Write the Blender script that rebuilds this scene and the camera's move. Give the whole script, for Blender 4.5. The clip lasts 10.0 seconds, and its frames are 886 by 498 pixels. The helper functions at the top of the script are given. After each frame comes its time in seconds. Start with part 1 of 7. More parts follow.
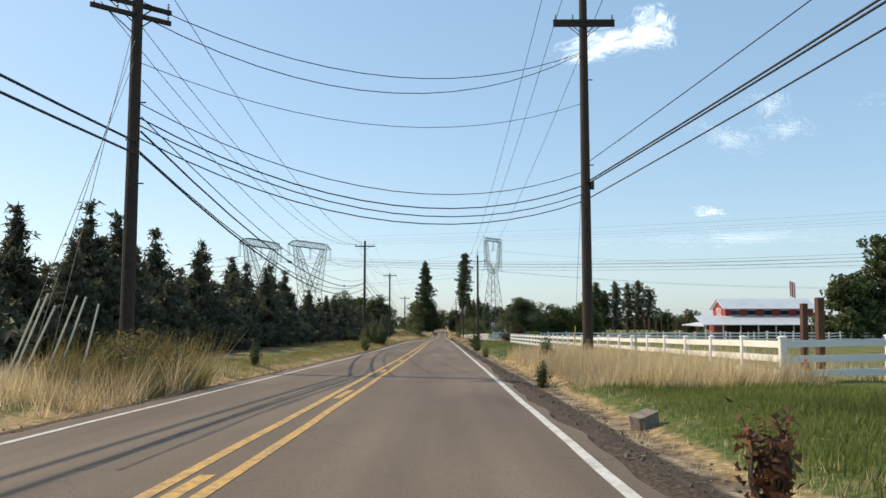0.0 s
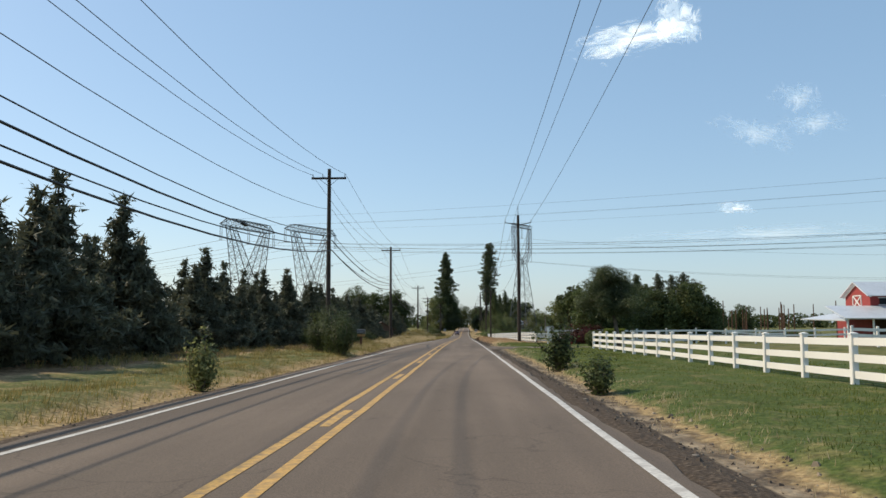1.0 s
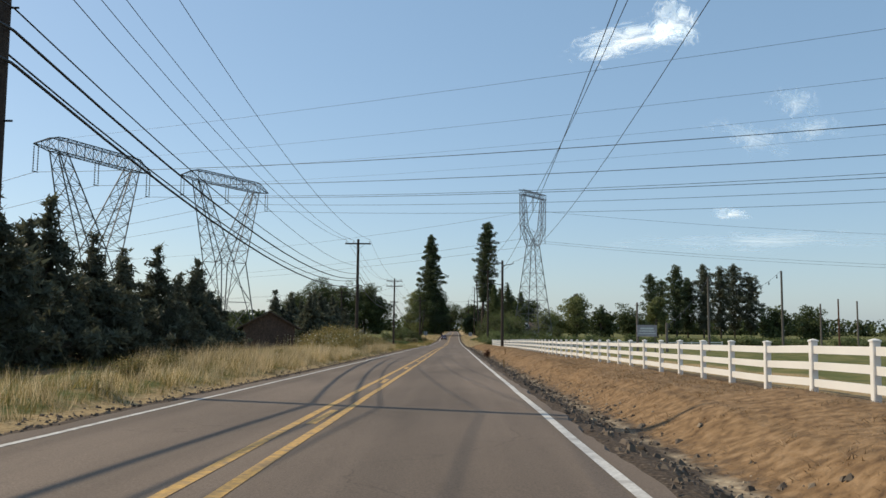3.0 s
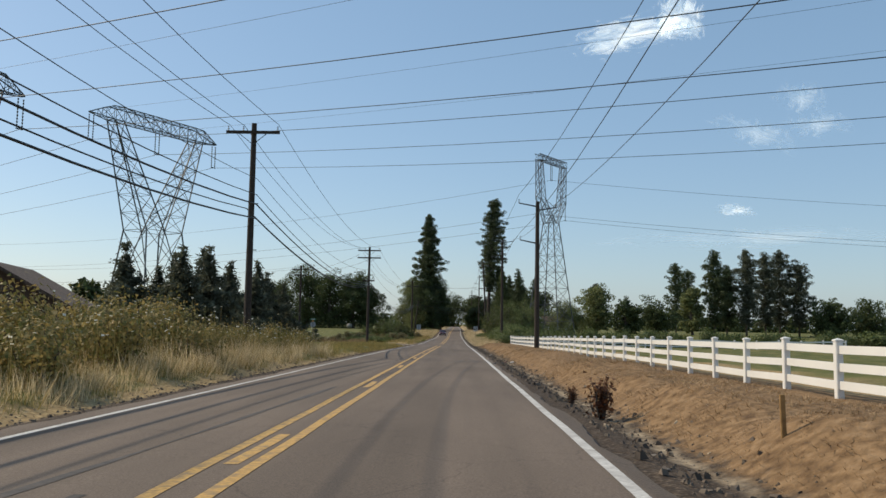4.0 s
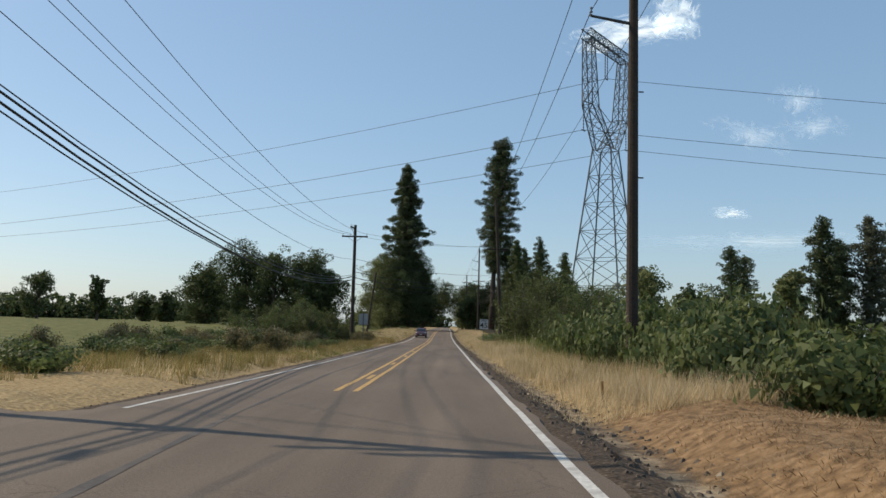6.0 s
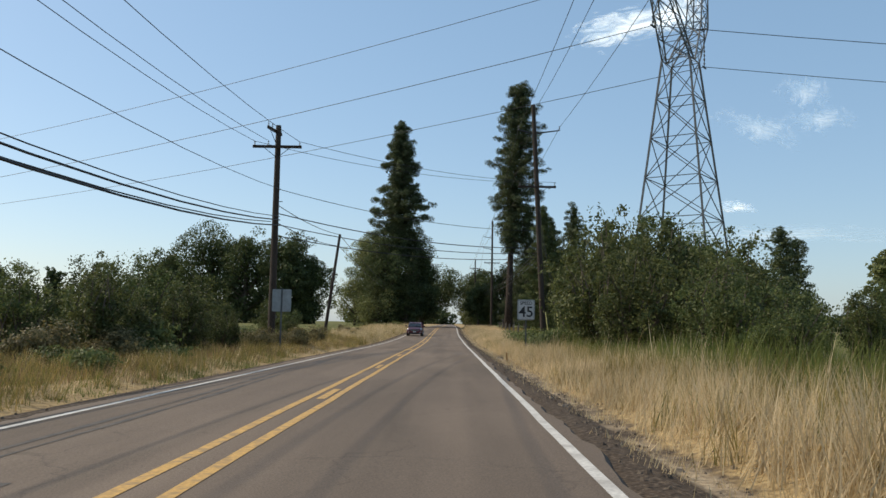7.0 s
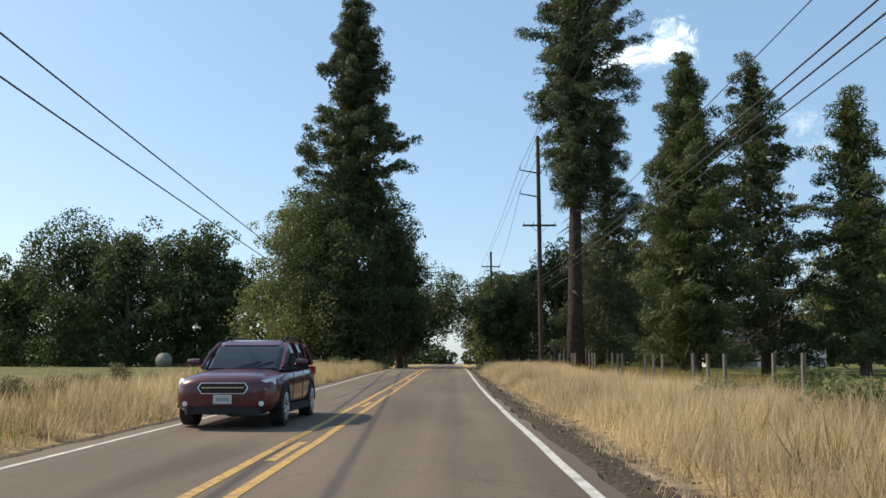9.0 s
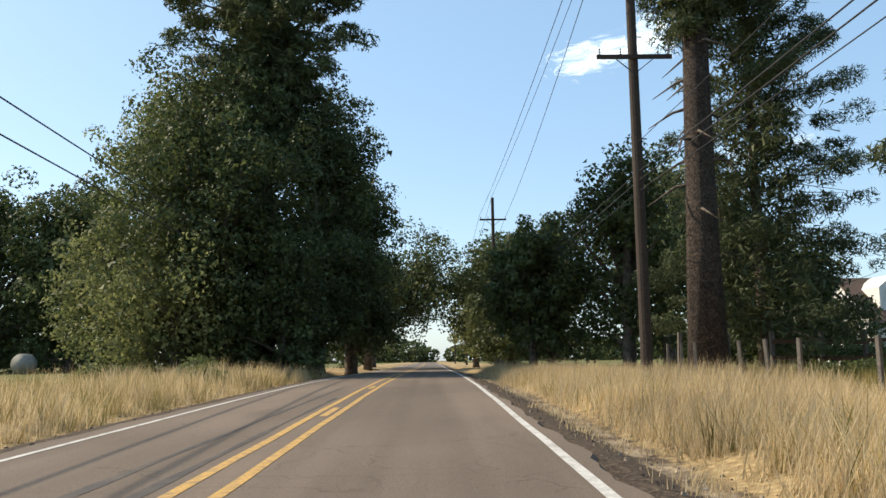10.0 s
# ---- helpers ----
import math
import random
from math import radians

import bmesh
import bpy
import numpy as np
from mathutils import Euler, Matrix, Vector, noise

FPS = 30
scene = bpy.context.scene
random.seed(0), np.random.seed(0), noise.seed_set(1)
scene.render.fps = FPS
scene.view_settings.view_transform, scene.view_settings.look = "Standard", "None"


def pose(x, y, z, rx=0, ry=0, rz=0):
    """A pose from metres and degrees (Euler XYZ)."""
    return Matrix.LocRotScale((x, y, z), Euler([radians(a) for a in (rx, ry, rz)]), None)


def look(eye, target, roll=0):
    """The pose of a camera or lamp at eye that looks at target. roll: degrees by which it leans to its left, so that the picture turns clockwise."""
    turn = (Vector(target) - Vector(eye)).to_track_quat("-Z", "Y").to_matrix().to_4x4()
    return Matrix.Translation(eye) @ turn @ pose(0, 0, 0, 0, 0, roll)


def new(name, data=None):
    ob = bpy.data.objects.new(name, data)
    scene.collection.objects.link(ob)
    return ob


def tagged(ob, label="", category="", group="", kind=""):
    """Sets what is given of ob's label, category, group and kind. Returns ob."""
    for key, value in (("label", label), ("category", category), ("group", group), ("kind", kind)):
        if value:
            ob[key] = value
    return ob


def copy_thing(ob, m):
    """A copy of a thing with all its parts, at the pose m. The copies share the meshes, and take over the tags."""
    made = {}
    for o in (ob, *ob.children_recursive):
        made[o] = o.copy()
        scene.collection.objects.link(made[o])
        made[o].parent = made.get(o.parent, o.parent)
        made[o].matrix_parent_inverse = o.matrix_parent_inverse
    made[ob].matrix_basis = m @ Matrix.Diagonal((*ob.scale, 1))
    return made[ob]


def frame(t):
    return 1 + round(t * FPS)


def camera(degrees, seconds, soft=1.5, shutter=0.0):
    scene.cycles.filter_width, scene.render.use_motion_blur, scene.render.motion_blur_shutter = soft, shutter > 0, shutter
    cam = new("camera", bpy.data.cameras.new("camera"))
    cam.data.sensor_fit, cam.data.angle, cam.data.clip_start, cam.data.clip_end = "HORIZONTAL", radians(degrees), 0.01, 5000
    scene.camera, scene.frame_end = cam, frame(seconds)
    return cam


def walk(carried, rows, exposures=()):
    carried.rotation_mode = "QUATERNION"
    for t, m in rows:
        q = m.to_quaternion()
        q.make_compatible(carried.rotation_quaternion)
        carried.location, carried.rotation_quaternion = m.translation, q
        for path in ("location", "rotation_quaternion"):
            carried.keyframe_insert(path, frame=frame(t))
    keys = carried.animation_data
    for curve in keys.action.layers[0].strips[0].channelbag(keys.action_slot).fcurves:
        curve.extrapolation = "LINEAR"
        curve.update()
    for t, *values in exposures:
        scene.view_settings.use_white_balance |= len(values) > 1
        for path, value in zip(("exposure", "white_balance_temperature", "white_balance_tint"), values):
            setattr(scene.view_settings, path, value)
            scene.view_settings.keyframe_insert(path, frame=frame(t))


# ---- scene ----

cam = camera(55.9, 10.0)
# seconds, eye x y z, yaw, pitch, roll
PATH = [
    (0.0, 1.58, 0.00, 1.03, -0.03, 5.17, 0.01),
    (0.5, 1.49, 19.51, 0.78, 0.68, 5.19, 0.32),
    (1.0, 1.46, 38.88, 0.57, 1.49, 5.11, 0.18),
    (1.5, 1.43, 58.19, 0.39, 1.78, 4.52, 0.20),
    (2.0, 1.44, 77.56, 0.21, 0.86, 4.88, -0.34),
    (3.5, 1.50, 135.73, -0.50, 0.86, 5.43, -0.71),
    (4.0, 1.51, 154.54, -0.76, 0.87, 5.10, -0.93),
    (4.5, 1.53, 173.14, -1.00, 0.52, 4.67, -0.89),
    (5.0, 1.60, 192.16, -1.24, -0.03, 4.80, -1.20),
    (5.5, 1.67, 210.97, -1.52, 0.03, 5.32, -1.61),
    (7.0, 1.75, 262.47, -2.18, 0.41, 5.07, -1.05),
    (7.5, 1.69, 278.72, -2.30, 0.45, 5.59, -1.04),
    (8.0, 1.69, 294.61, -2.40, 0.51, 6.18, -0.44),
    (8.5, 1.69, 310.60, -2.51, 0.68, 7.00, -0.06),
    (9.0, 1.70, 326.54, -2.52, 0.35, 7.81, 0.08),
    (9.5, 1.65, 342.16, -2.43, -0.38, 7.89, -0.28),
    (10.0, 1.62, 357.23, -2.28, -0.92, 7.62, 0.82),
]
walk(cam, [(t, pose(x, y, z, 90 + pitch, roll, yaw)) for t, x, y, z, yaw, pitch, roll in PATH],
     [(0.0, 0.2, 6900.0, 10.0), (1.0, 0.0, 6750.0, 10.0), (2.0, 0.0, 6750.0, 10.0), (3.5, -0.2, 6700.0, 10.0), (5.5, -0.22, 6650.0, 10.0), (7.0, -0.06, 6750.0, 10.0), (8.5, 0.15, 6800.0, 10.0), (9.0, 0.24, 6800.0, 10.0), (10.0, 0.46, 6900.0, 10.0)])

# ---- world, sun, exposure ----
SUN_WAY = Vector((-1.0, 0.40, 0.97)).normalized()
world = bpy.data.worlds.new("world")
scene.world = world
world.use_nodes = True
wn = world.node_tree
sky = wn.nodes.new("ShaderNodeTexSky")
sky.sky_type, sky.sun_disc = "NISHITA", False
sky.sun_elevation = math.asin(SUN_WAY.z)
sky.sun_rotation = math.atan2(SUN_WAY.x, SUN_WAY.y)
sky.altitude, sky.air_density, sky.dust_density, sky.ozone_density = 60.0, 1.0, 0.8, 1.0
wn.nodes["Background"].inputs[1].default_value = 0.15
haze = wn.nodes.new("ShaderNodeMix")
haze.data_type = "RGBA"
haze.inputs[0].default_value = 0.42
haze.inputs[7].default_value = (2.0, 3.65, 5.5, 1)      # even blue summer haze over the clear sky
wn.links.new(sky.outputs[0], haze.inputs[6])
wn.links.new(haze.outputs[2], wn.nodes["Background"].inputs[0])
sun_data = bpy.data.lights.new("sun", "SUN")
sun_data.energy, sun_data.angle, sun_data.color = 4.2, radians(0.53), (1.0, 0.885, 0.70)
sun = new("sun", sun_data)
sun.matrix_world = look(SUN_WAY * 100, (0, 0, 0))

# ---- small builders ----
class Shape:
    """Collects corners and faces, and becomes one mesh."""

    def __init__(self):
        self.v, self.f = [], []

    def add(self, v, f):
        n = len(self.v)
        self.v += [tuple(p) for p in v]
        self.f += [tuple(n + i for i in q) for q in f]
        return self

    def box(self, c, s, turn=0.0, chamfer=0.0):
        hx, hy, hz = s[0] / 2, s[1] / 2, s[2] / 2
        ca, sa = math.cos(turn), math.sin(turn)
        if chamfer:
            k = chamfer
            ring = [(-hx + k, -hy), (hx - k, -hy), (hx, -hy + k), (hx, hy - k), (hx - k, hy), (-hx + k, hy), (-hx, hy - k), (-hx, -hy + k)]
        else:
            ring = [(-hx, -hy), (hx, -hy), (hx, hy), (-hx, hy)]
        n = len(ring)
        pts = [(c[0] + x * ca - y * sa, c[1] + x * sa + y * ca, c[2] + z) for z in (-hz, hz) for x, y in ring]
        faces = [tuple(range(n - 1, -1, -1)), tuple(range(n, 2 * n))] + [(i, (i + 1) % n, n + (i + 1) % n, n + i) for i in range(n)]
        return self.add(pts, faces)

    def tube(self, a, b, ra, rb=None, n=8, caps=True):
        a, b = Vector(a), Vector(b)
        rb = ra if rb is None else rb
        d = (b - a)
        if d.length < 1e-6:
            return self
        u = d.orthogonal().normalized()
        w = d.normalized().cross(u)
        pts = [tuple(p + (u * math.cos(k * 2 * math.pi / n) + w * math.sin(k * 2 * math.pi / n)) * r) for p, r in ((a, ra), (b, rb)) for k in range(n)]
        faces = [(k, (k + 1) % n, n + (k + 1) % n, n + k) for k in range(n)]
        if caps:
            faces += [tuple(range(n - 1, -1, -1)), tuple(range(n, 2 * n))]
        return self.add(pts, faces)

    def path(self, pts, radii, n=8):
        pts = [Vector(p) for p in pts]
        start = len(self.v)
        u = (pts[-1] - pts[0]).orthogonal().normalized()
        for i, (p, r) in enumerate(zip(pts, radii)):
            d = (pts[min(i + 1, len(pts) - 1)] - pts[max(i - 1, 0)]).normalized()
            w = d.cross(u).normalized()
            u = w.cross(d).normalized()
            self.v += [tuple(p + (u * math.cos(k * 2 * math.pi / n) + w * math.sin(k * 2 * math.pi / n)) * r) for k in range(n)]
        for i in range(len(pts) - 1):
            for k in range(n):
                a, b = start + i * n + k, start + i * n + (k + 1) % n
                self.f.append((a, b, b + n, a + n))
        last = start + (len(pts) - 1) * n
        self.f += [tuple(range(start + n - 1, start - 1, -1)), tuple(range(last, last + n))]
        return self

    def mesh(self, name):
        me = bpy.data.meshes.new(name)
        me.from_pydata(self.v, [], self.f)
        me.update()
        return me


def part(name, shape, material, parent=None, label="", smooth=False):
    me = shape if isinstance(shape, bpy.types.Mesh) else shape.mesh(name)
    if material is not None and not me.materials:
        me.materials.append(material)
    if smooth:
        me.polygons.foreach_set("use_smooth", [True] * len(me.polygons))
    ob = new(name, me)
    if parent is not None:
        ob.parent = parent
    if label:
        ob["label"] = label
    return ob


def thing(name, label, category, at=(0, 0, 0), turn=0.0, group="", kind=""):
    ob = new(name)
    ob.empty_display_size = 0.3
    ob.matrix_basis = pose(*at, 0, 0, turn)
    return tagged(ob, label, category, group, kind)


def quads(name, centre, u, v, bend=None):
    """A mesh of loose quads: corners centre +- u +- v."""
    n = len(centre)
    pts = np.empty((n, 4, 3))
    pts[:, 0], pts[:, 1], pts[:, 2], pts[:, 3] = centre - u * 0.35 - v, centre + u - v * 0.1, centre + u * 0.3 + v, centre - u + v * 0.15
    if bend is not None:
        pts[:, 2] += bend
    return poly_mesh(name, pts.reshape(-1, 3), 4)


def poly_mesh(name, pts, k):
    n = len(pts) // k
    me = bpy.data.meshes.new(name)
    me.vertices.add(n * k)
    me.vertices.foreach_set("co", np.asarray(pts, dtype=np.float32).ravel())
    me.loops.add(n * k)
    me.loops.foreach_set("vertex_index", np.arange(n * k, dtype=np.int32))
    me.polygons.add(n)
    me.polygons.foreach_set("loop_start", np.arange(0, n * k, k, dtype=np.int32))
    me.update(calc_edges=True)
    return me


# ---- the lie of the land ----
KNOTS = [(0.0, 0.08, 0.00), (37.6, -0.37, 0.06), (106.0, -1.04, -0.06), (151.6, -1.67, -0.05), (197.2, -2.26, -0.02), (242.8, -2.95, 0.05), (288.4, -3.31, 0.07), (318.8, -3.48, 0.08), (349.2, -3.32, 0.02), (379.6, -2.93, 0.17), (425.2, -2.96, 0.37), (486.0, -2.90, 0.58)]
KY = np.array([k[0] for k in KNOTS])
KZ = np.array([k[1] for k in KNOTS])
KX = np.array([k[2] for k in KNOTS])


def glide(y, values):
    y = np.asarray(y, dtype=float)
    m = np.gradient(values, KY)
    j = np.clip(np.searchsorted(KY, y) - 1, 0, len(KY) - 2)
    h = KY[j + 1] - KY[j]
    s = np.clip((y - KY[j]) / h, 0, 1)
    return ((2 * s**3 - 3 * s**2 + 1) * values[j] + (s**3 - 2 * s**2 + s) * h * m[j] + (-2 * s**3 + 3 * s**2) * values[j + 1] + (s**3 - s**2) * h * m[j + 1])


def road_z(y):
    return glide(y, KZ)


def road_x(y):
    return glide(y, KX)


def step(a, b, x):
    s = np.clip((x - a) / (b - a), 0, 1)
    return s * s * (3 - 2 * s)


def wave(x, y):
    return (np.sin(x * 1.9 + np.sin(y * 0.83) * 1.7) + np.sin(y * 1.37 + 1.3 * np.sin(x * 1.1 + 0.4)) + np.sin(x * 0.61 - y * 0.47)) / 3


def lumps(x, y, seed=0.0):
    """Smooth value noise on a unit lattice, from -1 to 1."""
    def at(i, j):
        h = np.sin(i * 127.1 + j * 311.7 + seed * 74.7) * 43758.5453
        return (h - np.floor(h)) * 2 - 1
    i, j = np.floor(x), np.floor(y)
    u, v = x - i, y - j
    u, v = u * u * (3 - 2 * u), v * v * (3 - 2 * v)
    return (at(i, j) * (1 - u) + at(i + 1, j) * u) * (1 - v) + (at(i, j + 1) * (1 - u) + at(i + 1, j + 1) * u) * v


def bank_here(y):
    return step(110, 124, y) * (1 - step(236, 246, y))


def drive_edges(x):
    """Near and far edge of the driveway, which flares where it meets the road."""
    q = 1 - (1 - np.clip((np.asarray(x, float) - 2.7) / 5.0, 0, 1)) ** 2
    return 85.4 + 3.7 * q, 94.0 - 2.6 * q


def drive(x, y):
    """1 on the side drives and the side road."""
    lo, hi = drive_edges(x)
    right = step(lo - 0.6, lo + 0.5, y) * (1 - step(hi - 0.5, hi + 0.6, y)) * step(2.6, 2.8, x)
    left = step(233.0, 234.0, y) * (1 - step(238.6, 239.6, y)) * (1 - step(-2.6, -2.4, x))
    return np.maximum(right, left)


def land(x, y):
    x, y = np.asarray(x, float), np.asarray(y, float)
    off = x - road_x(y)
    z = road_z(y) - 0.015
    rough = (0.06 + 0.05 * bank_here(y)) * lumps(x * 0.9, y * 0.7) + 0.04 * lumps(x * 2.3, y * 1.6, 3.0)
    right = step(3.65, 4.75, off) * (0.02 + 0.27 * bank_here(y)) - 0.13 * step(3.0, 3.6, off) * (1 - step(3.7, 4.6, off))
    left = step(3.2, 4.4, -off) * 0.04 - 0.12 * step(2.8, 3.3, -off) * (1 - step(3.4, 4.4, -off))
    right = right - 0.26 * bank_here(y) * step(5.5, 7.4, off)
    rough = rough * (1 - 0.85 * step(6.4, 7.2, off) * (1 - step(9.0, 10.0, off)))
    flat = 1 - drive(x, y)
    z = z + (right + left) * flat + rough * flat * (step(3.3, 4.6, off) + step(3.2, 4.2, -off))
    return z


def ground_at(x, y):
    return float(land(x, y))


# ---- materials ----
def mat(name, colour, rough=0.8, metal=0.0, scale=6.0, amount=0.25, bump=0.0, bump_scale=40.0, second=None, second_scale=0.6, second_amount=0.3, coat=0.0):
    """A surface with fine grain and broad stains."""
    m = bpy.data.materials.new(name)
    m.use_nodes = True
    t = m.node_tree
    b = t.nodes["Principled BSDF"]
    b.inputs["Roughness"].default_value, b.inputs["Metallic"].default_value = rough, metal
    b.inputs["Coat Weight"].default_value = coat
    tc = t.nodes.new("ShaderNodeTexCoord")
    fine = t.nodes.new("ShaderNodeTexNoise")
    fine.inputs["Scale"].default_value, fine.inputs["Detail"].default_value = scale, 6
    t.links.new(tc.outputs["Object"], fine.inputs["Vector"])
    broad = t.nodes.new("ShaderNodeTexNoise")
    broad.inputs["Scale"].default_value, broad.inputs["Detail"].default_value = second_scale, 4
    t.links.new(tc.outputs["Object"], broad.inputs["Vector"])
    dark = tuple(c * (1 - amount) for c in colour[:3]) + (1,)
    light = tuple(min(1, c * (1 + amount)) for c in colour[:3]) + (1,)
    ramp = t.nodes.new("ShaderNodeValToRGB")
    ramp.color_ramp.elements[0].position, ramp.color_ramp.elements[1].position = 0.3, 0.7
    ramp.color_ramp.elements[0].color, ramp.color_ramp.elements[1].color = dark, light
    t.links.new(fine.outputs["Fac"], ramp.inputs[0])
    mix = t.nodes.new("ShaderNodeMix")
    mix.data_type = "RGBA"
    r2 = t.nodes.new("ShaderNodeMapRange")
    r2.inputs[1].default_value, r2.inputs[2].default_value = 0.45, 0.7
    r2.inputs[4].default_value = second_amount
    t.links.new(broad.outputs["Fac"], r2.inputs[0])
    t.links.new(r2.outputs[0], mix.inputs[0])
    t.links.new(ramp.outputs[0], mix.inputs[6])
    mix.inputs[7].default_value = second or tuple(c * 0.6 for c in colour[:3]) + (1,)
    t.links.new(mix.outputs[2], b.inputs["Base Color"])
    if bump:
        n = t.nodes.new("ShaderNodeTexNoise")
        n.inputs["Scale"].default_value, n.inputs["Detail"].default_value = bump_scale, 4
        t.links.new(tc.outputs["Object"], n.inputs["Vector"])
        bm = t.nodes.new("ShaderNodeBump")
        bm.inputs["Strength"].default_value, bm.inputs["Distance"].default_value = bump, 0.02
        t.links.new(n.outputs["Fac"], bm.inputs["Height"])
        t.links.new(bm.outputs[0], b.inputs["Normal"])
    return m


def leafy(name, a, b, through_light=0.35, rough=0.6, spread=1.0):
    """Leaves or blades: each one takes its own shade between two colours and lets some light through."""
    m = bpy.data.materials.new(name)
    m.use_nodes = True
    t = m.node_tree
    p = t.nodes["Principled BSDF"]
    p.inputs["Roughness"].default_value = rough
    p.inputs["Specular IOR Level"].default_value = 0.25
    g = t.nodes.new("ShaderNodeNewGeometry")
    ramp = t.nodes.new("ShaderNodeValToRGB")
    ramp.color_ramp.elements[0].color, ramp.color_ramp.elements[1].color = a, b
    t.links.new(g.outputs["Random Per Island"], ramp.inputs[0])
    tc = t.nodes.new("ShaderNodeTexCoord")
    n = t.nodes.new("ShaderNodeTexNoise")
    n.inputs["Scale"].default_value, n.inputs["Detail"].default_value = 0.35, 3
    t.links.new(tc.outputs["Object"], n.inputs["Vector"])
    hsv = t.nodes.new("ShaderNodeHueSaturation")
    r = t.nodes.new("ShaderNodeMapRange")
    r.inputs[1].default_value, r.inputs[2].default_value, r.inputs[3].default_value, r.inputs[4].default_value = 0.3, 0.7, 0.7, 1.3
    t.links.new(n.outputs["Fac"], r.inputs[0])
    t.links.new(r.outputs[0], hsv.inputs["Value"])
    t.links.new(ramp.outputs[0], hsv.inputs["Color"])
    t.links.new(hsv.outputs[0], p.inputs["Base Color"])
    tr = t.nodes.new("ShaderNodeBsdfTranslucent")
    t.links.new(hsv.outputs[0], tr.inputs["Color"])
    mx = t.nodes.new("ShaderNodeMixShader")
    mx.inputs[0].default_value = through_light
    t.links.new(p.outputs[0], mx.inputs[1])
    t.links.new(tr.outputs[0], mx.inputs[2])
    t.links.new(mx.outputs[0], t.nodes["Material Output"].inputs[0])
    return m


POLE_WOOD = mat("pole_wood", (0.040, 0.027, 0.020, 1), 0.9, scale=14, amount=0.4, bump=0.5, second=(0.10, 0.075, 0.055, 1))
GREY_WOOD = mat("grey_wood", (0.14, 0.12, 0.10, 1), 0.9, scale=10, amount=0.35, bump=0.4)
STAKE_WOOD = mat("stake_wood", (0.30, 0.17, 0.06, 1), 0.85, scale=12, amount=0.3)
BROWN_WOOD = mat("brown_wood", (0.10, 0.045, 0.022, 1), 0.85, scale=12, amount=0.3, bump=0.4)
BARK = mat("bark", (0.10, 0.078, 0.060, 1), 0.95, scale=5, amount=0.65, bump=1.0, bump_scale=9, second=(0.22, 0.17, 0.13, 1))


def bark_plates():
    """Thick conifer bark: long pale plates between dark furrows."""
    m = mat("pine_bark", (0.115, 0.080, 0.060, 1), 0.95, scale=7, amount=0.55, second=(0.24, 0.185, 0.14, 1))
    t = m.node_tree
    b = t.nodes["Principled BSDF"]
    tc = t.nodes.new("ShaderNodeTexCoord")
    mp = t.nodes.new("ShaderNodeMapping")
    mp.inputs["Scale"].default_value = (7, 7, 1.5)
    t.links.new(tc.outputs["Object"], mp.inputs[0])
    v = t.nodes.new("ShaderNodeTexVoronoi")
    v.feature = "DISTANCE_TO_EDGE"
    t.links.new(mp.outputs[0], v.inputs["Vector"])
    r = t.nodes.new("ShaderNodeMapRange")
    r.inputs[1].default_value, r.inputs[2].default_value, r.inputs[3].default_value = 0.0, 0.22, 0.15
    t.links.new(v.outputs["Distance"], r.inputs[0])
    x = t.nodes.new("ShaderNodeMix")
    x.data_type, x.blend_type = "RGBA", "MULTIPLY"
    x.inputs[0].default_value = 1.0
    t.links.new(b.inputs["Base Color"].links[0].from_socket, x.inputs[6])
    t.links.new(r.outputs[0], x.inputs[7])
    t.links.new(x.outputs[2], b.inputs["Base Color"])
    bm = t.nodes.new("ShaderNodeBump")
    bm.inputs["Strength"].default_value, bm.inputs["Distance"].default_value = 1.0, 0.06
    t.links.new(r.outputs[0], bm.inputs["Height"])
    t.links.new(bm.outputs[0], b.inputs["Normal"])
    return m


PINE_BARK = bark_plates()
STEEL = mat("galvanised_steel", (0.10, 0.107, 0.112, 1), 0.6, 0.4, scale=3, amount=0.2)
DARK_STEEL = mat("dark_steel", (0.05, 0.055, 0.06, 1), 0.5, 0.5)
CABLE = mat("cable_black", (0.018, 0.018, 0.02, 1), 0.6)
PORCELAIN = mat("insulator_glaze", (0.10, 0.09, 0.085, 1), 0.3, amount=0.1)
VINYL = mat("white_vinyl", (0.78, 0.755, 0.70, 1), 0.45, scale=3, amount=0.05, second=(0.55, 0.52, 0.45, 1), second_scale=1.5, second_amount=0.35)


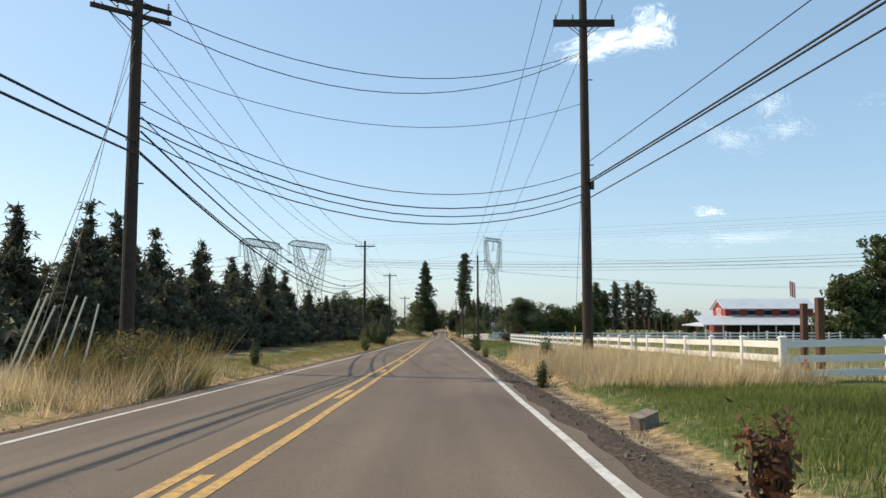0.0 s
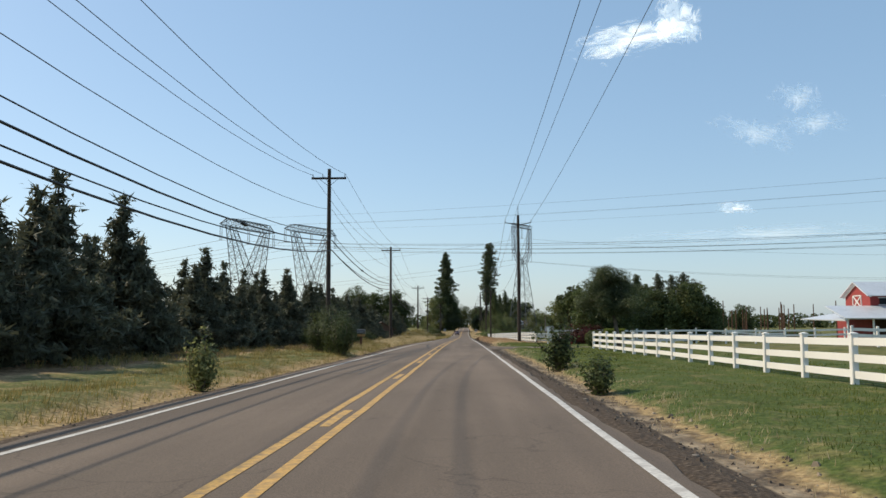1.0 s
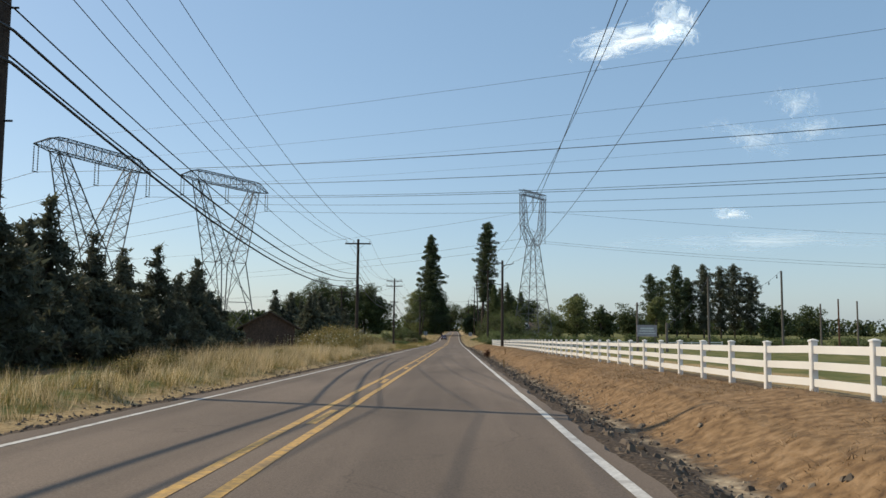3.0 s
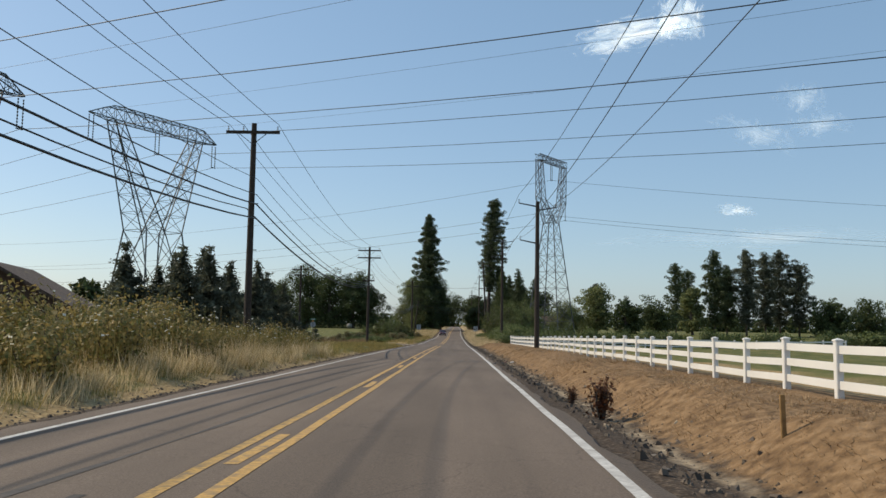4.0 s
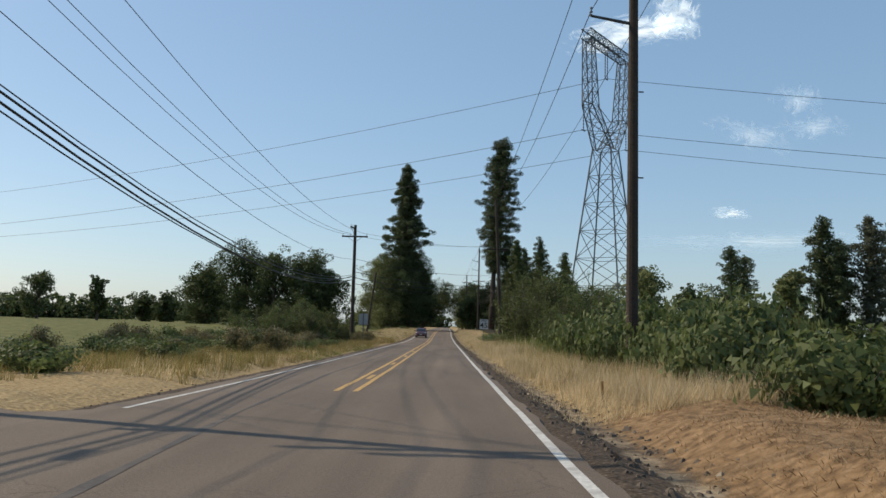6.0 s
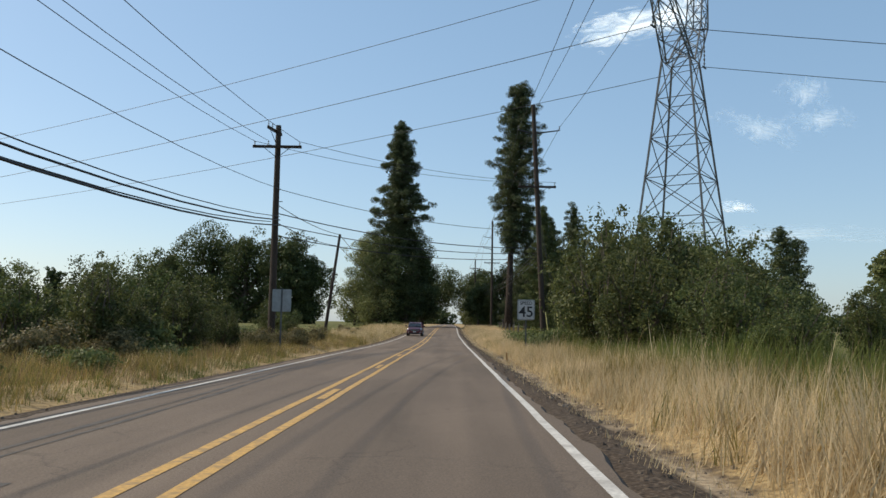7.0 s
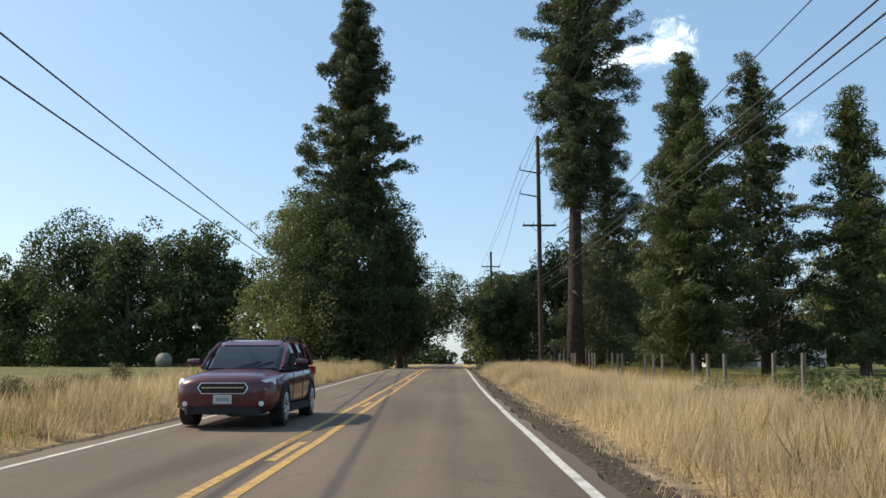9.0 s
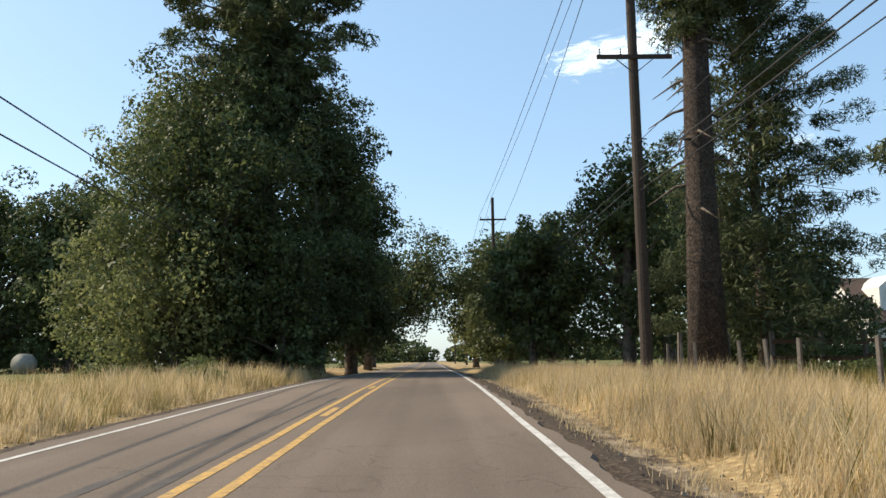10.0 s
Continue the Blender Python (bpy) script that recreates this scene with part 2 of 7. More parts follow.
def asphalt_material():
    """Old asphalt: pale and dark aggregate, polished wheel tracks, broad patches, fine cracks and oil drips."""
    m = bpy.data.materials.new("asphalt")
    m.use_nodes = True
    t = m.node_tree
    b = t.nodes["Principled BSDF"]
    b.inputs["Roughness"].default_value = 0.9
    b.inputs["Specular IOR Level"].default_value = 0.3
    tc = t.nodes.new("ShaderNodeTexCoord")

    def nz(scale, detail=5, stretch=(1, 1, 1)):
        mp = t.nodes.new("ShaderNodeMapping")
        mp.inputs["Scale"].default_value = stretch
        t.links.new(tc.outputs["Object"], mp.inputs[0])
        n = t.nodes.new("ShaderNodeTexNoise")
        n.inputs["Scale"].default_value, n.inputs["Detail"].default_value = scale, detail
        t.links.new(mp.outputs[0], n.inputs["Vector"])
        return n.outputs["Fac"]

    def level(fac, lo, hi, a, c):
        r = t.nodes.new("ShaderNodeMapRange")
        r.inputs[1].default_value, r.inputs[2].default_value, r.inputs[3].default_value, r.inputs[4].default_value = lo, hi, a, c
        t.links.new(fac, r.inputs[0])
        return r.outputs[0]

    def math_node(op, a, c):
        k = t.nodes.new("ShaderNodeMath")
        k.operation = op
        for i, v in enumerate((a, c)):
            if isinstance(v, float):
                k.inputs[i].default_value = v
            else:
                t.links.new(v, k.inputs[i])
        return k.outputs[0]

    grain = level(nz(70, 6), 0.3, 0.7, 0.72, 1.3)
    patch = level(nz(0.55, 5, (1, 0.25, 1)), 0.35, 0.68, 0.84, 1.16)
    lane = level(nz(1.1, 4, (1.6, 0.03, 1)), 0.35, 0.65, 0.86, 1.12)      # streaks along the lanes
    oil = level(nz(1.0, 6, (0.9, 0.12, 1)), 0.60, 0.74, 1.0, 0.72)
    v = t.nodes.new("ShaderNodeTexVoronoi")
    v.feature = "DISTANCE_TO_EDGE"
    v.inputs["Scale"].default_value = 0.55
    warp = t.nodes.new("ShaderNodeTexNoise")
    warp.inputs["Scale"].default_value, warp.inputs["Detail"].default_value = 1.3, 6
    t.links.new(tc.outputs["Object"], warp.inputs["Vector"])
    mixv = t.nodes.new("ShaderNodeVectorMath")
    mixv.operation = "MULTIPLY_ADD"
    t.links.new(warp.outputs["Color"], mixv.inputs[0])
    mixv.inputs[1].default_value = (0.9, 0.9, 0.9)
    t.links.new(tc.outputs["Object"], mixv.inputs[2])
    t.links.new(mixv.outputs[0], v.inputs["Vector"])
    crack = level(v.outputs["Distance"], 0.0, 0.010, 0.74, 1.0)
    crack = math_node("MAXIMUM", crack, level(nz(0.35, 3), 0.48, 0.56, 1.0, 0.6))
    val = math_node("MULTIPLY", math_node("MULTIPLY", grain, patch), math_node("MULTIPLY", math_node("MULTIPLY", lane, oil), crack))
    hsv = t.nodes.new("ShaderNodeHueSaturation")
    hsv.inputs["Color"].default_value = (0.143, 0.108, 0.081, 1)
    t.links.new(val, hsv.inputs["Value"])
    t.links.new(hsv.outputs[0], b.inputs["Base Color"])
    bm = t.nodes.new("ShaderNodeBump")
    bm.inputs["Strength"].default_value, bm.inputs["Distance"].default_value = 0.4, 0.01
    t.links.new(nz(110, 4), bm.inputs["Height"])
    t.links.new(bm.outputs[0], b.inputs["Normal"])
    return m


ASPHALT = asphalt_material()
PALE_CRUMBS = mat("broken_edge_lumps", (0.20, 0.155, 0.11, 1), 0.95, scale=2, amount=0.6, second=(0.40, 0.32, 0.22, 1), second_scale=1.5, second_amount=0.9)
CRUMBS = mat("asphalt_crumbs", (0.085, 0.064, 0.048, 1), 0.95, scale=3, amount=0.6, second=(0.22, 0.17, 0.12, 1), second_scale=2.0, second_amount=0.8)
WHITE_PAINT = mat("road_paint_white", (0.54, 0.515, 0.47, 1), 0.75, scale=30, amount=0.22, second=(0.24, 0.21, 0.18, 1), second_scale=4, second_amount=0.6)
YELLOW_PAINT = mat("road_paint_yellow", (0.50, 0.29, 0.075, 1), 0.75, scale=30, amount=0.25, second=(0.17, 0.125, 0.08, 1), second_scale=9, second_amount=0.75)
STONE = mat("field_stone", (0.21, 0.175, 0.14, 1), 0.9, scale=9, amount=0.35, bump=0.6, bump_scale=18)
DRY_BLADE = leafy("dry_grass_blades", (0.42, 0.315, 0.17, 1), (0.74, 0.60, 0.38, 1), 0.5)
STRAW = leafy("matted_straw", (0.22, 0.135, 0.065, 1), (0.47, 0.32, 0.175, 1), 0.25)
BROWN_BLADE = leafy("withered_reeds", (0.15, 0.098, 0.055, 1), (0.34, 0.235, 0.13, 1), 0.35)
GREEN_BLADE = leafy("green_grass_blades", (0.082, 0.112, 0.023, 1), (0.205, 0.222, 0.056, 1), 0.4)
MIXED_BLADE = leafy("mixed_grass_blades", (0.13, 0.14, 0.04, 1), (0.42, 0.30, 0.11, 1), 0.35)
NEEDLE_DARK = leafy("fir_needles", (0.068, 0.074, 0.048, 1), (0.148, 0.154, 0.098, 1), 0.33)
NEEDLE_PINE = leafy("pine_needles", (0.050, 0.070, 0.032, 1), (0.125, 0.145, 0.066, 1), 0.3)
NEEDLE_GREEN = leafy("green_pine_needles", (0.052, 0.074, 0.027, 1), (0.138, 0.162, 0.060, 1), 0.35)
LEAF_OAK = leafy("oak_leaves", (0.044, 0.060, 0.024, 1), (0.120, 0.145, 0.052, 1), 0.33)
# brightened to carry the sun on the left side of the maple clump
LEAF_MAPLE = leafy("maple_leaves", (0.105, 0.128, 0.046, 1), (0.275, 0.285, 0.120, 1), 0.48)
LEAF_BRAMBLE = leafy("bramble_leaves", (0.062, 0.090, 0.028, 1), (0.18, 0.205, 0.075, 1), 0.4)
LEAF_ALDER = leafy("alder_leaves", (0.075, 0.100, 0.034, 1), (0.215, 0.235, 0.085, 1), 0.5)
LEAF_GARDEN = leafy("garden_leaves", (0.048, 0.068, 0.024, 1), (0.135, 0.160, 0.052, 1), 0.36)
LEAF_THICKET = leafy("thicket_leaves", (0.048, 0.064, 0.020, 1), (0.145, 0.158, 0.056, 1), 0.40)
LEAF_WEED = leafy("verge_weed_leaves", (0.085, 0.085, 0.034, 1), (0.27, 0.215, 0.10, 1), 0.35)
LEAF_RED = leafy("red_maple_leaves", (0.045, 0.014, 0.012, 1), (0.12, 0.036, 0.028, 1), 0.3)
LEAF_HEDGE = leafy("hedge_leaves", (0.169, 0.208, 0.039, 1), (0.364, 0.390, 0.091, 1), 0.3)
LEAF_BROWN = leafy("dead_leaves", (0.08, 0.03, 0.015, 1), (0.20, 0.09, 0.04, 1), 0.25)
FLOWER = leafy("white_umbels", (0.5, 0.5, 0.42, 1), (0.75, 0.72, 0.6, 1), 0.3)
SIGN_WHITE = mat("sign_sheeting_white", (0.52, 0.52, 0.51, 1), 0.4, amount=0.05)
SIGN_BLACK = mat("sign_black", (0.012, 0.012, 0.014, 1), 0.5)
MAILBOX = mat("mailbox_paint", (0.075, 0.07, 0.066, 1), 0.38, 0.35, amount=0.2)
BOARD_GREY = mat("weathered_board", (0.40, 0.355, 0.37, 1), 0.8, scale=6, amount=0.25)
SIGN_GREY = mat("sign_back_grey", (0.30, 0.31, 0.31, 1), 0.5, 0.5, amount=0.15)
SIGN_RED = mat("sign_red", (0.45, 0.02, 0.02, 1), 0.4, amount=0.1)
SIGN_GREEN = mat("sign_green", (0.03, 0.16, 0.075, 1), 0.4, amount=0.1)
SIGN_AMBER = mat("sign_amber", (0.55, 0.22, 0.03, 1), 0.45, amount=0.1)
GUARD_YELLOW = mat("guy_guard_plastic", (0.66, 0.58, 0.22, 1), 0.5, amount=0.1)
GUARD_PALE = mat("guy_guard_pale", (0.62, 0.58, 0.44, 1), 0.5, amount=0.1)
BARN_RED = mat("barn_red_boards", (0.27, 0.035, 0.03, 1), 0.75, scale=8, amount=0.2)
WHITE_TRIM = mat("white_trim", (0.78, 0.77, 0.74, 1), 0.5, amount=0.06)
METAL_ROOF = mat("pale_metal_roof", (0.66, 0.68, 0.70, 1), 0.4, 0.3, scale=4, amount=0.08)
SHED_WALL = mat("weathered_shed_boards", (0.085, 0.05, 0.035, 1), 0.9, scale=9, amount=0.4, bump=0.5)
SHED_ROOF = mat("shed_shakes", (0.09, 0.06, 0.045, 1), 0.95, scale=12, amount=0.45, bump=0.6)
GLASS_DARK = mat("dark_window", (0.02, 0.025, 0.03, 1), 0.08, amount=0.1)
CAR_RED = mat("car_paint_dark_red", (0.085, 0.010, 0.018, 1), 0.3, 0.0, amount=0.06, coat=0.5)
RUBBER = mat("tyre_rubber", (0.018, 0.018, 0.019, 1), 0.85)
ALLOY = mat("alloy_rim", (0.5, 0.5, 0.52, 1), 0.3, 0.9, amount=0.08)
CHROME = mat("chrome", (0.7, 0.7, 0.72, 1), 0.15, 1.0, amount=0.04)
LAMP_GLASS = mat("lamp_glass", (0.75, 0.77, 0.8, 1), 0.12, amount=0.05)
PALE_WRAP = mat("pale_bale_wrap", (0.25, 0.235, 0.20, 1), 0.7, scale=5, amount=0.12)


def ground_material():
    m = bpy.data.materials.new("roadside_ground")
    m.use_nodes = True
    t = m.node_tree
    b = t.nodes["Principled BSDF"]
    b.inputs["Roughness"].default_value = 0.95
    b.inputs["Specular IOR Level"].default_value = 0.15
    tc = t.nodes.new("ShaderNodeTexCoord")

    def nz(scale, detail=6, stretch=(1, 1, 1)):
        mp = t.nodes.new("ShaderNodeMapping")
        mp.inputs["Scale"].default_value = stretch
        t.links.new(tc.outputs["Object"], mp.inputs[0])
        n = t.nodes.new("ShaderNodeTexNoise")
        n.inputs["Scale"].default_value, n.inputs["Detail"].default_value = scale, detail
        t.links.new(mp.outputs[0], n.inputs["Vector"])
        return n.outputs["Fac"]

    def ramp(fac, stops):
        r = t.nodes.new("ShaderNodeValToRGB")
        e = r.color_ramp.elements
        while len(e) < len(stops):
            e.new(0.5)
        for el, (p, c) in zip(e, stops):
            el.position, el.color = p, c + (1,)
        t.links.new(fac, r.inputs[0])
        return r.outputs[0]

    def blend(fac, a, c):
        x = t.nodes.new("ShaderNodeMix")
        x.data_type = "RGBA"
        t.links.new(fac, x.inputs[0])
        t.links.new(a, x.inputs[6])
        t.links.new(c, x.inputs[7])
        return x.outputs[2]

    def edge(name, breakup):
        a = t.nodes.new("ShaderNodeAttribute")
        a.attribute_name = name
        s = t.nodes.new("ShaderNodeMath")
        s.operation = "MULTIPLY_ADD"
        t.links.new(breakup, s.inputs[0])
        s.inputs[1].default_value = 0.9
        t.links.new(a.outputs["Fac"], s.inputs[2])
        r = t.nodes.new("ShaderNodeMapRange")
        r.inputs[1].default_value, r.inputs[2].default_value = 0.8, 1.1
        t.links.new(s.outputs[0], r.inputs[0])
        return r.outputs[0]

    fine, mid, wide = nz(14), nz(2.2), nz(0.25)
    dry = ramp(fine, [(0.3, (0.20, 0.135, 0.065)), (0.55, (0.35, 0.25, 0.125)), (0.75, (0.50, 0.375, 0.20))])
    lawn = ramp(fine, [(0.3, (0.038, 0.058, 0.013)), (0.55, (0.070, 0.098, 0.023)), (0.75, (0.125, 0.140, 0.040))])
    lawn = blend(ramp(mid, [(0.5, (0, 0, 0)), (0.72, (0.35, 0.35, 0.35))]), lawn, dry)
    bank = ramp(nz(7, 8), [(0.28, (0.105, 0.062, 0.032)), (0.5, (0.215, 0.132, 0.066)), (0.72, (0.31, 0.20, 0.108))])
    gravel = ramp(nz(26, 8), [(0.3, (0.035, 0.025, 0.018)), (0.5, (0.072, 0.052, 0.037)), (0.64, (0.12, 0.09, 0.064)), (0.76, (0.26, 0.20, 0.14))])
    field = ramp(nz(0.9, 8), [(0.3, (0.070, 0.084, 0.025)), (0.5, (0.124, 0.126, 0.041)), (0.72, (0.215, 0.178, 0.072))])
    col = blend(edge("field", wide), dry, field)
    col = blend(edge("lawn", mid), col, lawn)
    col = blend(edge("bank", mid), col, bank)
    col = blend(edge("gravel", nz(5, 8)), col, gravel)
    sand = ramp(nz(12, 8), [(0.3, (0.24, 0.18, 0.115)), (0.55, (0.40, 0.31, 0.205)), (0.75, (0.50, 0.41, 0.29))])
    col = blend(edge("sand", nz(1.6, 8)), col, sand)
    t.links.new(col, b.inputs["Base Color"])
    bm = t.nodes.new("ShaderNodeBump")
    bm.inputs["Strength"].default_value, bm.inputs["Distance"].default_value = 0.9, 0.06
    t.links.new(nz(9, 8), bm.inputs["Height"])
    t.links.new(bm.outputs[0], b.inputs["Normal"])
    return m


# ---- ground, road, drives ----
def grid_mesh(name, xs, ys, height):
    nx, ny = len(xs), len(ys)
    X, Y = np.meshgrid(xs, ys)
    pts = np.stack([X, Y, height(X, Y)], -1).reshape(-1, 3)
    i = np.arange((ny - 1) * (nx - 1))
    a = (i // (nx - 1)) * nx + i % (nx - 1)
    me = bpy.data.meshes.new(name)
    me.from_pydata(pts.tolist(), [], np.stack([a, a + 1, a + nx + 1, a + nx], 1).tolist())
    me.polygons.foreach_set("use_smooth", [True] * len(me.polygons))
    me.update()
    return me, X.ravel(), Y.ravel()


xs = np.r_[-4000, -1500, -700, -400, -250, -160, -110, -80, -60, -46, -36, -28, -22, -18, -15, np.arange(-13, -5.9, 0.7), np.arange(-5.6, -2.2, 0.2), -1.4, 0, 1.4,
           np.arange(2.4, 6.6, 0.2), np.arange(7, 14, 0.7), 15, 18, 22, 28, 36, 46, 60, 80, 110, 160, 250, 400, 700, 1500, 4000]
ys = np.r_[-2500, -800, -300, -120, -60, -40, -30, -20, -12, np.arange(-6, 410, 0.6), np.arange(412, 520, 4), 560, 640, 760, 1000, 1500, 2500, 4500]


def ground_z(x, y):
    off = np.abs(x - road_x(y) - 0.2)
    return land(x, y) - 0.06 * (1 - step(2.6, 3.0, off)) - 0.05 * step(0.75, 1.0, drive(x, y))


me, gx, gy = grid_mesh("ground", xs, ys, ground_z)
off = gx - road_x(gy)
lawn = np.maximum(step(3.6, 4.4, off) * (1 - step(11, 16, off)) * (1 - step(106, 116, gy)) * (1 - step(16, 20, gy) * (1 - step(32, 36, gy)) * (1 - step(8, 10, off))),
                  step(3.3, 4.2, -off) * (1 - step(7, 9, -off)) * (1 - step(232, 240, gy)) * 0.6)
lawn = np.maximum(lawn, step(4.4, 6, off) * (1 - step(10, 14, off)) * step(296, 300, gy) * (1 - step(330, 350, gy)) * 0.5)
bank = bank_here(gy) * step(3.3, 4.0, off) * (1 - step(8.0, 9.0, off))
bank = np.maximum(bank, step(7.0, 9.0, -off) * (1 - step(15, 17, -off)) * (1 - step(160, 172, gy)))      # bare soil under the firs
field_on = 1 - step(7.0, 9.0, -off) * (1 - step(15, 17, -off)) * (1 - step(160, 172, gy))
gravel = np.maximum(step(2.4, 2.6, off) * (1 - step(3.3, 4.3, off)), step(2.0, 2.2, -off) * (1 - step(2.8, 3.9, -off)))
field = np.maximum(step(9, 13, off), step(8, 12, -off)) * 0.9 * field_on
sand = np.maximum(step(3.3, 3.55, off) * (1 - step(3.65, 4.0, off)) * 0.52, step(2.75, 3.0, -off) * (1 - step(3.1, 3.5, -off)) * 0.40)
for label, values in (("sand", sand), ("lawn", lawn), ("bank", bank), ("gravel", gravel), ("field", field)):
    a = me.attributes.new(label, "FLOAT", "POINT")
    a.data.foreach_set("value", values.astype(np.float32))
me.materials.append(ground_material())
tagged(new("ground", me), "roadside ground of dry grass, lawn, bare bank and gravel shoulder", "ground", kind="structure")


def strip(name, x0, x1, y0, y1, lift, material, label, dy=1.5, thick=0.0, wobble=0.0, kind="structure", parent=None):
    """A strip that follows the road; x0 and x1 are measured from the yellow line."""
    yy = np.arange(y0, y1 + dy * 0.5, dy)
    rx, rz = road_x(yy), road_z(yy)
    w = wobble * (np.sin(yy * 0.9 + x0 * 7) + 0.6 * np.sin(yy * 2.3 + x0) + 0.5 * np.sin(yy * 0.23 + x0 * 3))
    w2 = wobble * 0.25 * np.sin(yy * 3.7 + x0)
    s = Shape()
    n = len(yy)
    crown = 0.0
    s.v = [(x0 + rx[i] + w[i], yy[i], rz[i] + lift) for i in range(n)] + [(x1 + rx[i] + w[i] + w2[i], yy[i], rz[i] + lift) for i in range(n)]
    s.f = [(i, n + i, n + i + 1, i + 1) for i in range(n - 1)]
    ob = part(name, s, material, parent)
    if parent is None:
        tagged(ob, label, "road", kind=kind)
    return ob


# the road sheet, with a ragged, crumbling edge
yy = np.r_[np.arange(-60, -6, 3.0), np.arange(-6, 410, 0.3), np.arange(410, 901, 5.0)]
er = np.random.default_rng(3)
nibble = [np.convolve(er.normal(size=len(yy)), np.ones(3) / 3, "same") * 0.05 + 0.025 * np.sin(yy * 0.19 + 2 * k) for k in (0, 1)]
s = Shape()
for i, y in enumerate(yy.tolist()):
    rx, rz = float(road_x(y)), float(road_z(y))
    lo, hi = -2.62 + nibble[0][i], 2.88 + nibble[1][i]
    s.v += [(lo - 0.05 + rx, y, rz - 0.05), (lo + rx, y, rz), (rx, y, rz), (hi + rx, y, rz), (hi + 0.05 + rx, y, rz - 0.05)]
    if i:
        n = 5 * i
        s.f += [(n - 5 + k, n - 4 + k, n + 1 + k, n + k) for k in range(4)]
road = tagged(part("road", s, ASPHALT), "worn grey two-lane asphalt road", "road", kind="structure")


def shoulder_crumbs(name, x0, x1, y0, y1, count, seed, size, material=None):
    """Broken bits of asphalt and gravel strewn along the shoulder, as one mesh."""
    rng = np.random.default_rng(seed)
    x, y = x0 + (x1 - x0) * rng.beta(1.6, 1.8, count), rng.uniform(y0, y1, count)
    x = x + road_x(y)
    ok = drive(x, y) < 0.2
    x, y = x[ok], y[ok]
    n = len(x)
    c = np.stack([x, y, np.maximum(land(x, y), np.where(np.abs(x - road_x(y) - 0.2) < 2.85, road_z(y), -99))], 1)
    r = size * rng.uniform(0.35, 1.0, n) ** 2
    a = rng.uniform(0, 6.28, n)
    ring = [c + np.stack([np.cos(a + k * 1.571) * r * rng.uniform(0.6, 1.2, n), np.sin(a + k * 1.571) * r * rng.uniform(0.6, 1.2, n), -0.2 * r], 1) for k in range(4)]
    top = [p * 0.4 + c * 0.6 + np.stack([rng.normal(size=n) * r * 0.2, rng.normal(size=n) * r * 0.2, r * rng.uniform(0.4, 0.9, n)], 1) for p in ring]
    pts = np.stack([np.stack([ring[k], ring[(k + 1) % 4], top[(k + 1) % 4], top[k]], 1) for k in range(4)] + [np.stack(top, 1)], 1)
    ob = part(name, poly_mesh(name, pts.reshape(-1, 3), 4), material or CRUMBS)
    return tagged(ob, "broken asphalt bits and gravel on the shoulder", "gravel", kind="stuff")


shoulder_crumbs("shoulder_gravel", 2.95, 4.2, 0, 400, 10000, 21, 0.036)
shoulder_crumbs("shoulder_gravel", 3.2, 4.2, 20, 400, 3500, 22, 0.05, PALE_CRUMBS)
shoulder_crumbs("shoulder_gravel", 3.0, 4.0, 108, 245, 3000, 24, 0.07)
shoulder_crumbs("shoulder_gravel", -2.6, -3.7, 0, 400, 5000, 23, 0.03)
shoulder_crumbs("shoulder_gravel", -2.65, -3.8, 80, 205, 6500, 25, 0.045)
for a, b, y0, y1 in ((-2.29, -2.29, -60, 233.2), (-2.29, -2.29, 239.4, 700)):
    strip("edge_line", -2.33, -2.25, y0, y1, 0.004, WHITE_PAINT, "white painted edge line on the asphalt", wobble=0.006)
strip("edge_line", 2.645, 2.74, -60, 700, 0.004, WHITE_PAINT, "white painted edge line on the asphalt", wobble=0.006)
for y0, y1 in ((-60, 231.5), (243.5, 700)):
    for x0 in (-0.24, 0.09):
        strip("centre_line", x0, x0 + 0.10, y0, y1, 0.004, YELLOW_PAINT, "worn yellow double centre line", wobble=0.006)
# worn remains of an older dashed line between the two
for k in range(46):
    y0 = 4 + k * 8.7
    if not 228 < y0 < 246:
        strip("old_dash", -0.08, 0.03, y0, y0 + 1.8, 0.003, YELLOW_PAINT, "faded old yellow dash between the centre lines", dy=0.6, wobble=0.01)
